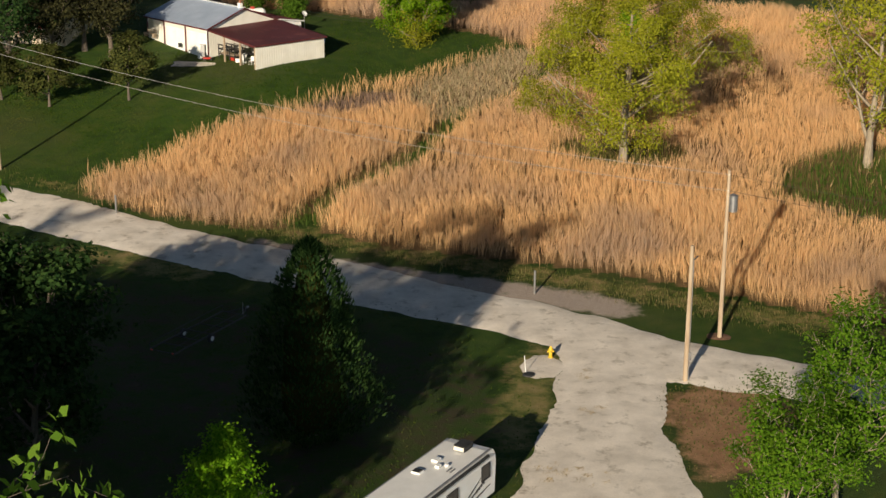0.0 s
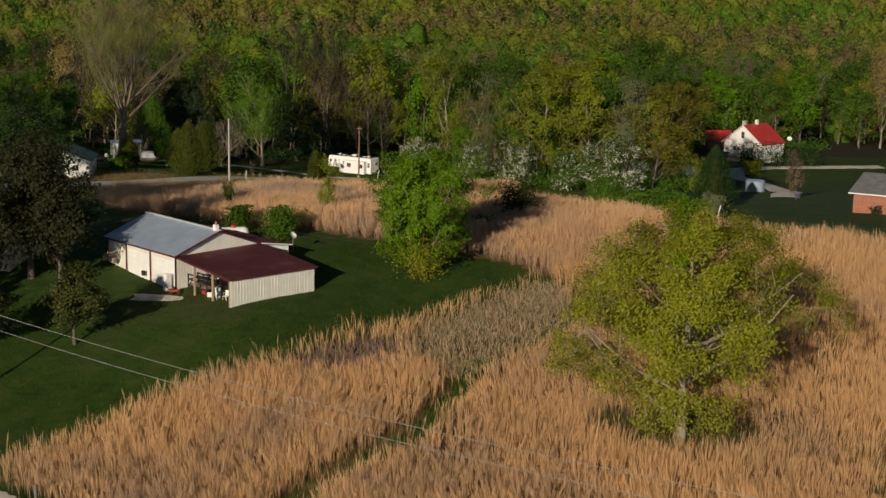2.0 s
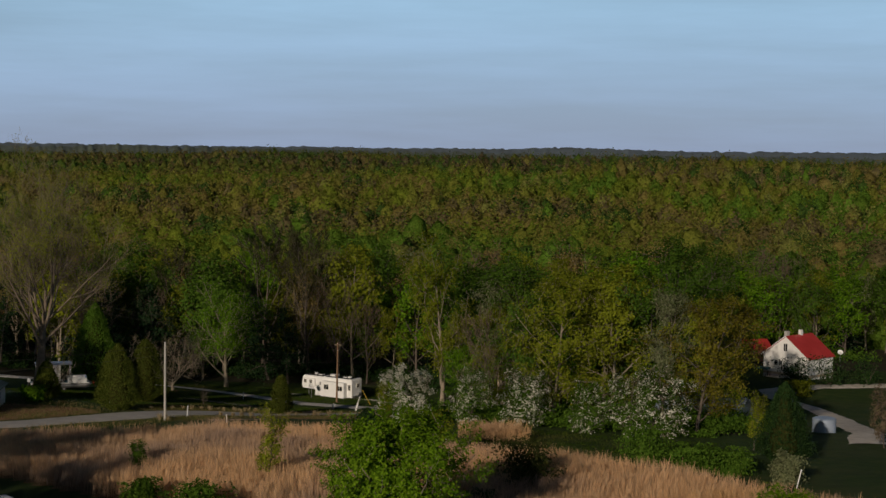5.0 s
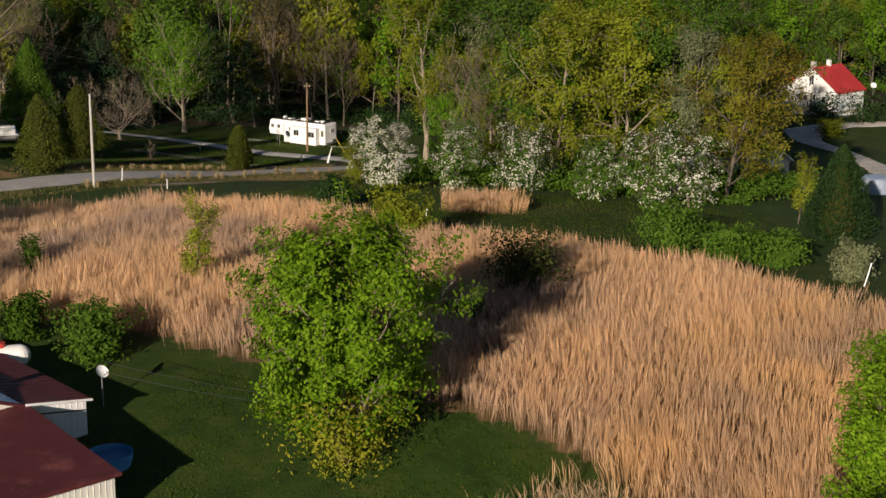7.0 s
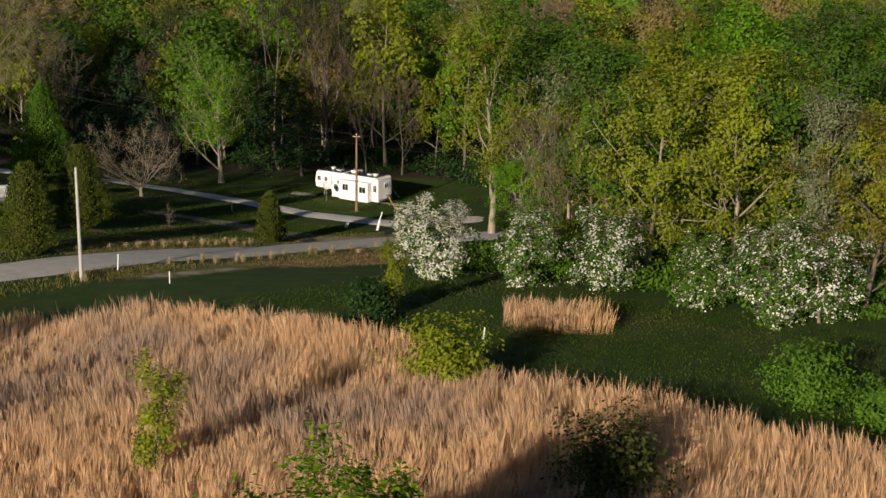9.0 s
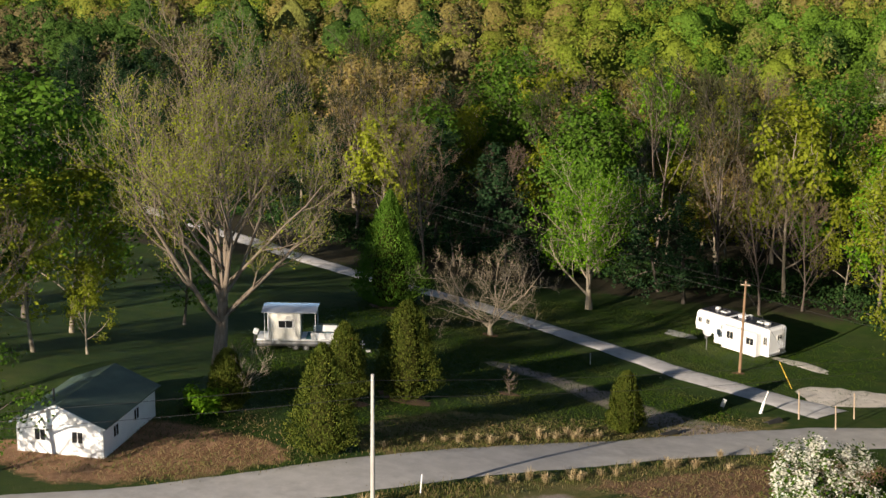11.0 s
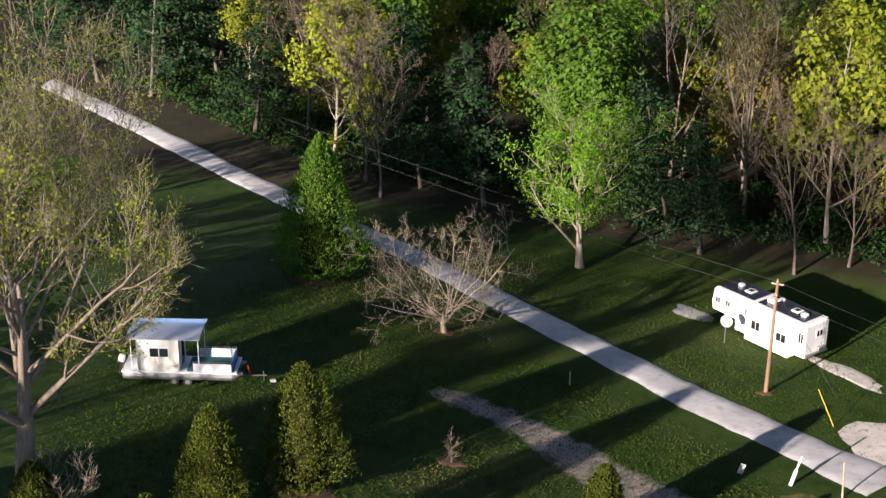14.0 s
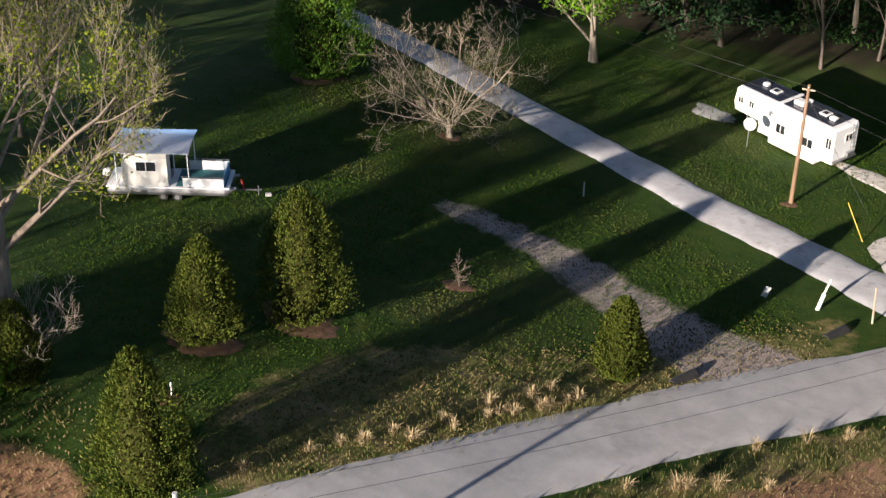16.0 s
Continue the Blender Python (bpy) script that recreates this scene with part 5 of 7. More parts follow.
WOOD = scatter(rng, 275, (-178, 112), (105, 318), 5.6, in_woods)
for x, y in WOOD:
    k = KINDS[rng.choice(len(KINDS), p=PINE_WEIGHTS if x < -84 else DARK_WEIGHTS if x < -4 and y < (252 if x < -50 else 236) else (LEAFY_WEIGHTS if y < 250 else WEIGHTS))]
    s = rng.uniform(0.8, 1.2)
    stand((FINE if y < 180 and x > -60 else SORTS)[rng.integers(0, 2)][k], x, y, rng.uniform(0, 360), s, group="trees of the wood", tall=s * rng.uniform(0.9, 1.1))
for s in (q for pair in (SORTS, FINE) for tab in pair for q in tab.values()):
    park(s)
EDGE_EAST = [(-3, 139), (4, 136.5), (12, 133.5), (20, 127), (32, 122.5), (37, 126), (42, 134), (40, 150), (30, 142), (20, 142), (12, 148), (4, 156), (0, 150)]
undergrowth("undergrowth", EDGE_EAST, 44, 3.2, 0.16, 51, "dense green undergrowth along the edge of the wood", LEAF_GREEN)
undergrowth("undergrowth", [(-110, 246), (-66, 224), (-50, 226), (-30, 222), (-12, 222), (-4, 214), (4, 206), (10, 212), (10, 235), (-30, 236), (-66, 240), (-110, 262)], 16, 3.0, 0.22, 52, "low dull undergrowth inside the wood", LEAF_DARK)
undergrowth("undergrowth", [(5, 150), (40, 148), (42, 215), (46, 215), (46, 282), (90, 282), (90, 300), (40, 300), (8, 215), (9, 190)], 8, 3.0, 0.26, 53, "green undergrowth inside the wood", LEAF_GREEN)


def far_woods(name, pts, radius, seed, label, clumps, per, leaf, round_, material=None):
    """Crowns of the distant woods: each a head of leafy boughs of one colour about a small inner hull."""
    rng = np.random.default_rng(seed)
    p = np.array(pts)
    n = len(p)
    kind = (rng.random(n) * 0.4 + 0.35 * np.sin(p[:, 0] / 47 + seed) * np.sin(p[:, 1] / 58) + 0.2 * np.sin(p[:, 0] / 110 + p[:, 1] / 90) + 0.2) % 1.0
    # the pine stand at the head of the drive
    kind = np.where((p[:, 0] < -128 - 0.57 * (p[:, 1] - 320)) & (p[:, 1] < 450), 0.64 + 0.05 * kind, kind)
    r = rng.uniform(radius[0], radius[1], n)
    tall = rng.uniform(1.1, 1.9, n)
    spire = rng.uniform(0.0, 0.4, n)
    z = ground_z(p[:, 0], p[:, 1]) + rng.uniform(5.0, 11.0, n)
    up = 1 - 1.45 * (np.arange(clumps) + 0.5) / clumps
    turn = np.arange(clumps) * 2.39996 + rng.uniform(0, 6.28, (n, 1))
    q = np.sqrt(1 - up * up) * (1 - spire[:, None] * np.clip(up, 0, 1))
    d = np.stack([q * np.cos(turn), q * np.sin(turn), np.broadcast_to(up, turn.shape)], -1)
    axis = unit(d)
    arm = np.linalg.norm(d, axis=2) * rng.uniform(0.8, 1.15, (n, clumps)) * r[:, None]

    def stretched(q):
        q[..., 2] *= tall[:, None]
        return q + np.c_[p, z][:, None, :]
    w = unit(rng.normal(0, 1, (n, clumps * per, 3)) + [0, 0, 0.45])
    far, facing = crown_skin(axis, arm, w)
    o = stretched(w * far * rng.uniform(0.85, 1.22, far.shape[:2] + (1,)))
    m = n * clumps * per
    v = leaf_faces(rng, o.reshape(m, 3), leaf, facing.reshape(m, 3) * 1.2, 0.1, 0.75)
    hv, hf = ico(round_)
    k, nf = len(hv), len(hf)
    w = np.broadcast_to(hv, (n, k, 3))
    hull = stretched(w * crown_skin(axis, arm, w)[0] * 0.82 * rng.uniform(0.85, 1.1, (n, k, 1)) * np.where(hv[:, 2:] < -0.3, 1.5, 1.0))
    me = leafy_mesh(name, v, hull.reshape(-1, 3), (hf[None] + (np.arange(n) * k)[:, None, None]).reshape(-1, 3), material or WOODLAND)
    me.attributes.new("kind", "FLOAT", "FACE").data.foreach_set("value", np.r_[np.repeat(kind, clumps * per), np.repeat(kind, nf)].astype(np.float32))
    return tagged(new(name, me), label, "woods", kind="stuff")


def in_mid(x, y):
    return y > 318 or (y > 221 + max(0, -62 - x) * 0.55 and x < -178) or (x > 112 and y > 250)


MID = scatter(rng, 1350, (-450, 190), (240, 560), 9.0, lambda x, y: in_mid(x, y) and x > 30 - 0.86 * y)
far_woods("woodland", MID, (3.6, 9.4), 5, "mixed spring woodland in green, yellow and tan", 15, 25, 0.4, 2)
MID2 = scatter(rng, 4900, (-760, 330), (560, 1150), 9.6, lambda x, y: x > (30 - 0.86 * y if y < 760 else -6 - 0.55 * y))
far_woods("woodland", MID2, (4.0, 8.0), 7, "mixed spring woodland rolling away over low hills", 9, 12, 0.7, 1)
d = rng.uniform(0, 1, 9000) * 950 + 1080
a = np.radians(rng.uniform(-20, 25, 9000))
FAR = [(6 - q * math.sin(b), q * math.cos(b)) for q, b in zip(d, a) if q * math.cos(b) > 1145]
far_woods("distant_woodland", FAR, (3.8, 7.6), 6, "distant wooded hills", 6, 4, 0.9, 1, FAR_WOODLAND)


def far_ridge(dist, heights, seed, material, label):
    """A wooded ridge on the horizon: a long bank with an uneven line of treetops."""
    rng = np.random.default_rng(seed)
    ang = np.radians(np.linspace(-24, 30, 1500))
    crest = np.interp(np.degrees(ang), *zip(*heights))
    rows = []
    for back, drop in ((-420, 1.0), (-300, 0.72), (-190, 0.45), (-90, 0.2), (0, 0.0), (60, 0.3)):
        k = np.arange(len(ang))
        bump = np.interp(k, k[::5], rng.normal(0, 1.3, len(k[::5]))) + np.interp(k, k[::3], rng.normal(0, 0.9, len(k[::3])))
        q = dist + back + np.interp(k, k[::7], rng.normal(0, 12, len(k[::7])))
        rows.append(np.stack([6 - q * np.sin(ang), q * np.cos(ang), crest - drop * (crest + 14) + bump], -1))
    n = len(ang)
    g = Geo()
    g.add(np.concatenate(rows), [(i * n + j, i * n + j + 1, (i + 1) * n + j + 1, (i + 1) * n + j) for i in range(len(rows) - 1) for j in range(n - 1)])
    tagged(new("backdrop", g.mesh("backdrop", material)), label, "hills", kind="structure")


# backdrop ridges, their haze painted on as colour
far_ridge(2900, [(-24, 20), (-10, 22), (-4, 21), (2, 23), (8, 24), (12, 26), (14, 29), (16, 25), (19, 23), (30, 21)], 91, HAZE_GREEN_HILLS, "blue-green wooded ridge in the haze")
far_ridge(4600, [(-24, 29), (-12, 30), (-6, 27), (-4, 32), (-2, 33), (0, 26), (8, 25), (12, 23), (16, 26), (22, 24), (30, 22)], 92, HAZE_BLUE_HILLS, "pale blue wooded ridge on the skyline")

# ---- built things ----
def bx(bm, size, at=(0, 0, 0), turn=(0, 0, 0), bevel=0.0):
    """Adds a box by its size and centre to a bmesh, with its edges taken off."""
    got = bmesh.ops.create_cube(bm, size=1.0)["verts"]
    bmesh.ops.scale(bm, vec=size, verts=got)
    if bevel:
        edges = list({e for v in got for e in v.link_edges})
        got = list({v for f in bmesh.ops.bevel(bm, geom=edges, offset=bevel, segments=2, affect="EDGES", profile=0.5)["faces"] for v in f.verts} | {v for v in got if v.is_valid})
    m = Matrix.Translation(at) @ Euler([radians(a) for a in turn]).to_matrix().to_4x4()
    bmesh.ops.transform(bm, matrix=m, verts=got)
    return bm


def rod(bm, a, b, r, k=8, r2=None):
    """Adds a round bar from a to b."""
    a, b = Vector(a), Vector(b)
    got = bmesh.ops.create_cone(bm, cap_ends=True, segments=k, radius1=r, radius2=r if r2 is None else r2, depth=(b - a).length)["verts"]
    bmesh.ops.transform(bm, matrix=Matrix.Translation((a + b) / 2) @ (b - a).to_track_quat("Z", "Y").to_matrix().to_4x4(), verts=got)
    return bm


def box(size, at=(0, 0, 0), turn=(0, 0, 0), bevel=0.01):
    return bx(bmesh.new(), size, at, turn, bevel)


def bar(a, b, r, k=8, r2=None):
    return rod(bmesh.new(), a, b, r, k, r2)


def prism(outline, y0, y1):
    """A solid whose outline in x and z runs from y0 to y1."""
    bm = bmesh.new()
    a = [bm.verts.new((x, y0, z)) for x, z in outline]
    b = [bm.verts.new((x, y1, z)) for x, z in outline]
    n = len(outline)
    bm.faces.new(a)
    bm.faces.new(b[::-1])
    for i in range(n):
        bm.faces.new((a[i], b[i], b[(i + 1) % n], a[(i + 1) % n]))
    bmesh.ops.recalc_face_normals(bm, faces=bm.faces)
    return bm


def sheet(corners, thick, ribs=0, rib=0.03):
    """A roof or wall sheet over four corners, pressed into ribs that run from its first edge to its third."""
    c = [Vector(q) for q in corners]
    nrm = (c[1] - c[0]).cross(c[3] - c[0]).normalized()
    w = rib / max(0.01, (c[1] - c[0]).length)
    prof = [(0.0, 0.0)]
    for i in range(ribs):
        u = (i + 0.5) / ribs
        prof += [(u - w, 0.0), (u - w * 0.4, rib), (u + w * 0.4, rib), (u + w, 0.0)]
    prof.append((1.0, 0.0))
    bm = bmesh.new()
    lo = [bm.verts.new(q) for q in c]
    a = [bm.verts.new(c[0].lerp(c[1], u) + nrm * (thick + d)) for u, d in prof]
    b = [bm.verts.new(c[3].lerp(c[2], u) + nrm * (thick + d)) for u, d in prof]
    bm.faces.new(lo[::-1])
    for i in range(len(prof) - 1):
        bm.faces.new((a[i], a[i + 1], b[i + 1], b[i]))
    bm.faces.new([lo[0], lo[1]] + a[::-1])
    bm.faces.new([lo[2], lo[3]] + b)
    bm.faces.new((lo[1], lo[2], b[-1], a[-1]))
    bm.faces.new((lo[3], lo[0], a[0], b[0]))
    return bm


def wheel(parent, x, y, z, r, w, rim=None):
    t = part("wheel", bar((x, y - w / 2, z), (x, y + w / 2, z), r, 20), BLACK, parent)
    part("rim", bar((x, y - w / 2 - 0.01, z), (x, y + w / 2 + 0.01, z), r * 0.55, 14), rim or STEEL, t, "grey steel rim")
    return t


def window(parent, size, at, turn=(0, 0, 0), frame_mat=None, bars=1, depth=0.06):
    """A framed window, its glass set back, facing its own -y."""
    w, h = size
    m = Matrix.Translation(at) @ Euler([radians(a) for a in turn]).to_matrix().to_4x4()
    bm = bmesh.new()
    f = 0.06
    for s, p in (((w + 2 * f, depth, f), (0, 0, h / 2 + f / 2)), ((w + 2 * f, depth, f), (0, 0, -h / 2 - f / 2)), ((f, depth, h), (w / 2 + f / 2, 0, 0)), ((f, depth, h), (-w / 2 - f / 2, 0, 0))):
        bx(bm, s, p)
    for i in range(bars):
        bx(bm, (0.04, depth * 0.8, h), (-w / 2 + w * (i + 1) / (bars + 1), 0, 0))
    bm.transform(m)
    ob = part("window", bm, frame_mat or WHITE, parent)
    g = box((w, 0.02, h), (0, depth * 0.1, 0), (0, 0, 0), 0)
    g.transform(m)
    part("pane", g, GLASS, ob, "dark reflecting glass")
    return ob


WIRE = surface("weathered_aluminium_wire", (0.30, 0.29, 0.27), (0.42, 0.41, 0.38), 2, 0.5, 0.0, 20)


def cable(name, a, b, sag, r=0.013, label="sagging overhead power line", n=14):
    g = Geo()
    a, b = np.array(a, float), np.array(b, float)
    u = np.linspace(0, 1, n)
    pts = a + (b - a) * u[:, None] - np.c_[0 * u, 0 * u, 4 * sag * u * (1 - u)]
    tube(g, pts, [r] * n, 4)
    return tagged(new(name, g.mesh(name, WIRE if r > 0.016 else DARKMETAL)), label, "cable")


def pole(x, y, h, label, r=0.16, arms=(), mat=None, lean=0.0):
    t = thing("utility_pole", x, y, gz(x, y), 0, label, "utility pole")
    part("shaft", bar((0, 0, -0.3), (lean, 0, h), r, 12, r * 0.65), mat or WOOD_POLE, t)
    for z in arms:
        k = part("insulator", bar((lean * z / h, -0.1, z), (lean * z / h, 0.1, z + 0.12), 0.05, 8), WHITE, t, "white porcelain insulator")
    return t


# utility poles and their lines
pa = pole(27.2, -19.1, 11.8, "weathered wooden power pole with a grey transformer", arms=(11.5, 10.4))
tr = part("transformer", bar((0.36, -0.1, 9.0), (0.36, -0.1, 10.1), 0.30, 16), STEEL, pa, "pale grey transformer can")
part("lid", bar((0.36, -0.1, 10.1), (0.36, -0.1, 10.2), 0.31, 16, 0.12), STEEL, tr)
part("bracket", box((0.3, 0.1, 0.5), (0.15, -0.05, 9.6)), DARKMETAL, pa)
pb = pole(23.9, -27.1, 9.0, "pale wooden service pole with a meter box", r=0.17)
part("meter_box", box((0.25, 0.16, 0.5), (0.18, -0.02, 1.7), bevel=0.02), STEEL, pb, "small grey meter box")
part("conduit", bar((0.17, 0.02, 0), (0.14, 0.02, 8.2), 0.035, 6), STEEL, pb)
part("weather_head", bar((0.16, 0, 8.1), (0.4, 0, 8.35), 0.05, 6), DARKMETAL, pb)
pl = pole(-33.7, 18.3, 12.3, "wooden power pole at the corner of the lawn", arms=(12.1, 11.0))
pc = pole(-28.6, 129.2, 9.1, "pale sunlit power pole by the country road", arms=(8.7, 7.6), mat=PALE_POLE)
pd = pole(-15.4, 189.2, 9.3, "brown wooden power pole beside the camper", arms=(9.1, 8.0), lean=0.1, mat=BROWN_POLE)
part("crossarm", box((0.9, 0.08, 0.1), (0.1, 0, 8.9)), WOOD_POLE, pd)
pole(9.4, 172.5, 9.6, "wooden power pole half hidden by trees", arms=(9.4, 8.3))
GA, GL, GC, GD, GE = 0.0, gz(-33.7, 18.3), gz(-28.6, 129.2), gz(-15.4, 189.2), gz(9.4, 172.5)
for dz in (11.5, 10.4):
    cable("power_line", (27.2, -19.1, dz), (-33.7, 18.3, GL + dz + 0.6), 1.2, 0.0165)
    cable("power_line", (27.2, -19.1, dz), (74, -43, dz + 0.4), 1.0)
    cable("power_line", (-33.7, 18.3, GL + dz + 0.6), (-80, 46, dz + 2.4), 1.0)
for dz in (8.7, 7.6):
    cable("power_line", (-28.6, 129.2, GC + dz), (-82, 98, GC + dz - 0.4), 0.9)
    cable("power_line", (-28.6, 129.2, GC + dz), (9.4, 172.5, GE + dz + 0.7), 0.9)
for dz in (9.1, 8.0):
    cable("power_line", (-15.3, 189.2, GD + dz), (-73.5, 196.4, GD + dz + 8.0), 0.6)
    cable("power_line", (-15.3, 189.2, GD + dz), (9.4, 172.5, GE + dz + 0.3), 0.4)
cable("guy_wire", (-15.3, 189.2, GD + 8.4), (-9.8, 185.2, gz(-9.8, 185.2) + 2.2), 0.02, 0.015, "thin steel guy wire from the pole")
gm = thing("guy_marker", -9.8, 185.2, gz(-9.8, 185.2), 0, "bright yellow plastic guy wire guard", "guy guard")
part("guard", bar((0, 0, 0), (-1.45, 1.05, 2.2), 0.03, 8), YELLOW, gm)


def barn():
    Lu, Lv, he, hr, ld, hl = 12.2, 9.2, 3.3, 5.0, 8.6, 2.5
    t = thing("barn", -19.3, 48.2, 6.6, math.degrees(-0.80), "cream metal pole barn with grey roof and maroon lean-to", "barn")
    low = -0.9

    def siding(name, c, label=""):
        n = int((Vector(c[1]) - Vector(c[0])).length / 0.3)
        return part(name, sheet(c, 0.05, n, 0.022), CREAM, t, label)
    siding("wall", [(-Lu, 0, low), (0, 0, low), (0, 0, he), (-Lu, 0, he)])
    siding("wall", [(0, 0, low), (0, Lv, low), (0, Lv, he), (0, 0, he)])
    siding("wall", [(0, Lv, low), (-Lu, Lv, low), (-Lu, Lv, he), (0, Lv, he)])
    siding("wall", [(-Lu, Lv, low), (-Lu, 0, low), (-Lu, 0, he), (-Lu, Lv, he)])
    for x in (-Lu, 0):
        g = prism([(0, he), (Lv, he), (Lv / 2, hr - 0.05)], x - 0.03, x + 0.04)
        g.transform(Matrix(((0, 1, 0, 0), (1, 0, 0, 0), (0, 0, 1, 0), (0, 0, 0, 1))))
        part("gable", g, CREAM, t, "plain cream gable panel")
    e = 0.35
    s = (hr - he) / (Lv / 2)
    part("roof", sheet([(-Lu - e, -e, he - e * s + 0.06), (e, -e, he - e * s + 0.06), (e, Lv / 2, hr + 0.06), (-Lu - e, Lv / 2, hr + 0.06)], 0.05, 24, 0.025), GALV, t, "weathered grey-blue metal roof")
    part("roof", sheet([(e, Lv + e, he - e * s + 0.06), (-Lu - e, Lv + e, he - e * s + 0.06), (-Lu - e, Lv / 2, hr + 0.06), (e, Lv / 2, hr + 0.06)], 0.05, 24, 0.025), GALV, t, "weathered grey-blue metal rear slope")
    part("ridge_cap", box((Lu + 2 * e, 0.4, 0.05), (-Lu / 2, Lv / 2, hr + 0.16)), WHITE, t)
    for y0, y1, z0, z1 in ((-e, Lv / 2, he - e * s, hr), (Lv / 2, Lv + e, hr, he - e * s)):
        part("rake_trim", bar((e, y0, z0 + 0.06), (e, y1, z1 + 0.08), 0.09, 6), MAROON, t, "maroon rake trim")
    part("eave_trim", box((Lu + 2 * e, 0.08, 0.16), (-Lu / 2, -e, he - e * s + 0.02)), MAROON, t, "maroon eave trim")
    for x in (-Lu + 0.02, -8.7, -4.4, -0.06):
        part("post_trim", box((0.22, 0.08, he - 0.1 - low), (x, -0.08, (he - 0.1 + low) / 2)), MAROON, t, "brown trim strip")
    for x in (-6.5, -2.2):
        d = part("overhead_door", box((3.7, 0.05, 2.7), (x, -0.07, 1.3)), WHITE, t, "white overhead garage door")
        for i in range(5):
            part("door_panel", box((3.6, 0.03, 0.48), (x, -0.105, 0.24 + 0.53 * i), bevel=0.012), WHITE, d)
    part("downspout", bar((0.08, -0.3, 0), (0.08, -0.3, he - 0.1), 0.05, 6), WHITE, t)
    # chimney
    c = part("chimney", box((0.42, 0.42, 0.55), (-0.4, Lv / 2, hr + 0.33), bevel=0.02), WHITE, t, "short white flue box")
    part("flue", bar((-0.4, Lv / 2, hr + 0.55), (-0.4, Lv / 2, hr + 0.9), 0.11, 10), BRICK, c, "reddish clay flue pipe")
    # lean-to
    part("lean_to_roof", sheet([(0.05, -0.2, he - 0.15), (ld + 0.25, -0.2, hl), (ld + 0.25, Lv + 0.2, hl), (0.05, Lv + 0.2, he + 0.05)][::1], 0.05, 0), MAROON, t, "dark maroon metal lean-to roof")
    siding("lean_to_wall", [(ld, 0, low - 0.3), (ld, Lv, low), (ld, Lv, hl - 0.04), (ld, 0, hl - 0.04)], "cream ribbed metal wall")
    part("fascia", box((0.06, Lv + 0.5, 0.18), (ld + 0.27, Lv / 2, hl - 0.03)), MAROON, t)
    for x in (2.9, 5.8, ld - 0.1):
        top = he - 0.25 - 0.073 * x
        part("post", box((0.16, 0.16, top + 0.5), (x, 0.05, top / 2 - 0.25)), WOOD_POLE, t, "bare wooden post")
    part("beam", box((ld, 0.1, 0.22), (ld / 2, -0.02, 2.72), (0, 5, 0)), MAROON, t)
    # rear lean-to
    ly, lz = Lv + 3.4, 2.85
    part("rear_roof", sheet([(0.4, ly + 0.2, lz), (-Lu - 0.3, ly + 0.2, lz), (-Lu - 0.3, Lv - 0.1, he + 0.12), (0.4, Lv - 0.1, he + 0.12)], 0.05, 24, 0.025), MAROON, t, "dark maroon rear lean-to roof")
    part("rear_wall", sheet([(0.05, Lv + 0.05, low), (0.05, ly, low), (0.05, ly, lz - 0.05), (0.05, Lv + 0.05, he)], 0.05, 10, 0.022), WHITE, t, "white ribbed wall")
    part("rear_wall", sheet([(0.05, ly, low), (-Lu, ly, low), (-Lu, ly, lz - 0.05), (0.05, ly, lz - 0.05)], 0.05, 36, 0.022), WHITE, t, "white ribbed wall")
    part("rear_fascia", bar((0.42, Lv, he + 0.12), (0.42, ly + 0.2, lz + 0.02), 0.07, 6), WHITE, t)
    part("rear_beam", bar((0.14, Lv + 0.1, he - 0.5), (0.14, ly, lz - 0.55), 0.04, 6), DARKMETAL, t)
    return t


BARN = barn()
BM = BARN.matrix_basis.copy()


def in_barn(x, y, z=0.0):
    return BM @ Vector((x, y, z))


# what stands in the lean-to
def plastic_chair():
    p = in_barn(6.6, 0.9)
    t = thing("plastic_chair", p.x, p.y, gz(p.x, p.y), -30, "white moulded plastic garden chair", "chair")
    part("seat", box((0.45, 0.45, 0.04), (0, 0, 0.42), bevel=0.015), WHITE, t)
    part("backrest", box((0.45, 0.04, 0.45), (0, 0.22, 0.66), (-8, 0, 0), 0.015), WHITE, t)
    for x in (-0.2, 0.2):
        for y in (-0.2, 0.2):
            part("leg", bar((x, y, 0), (x * 0.9, y * 0.9, 0.42), 0.02, 6), WHITE, t)
        part("armrest", box((0.05, 0.42, 0.03), (x * 1.1, 0, 0.64), bevel=0.01), WHITE, t)
    return t


ch = plastic_chair()
for x, y, r in ((7.4, 1.6, 50), (6.2, 2.4, 120)):
    p = in_barn(x, y)
    copy_thing(ch, pose(p.x, p.y, gz(p.x, p.y), 0, 0, r))


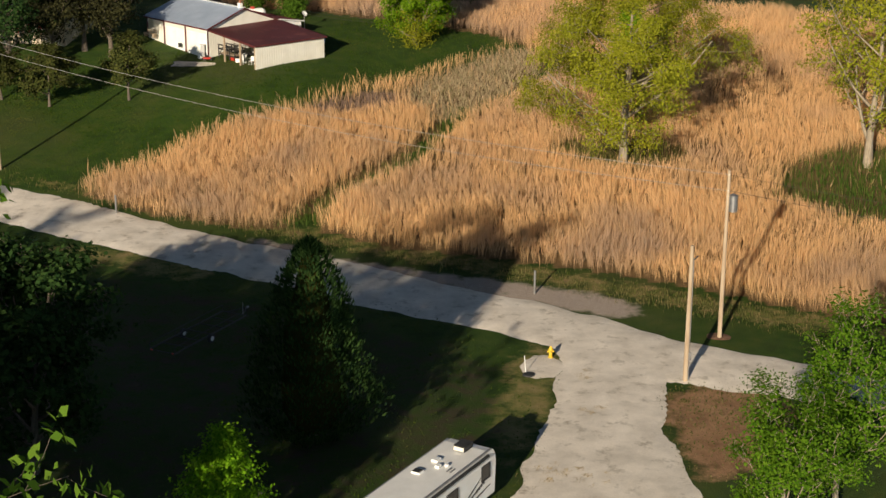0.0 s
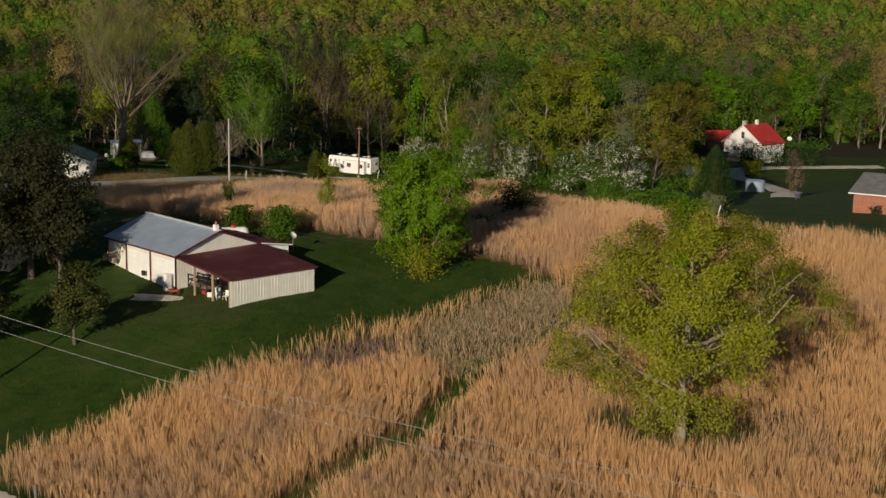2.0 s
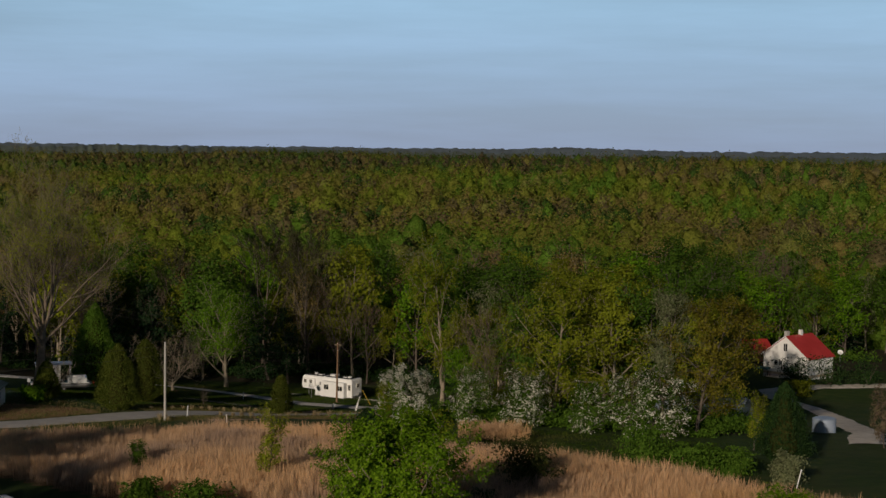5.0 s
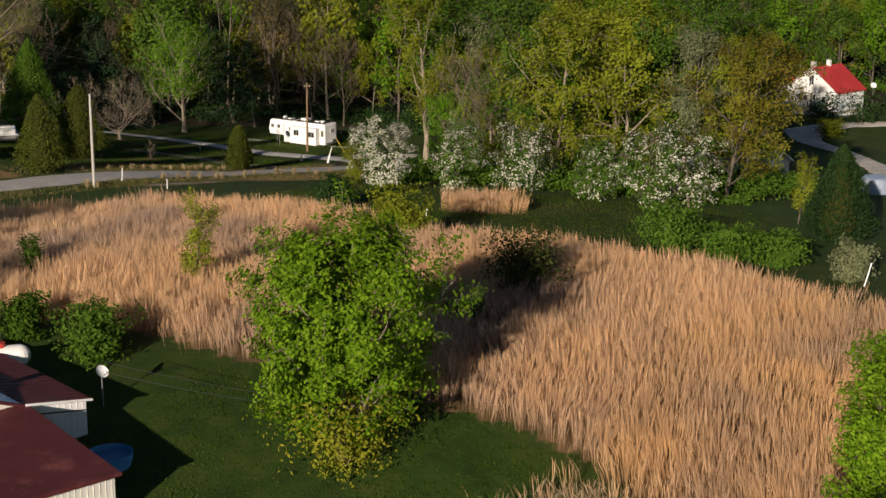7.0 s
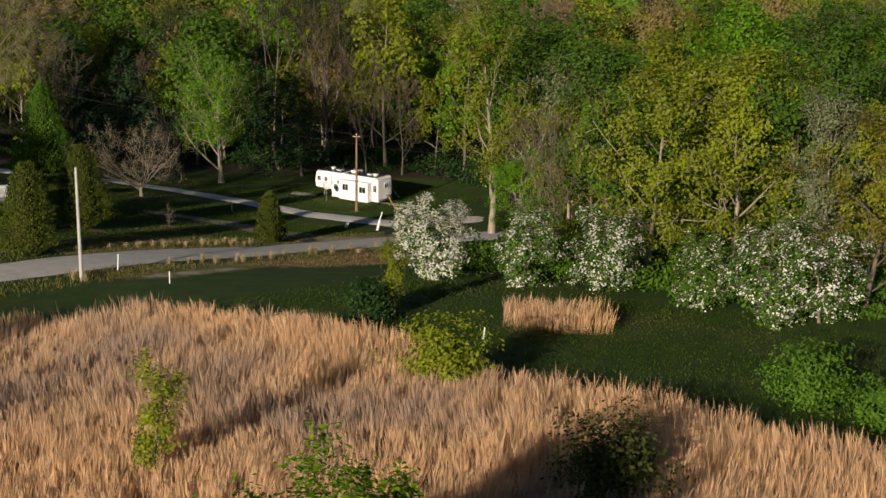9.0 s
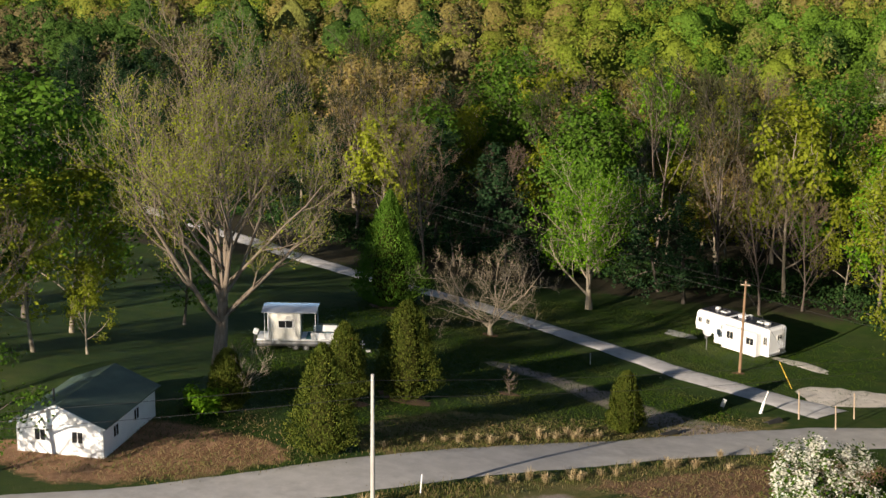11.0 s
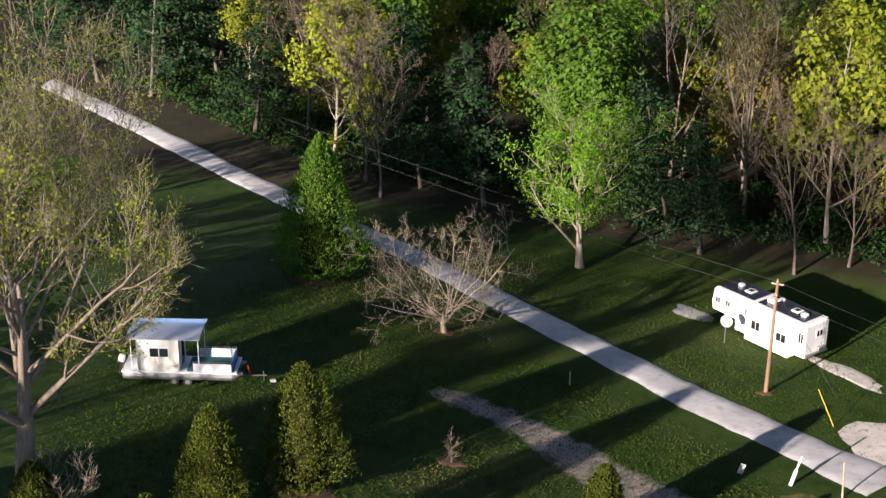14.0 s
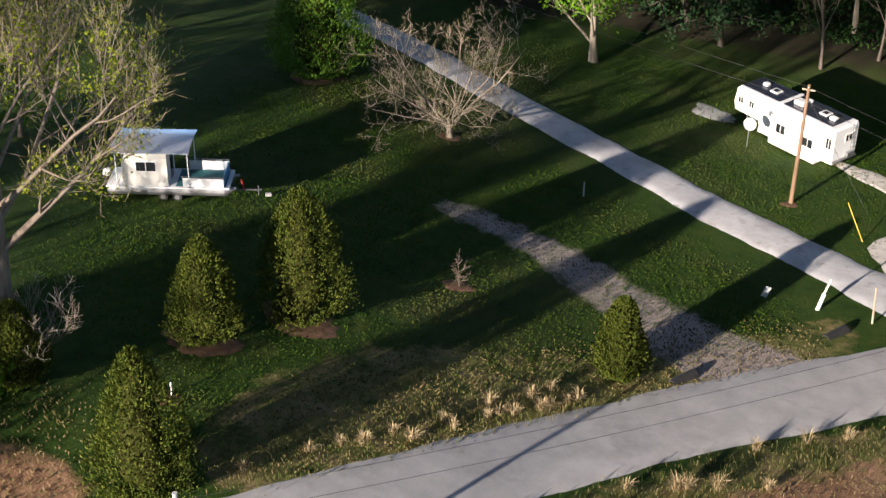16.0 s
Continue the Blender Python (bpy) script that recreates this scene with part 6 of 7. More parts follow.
def utility_trailer(x, y, z, turn, length, width, label, rail=0.75):
    t = thing("utility_trailer", x, y, z, turn, label, "trailer")
    h, w = 0.5, width / 2
    for s in (-w, w):
        part("side_beam", box((length, 0.07, 0.1), (0, s, h)), DARKMETAL, t)
        part("top_rail", bar((-length / 2, s, h + rail), (length / 2, s, h + rail), 0.03, 6), DARKMETAL, t)
        for i in range(4):
            q = -length / 2 + length * i / 3
            part("upright", bar((q, s, h), (q, s, h + rail), 0.028, 6), DARKMETAL, t)
        wheel(t, -0.3, s * 1.15, 0.32, 0.32, 0.18, WHITE)
    for i in range(7):
        part("cross_beam", box((0.06, width, 0.06), (-length / 2 + length * i / 6, 0, h - 0.01)), DARKMETAL, t)
    for s in (-w, w):
        part("tongue", bar((length / 2, s * 0.7, h), (length / 2 + 1.5, 0, h - 0.05), 0.045, 6), DARKMETAL, t)
    part("coupler", box((0.3, 0.12, 0.12), (length / 2 + 1.6, 0, h - 0.05), bevel=0.02), STEEL, t, "bare steel hitch coupler")
    part("jack", bar((length / 2 + 1.1, 0.05, 0.0), (length / 2 + 1.1, 0.05, 0.9), 0.035, 6), STEEL, t)
    for s in (-w, w):
        part("tail_light", box((0.05, 0.16, 0.1), (-length / 2 - 0.03, s * 0.85, h)), REDPAINT, t, "red tail light")
    return t


p = in_barn(3.8, 2.6)
utility_trailer(p.x, p.y, gz(p.x, p.y) + 0.2, -46, 3.4, 1.6, "dark steel trailer frame parked under the lean-to")
utility_trailer(-8.2, -20.8, gz(-8.2, -20.8), 65, 8.4, 2.0, "long dark empty boat trailer parked on the shaded lawn", 0.45)
m = in_barn(0.9, -0.9)
t = thing("push_mower", m.x, m.y, gz(m.x, m.y) + 0.1, 20, "small red push mower by the barn corner", "mower")
part("deck", box((0.9, 0.6, 0.22), (0, 0, 0.25), bevel=0.08), REDPAINT, t)
part("engine", bar((0, 0, 0.3), (0, 0, 0.55), 0.17, 12), DARKMETAL, t)
for x in (-0.35, 0.35):
    for y in (-0.32, 0.32):
        part("wheel", bar((x, y - 0.04, 0.13), (x, y + 0.04, 0.13), 0.13, 12), BLACK, t)
part("handle", bar((-0.4, 0, 0.35), (-1.0, 0, 0.95), 0.02, 6), DARKMETAL, t)
for i, (x, y, c, nm) in enumerate(((-5.0, -0.5, BLACK, "small black bucket by the garage doors"), (7.0, 3.2, WHITE, "white plastic drum under the lean-to"), (5.2, 1.0, WHITE, "white plastic drum under the lean-to"))):
    q = in_barn(x, y)
    t = thing("bucket", q.x, q.y, gz(q.x, q.y) + (0.5 if i == 0 else 0.05), 0, nm, "bucket")
    part("body", bar((0, 0, 0), (0, 0, 0.42 if i == 0 else 0.85), 0.16 if i == 0 else 0.28, 16, 0.2 if i == 0 else 0.28), c, t)


def workbench(x, y, turn, label, top):
    q = in_barn(x, y)
    t = thing("workbench", q.x, q.y, gz(q.x, q.y) + 0.03, turn, label, "workbench")
    part("benchtop", box((2.0, 0.75, 0.07), (0, 0, 0.9), bevel=0.01), top, t)
    part("lower_shelf", box((1.8, 0.6, 0.04), (0, 0, 0.3)), WOOD_POLE, t)
    for i in (-0.9, 0.9):
        for j in (-0.3, 0.3):
            part("leg", box((0.08, 0.08, 0.9), (i, j, 0.45)), DARKMETAL, t)
    part("toolbox", box((0.6, 0.35, 0.3), (-0.4, 0.05, 1.09), bevel=0.03), REDPAINT, t, "red steel toolbox")
    part("clamp", box((0.2, 0.18, 0.22), (0.7, -0.1, 1.05), bevel=0.03), DARKMETAL, t)


def storage_box(x, y, turn, w, h, mat, label):
    q = in_barn(x, y)
    t = thing("storage_box", q.x, q.y, gz(q.x, q.y) + 0.03, turn, label, "box")
    part("body", box((w, w * 0.7, h), (0, 0, h / 2), bevel=0.02), mat, t)
    part("lid", box((w + 0.04, w * 0.7 + 0.04, 0.05), (0, 0, h + 0.025), bevel=0.01), DARKMETAL if mat is not DARKMETAL else WHITE, t)


def steel_rack(x, y, turn, label):
    """A heavy welded frame with a shelf of odds and ends."""
    q = in_barn(x, y)
    t = thing("steel_rack", q.x, q.y, gz(q.x, q.y) + 0.02, turn, label, "rack")
    for i in (-1.5, -0.5, 0.5, 1.5):
        for j in (-0.5, 0.5):
            part("upright", box((0.1, 0.1, 1.5), (i, j, 0.75)), DARKMETAL, t)
    for z in (0.45, 1.0, 1.45):
        for j in (-0.5, 0.5):
            part("beam", box((3.2, 0.09, 0.12), (0, j, z)), DARKMETAL, t)
    for i in (-1.5, 0.0, 1.5):
        part("cross_beam", box((0.09, 1.0, 0.1), (i, 0, 1.0)), DARKMETAL, t)
    part("shelf", box((3.0, 0.9, 0.05), (0, 0, 0.54)), WOOD_POLE, t, "bare board shelf")
    part("brace", bar((-1.5, -0.5, 0.3), (-0.5, -0.5, 1.45), 0.045, 6), DARKMETAL, t)


def upright_cabinet(x, y, turn):
    q = in_barn(x, y)
    t = thing("metal_cabinet", q.x, q.y, gz(q.x, q.y) + 0.02, turn, "narrow white metal cabinet standing at the barn corner", "cabinet")
    part("body", box((0.6, 0.55, 1.6), (0, 0, 0.8), bevel=0.03), WHITE, t)
    d = part("door", box((0.54, 0.03, 1.45), (0, -0.29, 0.82), bevel=0.01), WHITE, t)
    part("handle", box((0.03, 0.03, 0.22), (0.2, -0.32, 0.9)), STEEL, d, "steel pull handle")


steel_rack(2.5, 1.1, -46, "heavy dark steel frame rack under the lean-to")
upright_cabinet(-0.5, -0.7, -46)
for x, y, tn in ((4.9, 1.5, 75), (5.6, 0.5, 160), (7.9, 0.7, 20)):
    p = in_barn(x, y)
    copy_thing(ch, pose(p.x, p.y, gz(p.x, p.y), 0, 0, tn))
workbench(5.4, 3.6, -46, "dark green workbench with a red toolbox under the lean-to", TEAL)
workbench(7.4, 4.4, 44, "dark steel workbench under the lean-to", DARKMETAL)
for x, y, tn, w, h, mt, nm in ((4.6, 0.6, 10, 0.6, 0.45, WHITE, "white lidded storage box under the lean-to"), (6.2, 1.7, 50, 0.75, 0.6, DARKMETAL, "dark lidded crate under the lean-to"), (7.6, 1.5, -20, 0.7, 0.5, WHITE, "white lidded storage box under the lean-to"), (5.9, 2.7, 30, 0.5, 0.8, STEEL, "grey metal locker under the lean-to"), (3.4, 0.8, -46, 0.5, 0.35, REDPAINT, "small red crate under the lean-to")):
    storage_box(x, y, tn, w, h, mt, nm)
q = in_barn(-10.8, -0.7)
t = thing("garden_bench", q.x, q.y, gz(q.x, q.y) + 0.45, math.degrees(-0.8), "weathered slatted wooden bench against the barn", "bench")
for i in range(4):
    part("seat_slat", box((1.9, 0.09, 0.03), (0, -0.18 + 0.12 * i, 0.45)), WOOD_POLE, t)
for i in range(3):
    part("back_slat", box((1.9, 0.03, 0.09), (0, 0.3, 0.58 + 0.14 * i)), WOOD_POLE, t)
for x in (-0.85, 0.85):
    part("leg", box((0.07, 0.5, 0.45), (x, 0.02, 0.22)), WOOD_POLE, t)
    part("back_post", box((0.06, 0.06, 0.95), (x, 0.33, 0.5)), WOOD_POLE, t)
q = in_barn(0.2, -2.6)
g = Geo()
k = 14
rr = np.random.default_rng(5).uniform(0.75, 1.2, k)
ring = [(q.x + 3.0 * rr[i] * math.cos(6.283 * i / k - 0.2) * 0.9 - 0.4 * math.sin(6.283 * i / k), q.y + 1.0 * rr[i] * math.sin(6.283 * i / k) - 1.0 * math.cos(6.283 * i / k)) for i in range(k)]
g.add([(x, y, gz(x, y) + 0.05) for x, y in ring] + [(q.x, q.y, gz(q.x, q.y) + 0.1)], [(i, (i + 1) % k, k) for i in range(k)])
tagged(new("gravel_apron", g.mesh("gravel_apron", GRAVEL)), "pale patch of gravel before the garage doors", "gravel", kind="structure")

# yard behind the barn
t = thing("stock_tank", -8.2, 53.6, gz(-8.2, 53.6), 0, "round light blue plastic stock tank behind the barn", "tank")
bm = bmesh.new()
rod(bm, (0, 0, 0), (0, 0, 0.75), 0.95, 28, 1.1)
bm.faces.ensure_lookup_table()
top = max(bm.faces, key=lambda f: f.calc_center_median().z)
r = bmesh.ops.inset_region(bm, faces=[top], thickness=0.06)
bmesh.ops.translate(bm, vec=(0, 0, -0.5), verts=top.verts)
part("shell", bm, BLUE, t)
part("rim", bar((0, 0, 0.35), (0, 0, 0.40), 1.05, 28), BLUE, t)
t = thing("propane_tank", -16.8, 64.2, gz(-16.8, 64.2), 20, "rounded white fuel tank with a red cap on legs", "tank")
bm = bar((-1.0, 0, 1.0), (1.0, 0, 1.0), 0.6, 20)
for x in (-1.0, 1.0):
    s = bmesh.ops.create_uvsphere(bm, u_segments=16, v_segments=10, radius=0.6)["verts"]
    bmesh.ops.translate(bm, vec=(x, 0, 1.0), verts=s)
part("vessel", bm, WHITE, t)
part("filler_cap", bar((0, 0, 1.55), (0, 0, 1.8), 0.28, 16), REDPAINT, t, "round red filler cap")
for x in (-0.7, 0.7):
    for y in (-0.3, 0.3):
        part("leg", box((0.08, 0.08, 0.6), (x, y, 0.28)), STEEL, t)


def dish(x, y, z, h, r, label, turn=0.0, tilt=40.0):
    t = thing("satellite_dish", x, y, z, turn, label, "satellite dish")
    part("mast", bar((0, 0, -0.1), (0, 0, h), 0.04, 8), STEEL, t)
    g = Geo()
    k, rows = 18, 4
    v, f = [(0.0, 0.0, 0.0)], []
    for i in range(1, rows + 1):
        q = i / rows
        v += [(r * q * math.cos(6.2832 * j / k), r * q * math.sin(6.2832 * j / k), 0.28 * r * q * q) for j in range(k)]
    f += [(0, 1 + j, 1 + (j + 1) % k) for j in range(k)]
    f += [(1 + (i - 1) * k + j, 1 + i * k + j, 1 + i * k + (j + 1) % k, 1 + (i - 1) * k + (j + 1) % k) for i in range(1, rows) for j in range(k)]
    v = np.array(v)
    back = v - [0, 0, 0.03]
    n = len(v)
    g.add(np.r_[v, back], f + [tuple(a + n for a in q[::-1]) for q in f])
    me = g.mesh("reflector", WHITE)
    me.transform(Matrix.Translation((0, 0, h)) @ Euler((radians(90 - tilt), 0, 0)).to_matrix().to_4x4())
    part("reflector", me, None, t)
    part("arm", bar((0, -0.05, h - r * 0.7), (0, -r * 0.9, h + r * 0.1), 0.02, 6), STEEL, t)
    part("receiver", box((0.1, 0.12, 0.1), (0, -r * 0.92, h + r * 0.12), bevel=0.02), WHITE, t)
    return t


dish(-10.2, 60.2, gz(-10.2, 60.2), 1.9, 0.36, "white satellite dish on a post behind the barn", 55)
dish(-20.4, 198.0, gz(-20.4, 198.0), 1.9, 0.5, "grey satellite dish on a mast beside the camper", 30)
cable("clothes_line", (-10.0, 60.2, gz(-10, 60.2) + 1.9), (2.6, 56.6, gz(2.6, 56.6) + 1.8), 0.25, 0.014, "pale clothes line strung to the tree")
cable("clothes_line", (-10.4, 61.4, gz(-10, 61) + 2.0), (2.9, 56.9, gz(2.6, 56.6) + 2.1), 0.25, 0.014, "pale clothes line strung to the tree")


def camper_far():
    """The white fifth-wheel camper with solar panels on its roof."""
    L, W, h, hb = 9.85, 2.6, 3.25, 0.34
    t = thing("camper", -13.85, 197.1, gz(-14.2, 198) - 0.1, math.degrees(-0.53), "long white camper trailer with dark solar panels", "camper")
    part("body", prism([(-L + 0.05, 1.15), (-L - 0.12, 1.8), (-L + 0.1, h - 0.25), (-L + 0.35, h), (-0.15, h), (0, h - 0.2), (0, hb), (-7.2, hb), (-7.35, 1.1)], 0, W), WHITE, t)
    part("slide_out", box((4.5, 0.95, 2.4), (-3.2, -0.45, 1.5), bevel=0.03), WHITE, t, "white slide-out room")
    part("slide_out", box((2.3, 0.4, 1.1), (-8.3, -0.18, 2.25), bevel=0.03), WHITE, t, "small white bedroom slide-out")
    for x, y, w, hh, z in ((-4.4, -0.93, 0.85, 0.75, 1.85), (-1.75, -0.93, 0.95, 0.7, 1.8), (-9.0, -0.39, 0.45, 0.5, 2.35), (-7.9, -0.39, 0.45, 0.5, 2.35), (-0.5, -0.02, 0.45, 0.85, 1.95)):
        window(t, (w, hh), (x, y, z), frame_mat=CREAM)
    window(t, (0.7, 0.5), (0.02, W * 0.62, 2.2), (0, 0, 90), CREAM)
    part("door", box((0.7, 0.04, 1.9), (-6.75, -0.02, 1.6), bevel=0.015), WHITE, t, "narrow white entry door")
    part("emblem", bar((-6.2, -0.03, 2.1), (-6.2, 0.01, 2.1), 0.28, 20), STEEL, t, "pale grey oval emblem")
    part("bumper", box((0.18, W, 0.16), (0.1, W / 2, 0.55)), STEEL, t)
    part("rear_rack", box((0.25, 0.9, 0.35), (0.16, W * 0.7, 0.85), bevel=0.05), STEEL, t, "small dark rack on the bumper")
    for y in (0.55, 0.95):
        part("ladder_rail", bar((0.12, W - y + 0.2, 0.7), (0.12, W - y + 0.2, h + 0.1), 0.02, 6), STEEL, t)
    for i in range(6):
        part("ladder_rung", bar((0.12, W - 0.75, 0.9 + 0.4 * i), (0.12, W - 0.35, 0.9 + 0.4 * i), 0.016, 6), STEEL, t)
    for x0, x1 in ((-9.45, -5.7), (-5.3, -0.5)):
        for i in range(4):
            w = (x1 - x0) / 4
            part("solar_panel", box((w - 0.03, W - 0.35, 0.05), (x0 + w * (i + 0.5), W / 2, h + 0.06), bevel=0.01), SOLAR, t, "dark blue-black solar panel")
    part("roof_rail", box((0.25, W, 0.1), (-5.5, W / 2, h + 0.05)), WHITE, t)
    for x, y, s in ((-8.2, 1.5, 0.5), (-1.2, 1.1, 0.55), (-4.2, 1.9, 0.45)):
        part("vent_dome", box((s, s, 0.28), (x, y, h + 0.2), bevel=0.12), WHITE, t, "white domed roof vent")
    for x, y in ((-7.0, 1.3), (-2.2, 1.4)):
        v = part("roof_hatch", box((0.75, 0.75, 0.1), (x, y, h + 0.12), bevel=0.02), WHITE, t)
        part("hatch_lid", box((0.42, 0.42, 0.04), (x, y, h + 0.18), bevel=0.01), GLASS, v, "dark hatch lid")
    a = part("air_conditioner", box((0.95, 0.75, 0.32), (-4.4, 1.15, h + 0.24), bevel=0.08), WHITE, t)
    part("grille", box((0.02, 0.55, 0.18), (-3.92, 1.15, h + 0.24)), DARKMETAL, a)
    for x in (-4.0, -3.1):
        for y in (0.25, W - 0.25):
            wheel(t, x, y, 0.36, 0.36, 0.24)
    for x in (-9.0, -8.6):
        part("landing_leg", box((0.1, 0.1, 1.55), (x, 0.6 if x < -8.8 else W - 0.6, 0.78)), STEEL, t)
    part("skirt", box((3.2, 0.06, 0.35), (-5.7, 0.02, 0.35), bevel=0.01), WHITE, t)
    return t


camper_far()


def camper_near():
    """The white camper by the driveway, seen from above."""
    L, W, h = 9.4, 2.55, 3.3
    t = thing("camper", 10.6, -43.9, gz(10.6, -43.9), 61.5, "white camper trailer with black swoosh stripes", "camper")
    bm = prism([(-L, 0.55), (-L, h - 0.3), (-L + 0.3, h), (-0.9, h), (-0.25, h - 0.12), (0.05, h - 0.5), (0.12, h - 1.1), (0.02, 0.6)], -W / 2, W / 2)
    part("body", bm, WHITE, t)
    for s in (-1, 1):
        part("roof_edge", box((L - 0.6, 0.09, 0.1), (-L / 2 - 0.2, s * (W / 2 - 0.01), h - 0.04), bevel=0.02), STEEL, t, "grey roof gutter")
    part("awning", bar((-L + 1.5, -W / 2 - 0.1, h - 0.25), (-0.9, -W / 2 - 0.1, h - 0.25), 0.09, 10), DARKMETAL, t, "rolled-up grey awning")
    window(t, (0.8, 0.75), (-1.0, -W / 2 - 0.02, 2.15), frame_mat=BLACK, bars=0)
    window(t, (1.0, 0.7), (-4.5, -W / 2 - 0.02, 2.1), frame_mat=BLACK, bars=0)
    for i, (a, b) in enumerate((((-3.4, 1.2), (-1.5, 2.0)), ((-3.2, 1.05), (-1.0, 1.75)), ((-2.4, 1.0), (-0.5, 1.25)))):
        part("stripe", bar((a[0], -W / 2 - 0.005, a[1]), (b[0], -W / 2 - 0.005, b[1]), 0.05, 6, 0.02), DARKMETAL, t, "curved black stripe")
    for i in range(4):
        part("lettering", box((0.14, 0.012, 0.2), (-1.9 + 0.24 * i, -W / 2 - 0.008, 1.42 + 0.07 * i), (0, -15, 0)), DARKMETAL, t, "dark marks of a maker's name")
    a = part("air_conditioner", box((0.95, 0.72, 0.34), (-1.3, -0.1, h + 0.18), bevel=0.07), BLACK, t, "black roof air conditioner")
    part("grille", box((0.03, 0.6, 0.22), (-1.79, -0.1, h + 0.18)), CREAM, a, "tan slatted grille")
    for x, y, s in ((-3.3, 0.35, 0.5), (-3.9, -0.1, 0.35), (-3.6, -0.45, 0.25)):
        part("vent_dome", box((s, s * 0.8, 0.16), (x, y, h + 0.08), bevel=0.06), WHITE, t)
    v = part("roof_hatch", box((0.5, 0.5, 0.1), (-4.9, 0.5, h + 0.05), bevel=0.02), WHITE, t)
    part("hatch_lid", box((0.42, 0.42, 0.05), (-4.9, 0.5, h + 0.11), bevel=0.02), BLACK, v, "black hatch lid")
    for y in (-0.75, -0.95):
        part("vent_strip", box((0.5, 0.08, 0.05), (-3.9, y, h + 0.03)), STEEL, t)
    for x in (-5.2, -4.3):
        for y in (-W / 2 + 0.2, W / 2 - 0.2):
            wheel(t, x, y, 0.36, 0.36, 0.24)
    part("rear_bumper", box((0.16, W - 0.2, 0.14), (0.1, 0, 0.55)), STEEL, t)
    return t


camper_near()


def houseboat():
    t = thing("houseboat", -54.4, 164.0, gz(-51, 166), 20, "small white pontoon houseboat on a trailer", "boat")
    for y in (0.45, 2.15):
        p = part("pontoon", bar((-0.5, y, 0.72), (7.0, y, 0.72), 0.33, 16), STEEL, t, "dull aluminium pontoon")
        part("nose", bar((7.0, y, 0.72), (7.7, y, 0.95), 0.33, 16, 0.08), STEEL, p)
    part("deck", box((7.9, 2.5, 0.12), (3.4, 1.3, 1.08), bevel=0.02), WHITE, t, "white-edged deck")
    part("deck_carpet", box((3.2, 2.2, 0.02), (5.5, 1.3, 1.152)), TEAL, t, "teal deck carpet")
    c = part("cabin", box((2.9, 2.3, 2.5), (2.0, 1.3, 2.39), bevel=0.02), CREAM, t, "pale grey panelled cabin")
    part("cabin_door", box((0.04, 0.75, 2.0), (3.47, 1.5, 2.15), bevel=0.01), GLASS, c, "dark glazed cabin door")
    window(t, (1.25, 0.65), (2.1, 0.13, 2.55), frame_mat=WHITE)
    g = Geo()
    n, v = 9, []
    for x in (0.0, 5.0):
        for thick in (0, 0.07):
            for i in range(n):
                y = -0.35 + 3.3 * i / (n - 1)
                v.append((x, y, 3.72 + 0.17 * (1 - (2 * i / (n - 1) - 1) ** 2) + thick))
    f = []
    for i in range(n - 1):
        f += [(n + i, n + i + 1, 3 * n + i + 1, 3 * n + i), (i, 2 * n + i, 2 * n + i + 1, i + 1)]
        f += [(i, i + 1, n + i + 1, n + i), (2 * n + i, 3 * n + i, 3 * n + i + 1, 2 * n + i + 1)]
    f += [(0, n, 3 * n, 2 * n), (n - 1, 3 * n - 1, 4 * n - 1, 2 * n - 1)]
    g.add(v, f)
    part("roof", g.mesh("roof", ROOF_METAL, False), None, t, "gently curved pale metal roof")
    for x in (0.2, 4.8):
        for y in (0.1, 2.5):
            part("roof_post", bar((x, y, 1.1), (x, y, 3.8), 0.035, 6), WHITE, t)
    for y in (0.1, 2.5):
        part("side_panel", box((2.6, 0.05, 0.62), (5.7, y, 1.48), bevel=0.015), WHITE, t, "white railing panel")
        part("top_rail", bar((4.3, y, 1.9), (7.0, y, 1.9), 0.025, 6), STEEL, t)
        for x in (4.4, 5.3, 6.2, 7.0):
            part("stanchion", bar((x, y, 1.1), (x, y, 1.9), 0.02, 6), STEEL, t)
    part("front_rail", bar((7.0, 0.1, 1.9), (7.0, 2.5, 1.9), 0.025, 6), STEEL, t)
    part("front_panel", box((0.05, 2.2, 0.6), (7.0, 1.3, 1.47), bevel=0.015), BLUE, t, "blue front panel")
    m = part("outboard_motor", box((0.45, 0.35, 0.55), (-0.75, 1.3, 1.5), (0, 12, 0), 0.1), WHITE, t)
    part("motor_leg", box((0.2, 0.12, 0.9), (-0.85, 1.3, 0.85), (0, 12, 0), 0.03), DARKMETAL, m)
    for y in (0.7, 1.9):
        part("trailer_beam", box((7.4, 0.1, 0.12), (3.6, y, 0.34)), DARKMETAL, t)
    part("trailer_tongue", bar((7.2, 1.3, 0.34), (9.2, 1.3, 0.4), 0.05, 6), STEEL, t)
    part("winch_post", box((0.12, 0.12, 0.8), (8.0, 1.3, 0.75), (0, -14, 0)), REDPAINT, t, "rusty red winch post")
    for y in (0.35, 2.25):
        wheel(t, 3.0, y, 0.3, 0.3, 0.2)
        wheel(t, 3.9, y, 0.3, 0.3, 0.2)
    part("jack", bar((9.0, 1.3, 0), (9.0, 1.3, 0.7), 0.03, 6), STEEL, t)
    return t


houseboat()
for x, y, s in ((-46.4, 169.6, 0.32), (-52.6, 165.9, 0.3)):
    t = thing("concrete_block", x, y, gz(x, y), 30, "grey concrete block lying on the grass", "block")
    part("body", box((0.4, 0.2, 0.2), (0, 0, 0.1), bevel=0.015), CONCRETE, t)


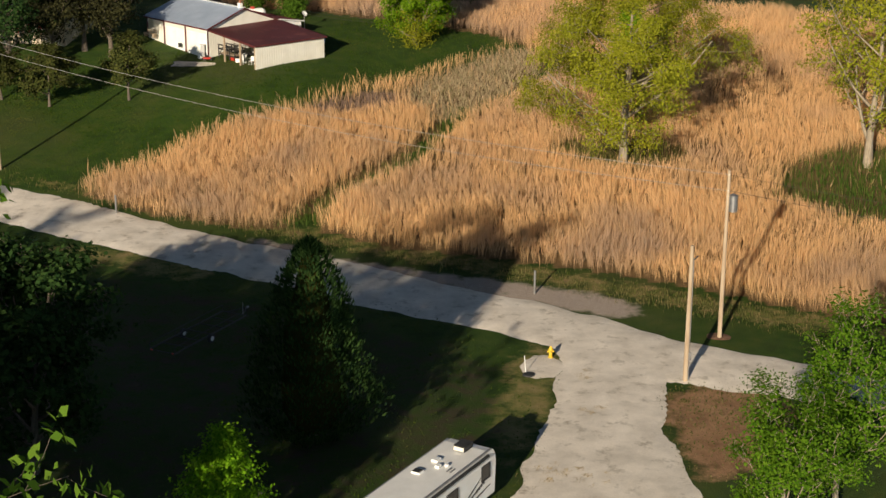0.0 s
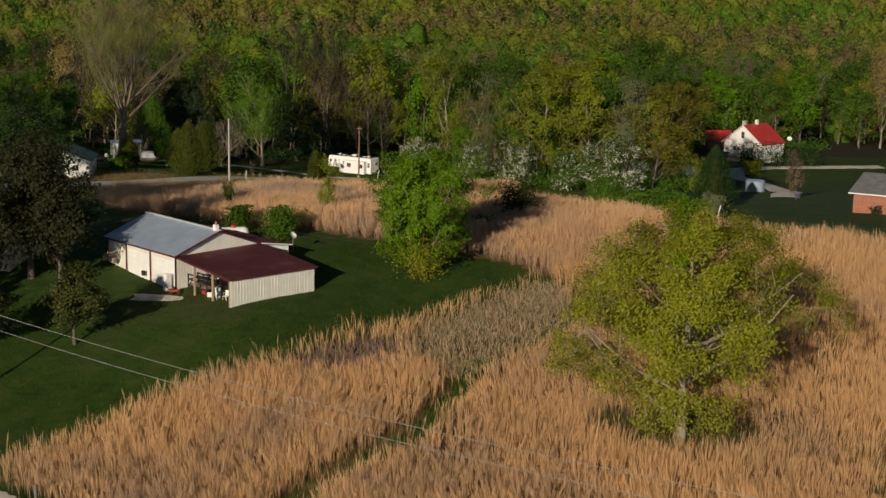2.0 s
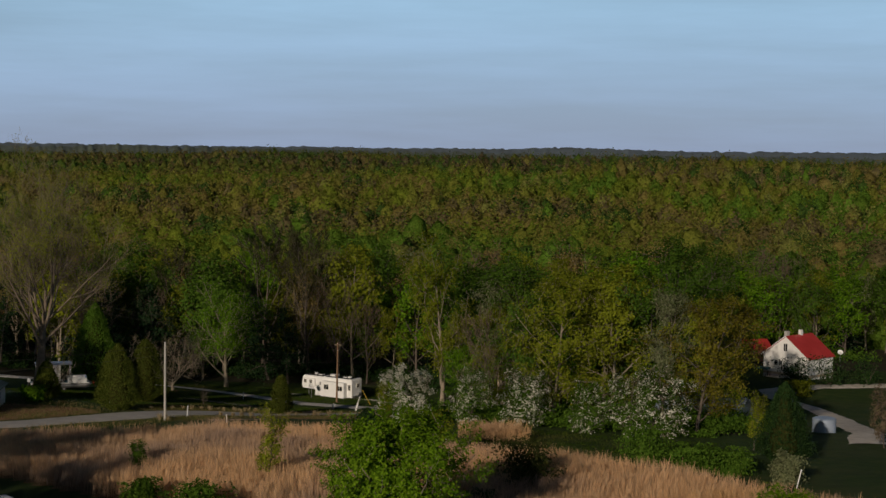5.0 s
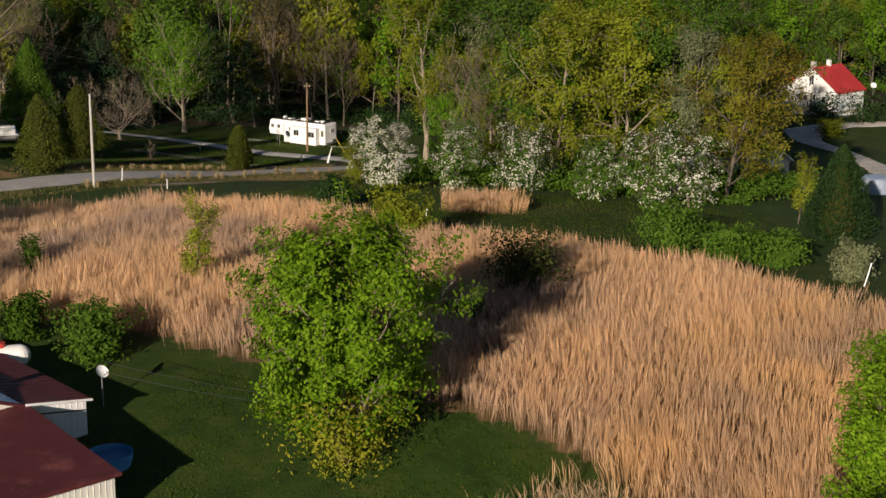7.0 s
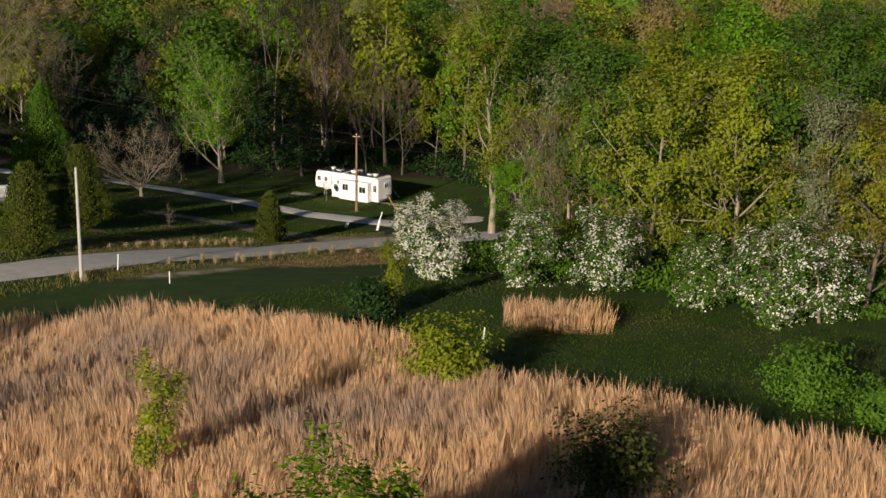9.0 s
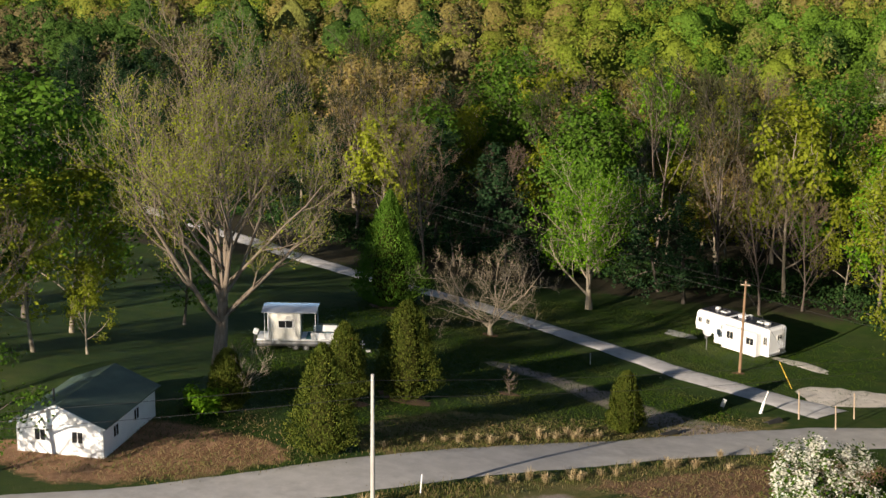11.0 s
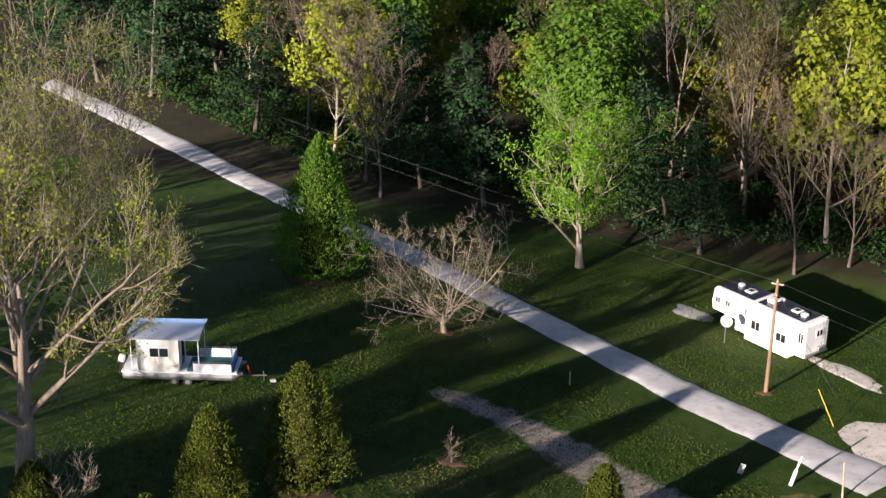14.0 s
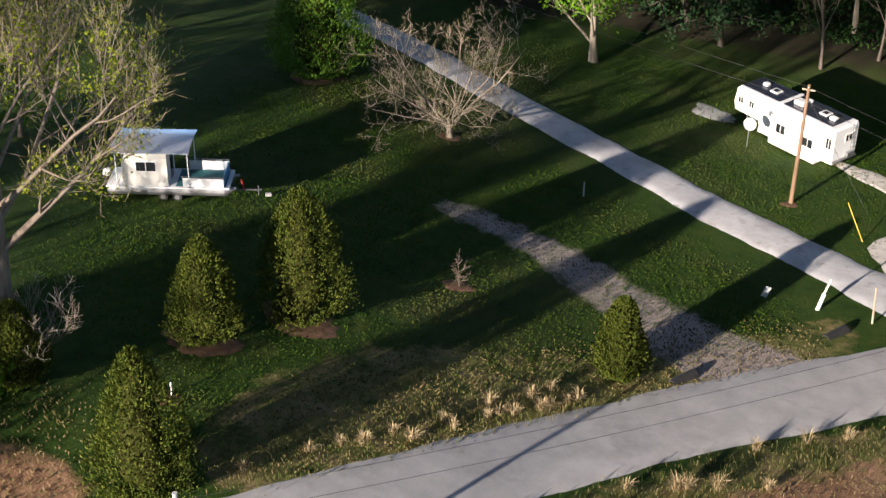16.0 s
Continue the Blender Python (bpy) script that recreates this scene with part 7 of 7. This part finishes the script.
def gable_house(name, x, y, z, turn, width, length, he, hr, wall, roof, label, over=0.35, deep=1.2):
    """A house with its gable end to its own front (-y), the ridge running back."""
    t = thing(name, x, y, z, turn, label, "house")
    for n, s, p in (("front_wall", (width, 0.2, he + deep), (width / 2, 0.1, (he - deep) / 2)), ("rear_wall", (width, 0.2, he + deep), (width / 2, length - 0.1, (he - deep) / 2)),
                    ("side_wall", (0.2, length - 0.4, he + deep), (0.1, length / 2, (he - deep) / 2)), ("side_wall", (0.2, length - 0.4, he + deep), (width - 0.1, length / 2, (he - deep) / 2))):
        part(n, box(s, p, bevel=0.0), wall, t)
    for yy in (0.0, length - 0.2):
        part("gable", prism([(0, he), (width, he), (width / 2, hr)], yy, yy + 0.2), wall, t)
    s = (hr - he) / (width / 2)
    for a, b in ((-over, width / 2), (width + over, width / 2)):
        c = [(a, -over, he - over * s + 0.05), (a, length + over, he - over * s + 0.05), (b, length + over, hr + 0.05), (b, -over, hr + 0.05)]
        if a > 0:
            c = [c[1], c[0], c[3], c[2]]
        else:
            c = [c[0], c[1], c[2], c[3]][::1]
            c = [c[1], c[0], c[3], c[2]]
            c = [c[1], c[0], c[3], c[2]]
        part("roof", sheet(c, 0.12, 0), roof, t)
    for a, b, q in ((-over, width / 2, 0), (width + over, width / 2, 0)):
        part("bargeboard", bar((a, -over - 0.02, he - over * s + 0.0), (b, -over - 0.02, hr + 0.0), 0.07, 6), WHITE, t)
    return t


h = gable_house("house", 58.8, 245.3, -4.85, math.degrees(-0.80), 9.9, 7.9, 3.4, 7.0, WHITE, RED, "white clapboard house with a bright red metal roof")
window(h, (0.8, 1.4), (4.9, -0.03, 4.9))
for x in (2.9, 3.9, 7.4):
    window(h, (0.6, 0.85), (x, -0.03, 1.9))
part("chimney", box((0.7, 0.7, 1.2), (4.6, 0.7, 7.3)), CONCRETE, h, "grey block chimney")
part("chimney", box((0.6, 0.6, 1.2), (4.9, 4.6, 7.3)), WHITE, h, "white chimney")
part("foundation", box((9.92, 7.92, 0.5), (4.95, 3.95, -0.1)), TAN_SIDING, h, "tan block foundation")
part("porch_deck", box((3.2, 1.8, 0.4), (3.4, -1.0, -0.5)), CONCRETE, h)
t = thing("swing_seat", 58.4, 242.6, gz(58.4, 242.6) + 0.3, -40, "teal canopy over a small garden table", "garden seat")
part("canopy", box((2.2, 1.5, 0.12), (0, 0, 1.5), (8, 0, 0), 0.03), TEAL, t)
for x in (-0.9, 0.9):
    part("leg", bar((x, 0, 0), (x, 0, 1.5), 0.04, 6), DARKMETAL, t)
o = gable_house("outbuilding", 58.5, 284, gz(58.5, 284) + 0.6, -75, 5.5, 6.5, 2.4, 4.0, BRICK, RED, "small brown outbuilding with a red metal roof")
part("door", box((1.0, 0.05, 1.9), (2.6, -0.05, 0.95)), DARKMETAL, o)
dsh = dish(71.0, 236.0, gz(71, 236) + 0.2, 5.2, 0.5, "white antenna mast beside the red-roofed house")

# brick house at the edge of the eastern lawn
b = thing("brick_house", 53.2, 98.0, gz(53.2, 98) - 0.1, -28, "red brick house with a grey shingle roof", "house")
for n, s, p in (("front_wall", (15, 0.25, 3.6), (7.5, 0.12, 0.8)), ("rear_wall", (15, 0.25, 3.6), (7.5, 7.9, 0.8)), ("side_wall", (0.25, 7.5, 3.6), (0.12, 4, 0.8)), ("side_wall", (0.25, 7.5, 3.6), (14.88, 4, 0.8))):
    part(n, box(s, p, bevel=0), BRICK, b)
part("roof", sheet([(-0.5, -0.5, 2.55), (15.5, -0.5, 2.55), (15.0, 4, 4.5), (0.0, 4, 4.5)], 0.12), SHINGLE, b)
part("roof", sheet([(15.5, 8.5, 2.55), (-0.5, 8.5, 2.55), (0.0, 4, 4.5), (15.0, 4, 4.5)], 0.12), SHINGLE, b)
for x in (0.06, 14.7):
    g = prism([(0.0, 2.58), (8.0, 2.58), (4.0, 4.45)], x, x + 0.2)
    g.transform(Matrix(((0, 1, 0, 0), (1, 0, 0, 0), (0, 0, 1, 0), (0, 0, 0, 1))))
    part("gable", g, BRICK, b)
part("gutter", box((16, 0.12, 0.14), (7.5, -0.55, 2.55)), WHITE, b, "white gutter")
d = part("door", box((1.0, 0.06, 2.05), (5.2, -0.03, 1.0), bevel=0.01), WHITE, b, "white panelled door")
part("handle", bar((5.55, -0.1, 1.0), (5.55, -0.06, 1.0), 0.03, 8), STEEL, d)
window(b, (1.4, 1.1), (8.4, -0.03, 1.5))
place(bush("bush", 171, 1.0, 0.8, "small dark bush against the brick wall", LEAF_DARK, 300, 0.12, 5), 55.6, 96.2)

# grey-roofed shed and blue tank below the hill
s = gable_house("metal_shed", 38, 141, gz(40, 144), 62, 7, 10, 2.2, 3.6, STEEL, GALV, "low metal shed with a blue-grey roof among trees")
t = thing("water_tank", 47.3, 134.2, gz(47.3, 134.2), 0, "squat blue-grey round water tank beside the drive", "tank")
part("shell", bar((0, 0, 0), (0, 0, 1.6), 1.35, 28), GALV, t)
part("lid", bar((0, 0, 1.6), (0, 0, 1.72), 1.38, 28, 1.2), GALV, t)
for z in (0.4, 0.8, 1.2):
    part("hoop", bar((0, 0, z), (0, 0, z + 0.05), 1.37, 28), GALV, t)

# house behind the western trees, and the green-roofed cottage by the road
w = gable_house("house", -52, 60, gz(-44, 58) + 0.1, -8, 9, 10, 2.8, 4.8, TAN_SIDING, SHINGLE, "tan-sided house with grey roof and red shutters")
w.matrix_basis = pose(-36.5, 53.5, gz(-38, 55) + 0.1, 0, 0, 82)
for yy in (2.2, 5.0):
    k = window(w, (0.9, 1.1), (-0.04, yy, 1.6), (0, 0, -90))
    for dx in (-0.75, 0.75):
        part("shutter", box((0.05, 0.4, 1.2), (-0.05, yy + dx, 1.6), bevel=0.01), REDPAINT, w, "dark red window shutter")
c = gable_house("cottage", -55.5, 129.0, gz(-53, 131), 8, 6.5, 9.0, 2.4, 3.7, WHITE, surface("green_roof", (0.05, 0.085, 0.06), (0.08, 0.12, 0.085), 0.8, 0.6, 0.1, 20), "small white cottage with a dull green roof")
for x in (1.8, 4.6):
    window(c, (0.8, 0.8), (x, -0.03, 1.4))
for yy in (2.0, 5.5):
    window(c, (0.8, 0.8), (6.54, yy, 1.4), (0, 0, 90))
part("flue", bar((2.2, 1.5, 3.2), (2.2, 1.5, 4.3), 0.08, 8), DARKMETAL, c)

# small things along the lane and the roads
t = thing("fire_hydrant", 15.5, -23.4, gz(15.5, -23.4), 0, "yellow fire hydrant on a gravel patch", "hydrant")
part("barrel", bar((0, 0, 0), (0, 0, 0.62), 0.12, 14), YELLOW, t)
part("bonnet", bar((0, 0, 0.62), (0, 0, 0.82), 0.15, 14, 0.05), YELLOW, t)
part("flange", bar((0, 0, 0.58), (0, 0, 0.63), 0.17, 14), YELLOW, t)
part("flange", bar((0, 0, 0.03), (0, 0, 0.09), 0.18, 14), YELLOW, t)
for a in (-1, 1):
    part("nozzle", bar((0, 0, 0.45), (0.22 * a, 0, 0.45), 0.07, 10), YELLOW, t)
part("pumper_nozzle", bar((0, 0, 0.42), (0, -0.24, 0.42), 0.09, 10), YELLOW, t)
t = thing("meter_pit", 14.0, -26.5, gz(14, -26.5), 0, "black round meter lid with a thin white marker stake", "meter pit")
part("lid", bar((0, 0, 0), (0, 0, 0.09), 0.42, 18, 0.38), BLACK, t)
part("stake", bar((-0.2, 0.3, 0), (-0.3, 0.3, 1.2), 0.025, 6), WHITE, t, "thin white plastic stake")
for x, y, hh in ((14.8, -10.5, 1.75), (-20.6, 8.1, 1.6)):
    t = thing("marker_post", x, y, gz(x, y), 0, "grey weathered steel post at the edge of the lane", "post")
    part("shaft", bar((0, 0, -0.2), (0, 0, hh), 0.085, 10), STEEL, t)
    part("cap", bar((0, 0, hh), (0, 0, hh + 0.05), 0.10, 10, 0.05), STEEL, t)
t = thing("marker_post", -11.0, 174.2, gz(-11, 174.2), 0, "leaning white plastic pipe post by the culvert", "post")
part("pipe", bar((0, 0, -0.1), (0.25, 0.35, 1.0), 0.13, 12), WHITE, t)
part("stake", bar((0.22, 0.3, 0.95), (0.5, 0.7, 1.9), 0.07, 8), CREAM, t)
t = thing("utility_marker", -14.2, 174.0, gz(-14.2, 174.0), 20, "small pale diamond sign on the lawn", "sign")
part("plate", box((0.38, 0.03, 0.75), (0, 0, 0.6), (0, 18, 0), 0.01), WHITE, t)
part("stake", bar((0, 0.02, 0), (0, 0.02, 0.5), 0.02, 6), STEEL, t)
for x, y, hh, lx in ((-26.9, 133.2, 1.5, 0.12), (-21.5, 129.2, 0.95, 0.0), (4.2, 113.2, 0.8, 0.1), (35, 85.6, 1.6, 0.4), (-39.2, 145.4, 0.8, 0.0), (-28.6, 182.2, 1.1, 0.0)):
    t = thing("marker_stake", x, y, gz(x, y), 0, "slim white marker stake standing in the grass", "stake")
    part("shaft", bar((0, 0, -0.1), (lx, 0, hh), 0.05, 8), WHITE, t)
    part("cap", bar((lx, 0, hh), (lx, 0, hh + 0.04), 0.055, 8, 0.03), WHITE, t)
for x, y, turn in ((-16.6, 161.6, -30), (-9.6, 171.2, -30)):
    t = thing("culvert_pipe", x, y, gz(x, y) - 0.42, turn, "dark steel culvert mouth in the ditch", "culvert")
    bm = bmesh.new()
    for i in range(20):
        a0, a1 = 6.2832 * i / 20, 6.2832 * (i + 1) / 20
        q = [[(r * math.cos(a), yy, 0.3 + r * math.sin(a)) for a in (a0, a1)] for r, yy in ((0.36, -0.6), (0.36, 1.2), (0.30, 1.2), (0.30, -0.6))]
        for j in range(4):
            p0, p1 = q[j], q[(j + 1) % 4]
            bm.faces.new([bm.verts.new(s) for s in (p0[0], p0[1], p1[1], p1[0])])
    bmesh.ops.remove_doubles(bm, verts=bm.verts, dist=0.001)
    part("pipe", bm, DARKMETAL, t)
for x, y, hh in ((-7.6, 173.9, 2.6), (-4.2, 171.5, 2.2), (-3.2, 176.6, 2.4)):
    t = thing("fence_post", x, y, gz(x, y), 0, "weathered leaning wooden stake by the drive", "post")
    part("shaft", bar((0, 0, -0.2), (-0.15, 0, hh), 0.07, 8, 0.05), WOOD_POLE, t)

# mulch rings and bare pads
def blob(name, x, y, rx, ry, material, label, category, lift=0.04, seed=1, turn=0.0):
    r = np.random.default_rng(seed)
    k, rows = 22, 4
    w = 1 + np.convolve(r.normal(0, 0.22, k + 4), np.ones(3) / 3, "same")[:k]
    v, f = [], []
    c, s = math.cos(radians(turn)), math.sin(radians(turn))
    for i in range(1, rows + 1):
        for j in range(k):
            a = 6.2832 * j / k
            px, py = rx * w[j] * i / rows * math.cos(a), ry * w[j] * i / rows * math.sin(a)
            qx, qy = x + px * c - py * s, y + px * s + py * c
            v.append((qx, qy, gz(qx, qy) + (lift if i < rows else -0.03)))
    v.append((x, y, gz(x, y) + lift))
    f += [(j, (j + 1) % k, rows * k) for j in range(k)]
    f += [((i - 1) * k + j, i * k + j, i * k + (j + 1) % k, (i - 1) * k + (j + 1) % k) for i in range(1, rows) for j in range(k)]
    g = Geo()
    g.add(v, f)
    return tagged(new(name, g.mesh(name, material)), label, category, kind="structure")


for i, (x, y, r) in enumerate(((-37.3, 156.0, 2.6), (-40.5, 150.8, 2.3), (-40, 185.8, 1.0), (-53.4, 191, 2.6), (-31.2, 165.2, 1.2), (-39.2, 145.2, 1.0), (-15.4, 189.0, 0.7), (27.2, -19.0, 1.1))):
    blob("mulch_bed", x, y, r, r * 0.75, MULCH, "bare brown mulch ring on the lawn", "mulch", seed=i + 3)
place(tree_proto("sapling", 118, "tiny bare shrub in a mulch ring", BUDS, GREY_BARK, per=1, spread=0.1, size=0.05, height=1.9, r=0.04, fork=0.05, limbs=10, angle=36, reach=0.5, levels=2, kids=4, rise=0.4, category="sapling"), -31.2, 165.2)
blob("camper_pad", -24.2, 203.2, 2.2, 1.3, CONCRETE, "pale gravel pad at the camper's nose", "pad", seed=21, turn=-30)
blob("camper_pad", -9.8, 195.5, 4.2, 1.3, GRAVEL, "pale gravel strip behind the camper", "pad", seed=22, turn=-40)
blob("parking_pad", -4.4, 184.5, 5.2, 4.4, GRAVEL, "pale gravel turning place by the road", "pad", 0.03, seed=23, turn=30)
blob("hydrant_pad", 15.0, -25.0, 1.6, 2.4, GRAVEL, "ragged gravel round the hydrant", "pad", seed=24)
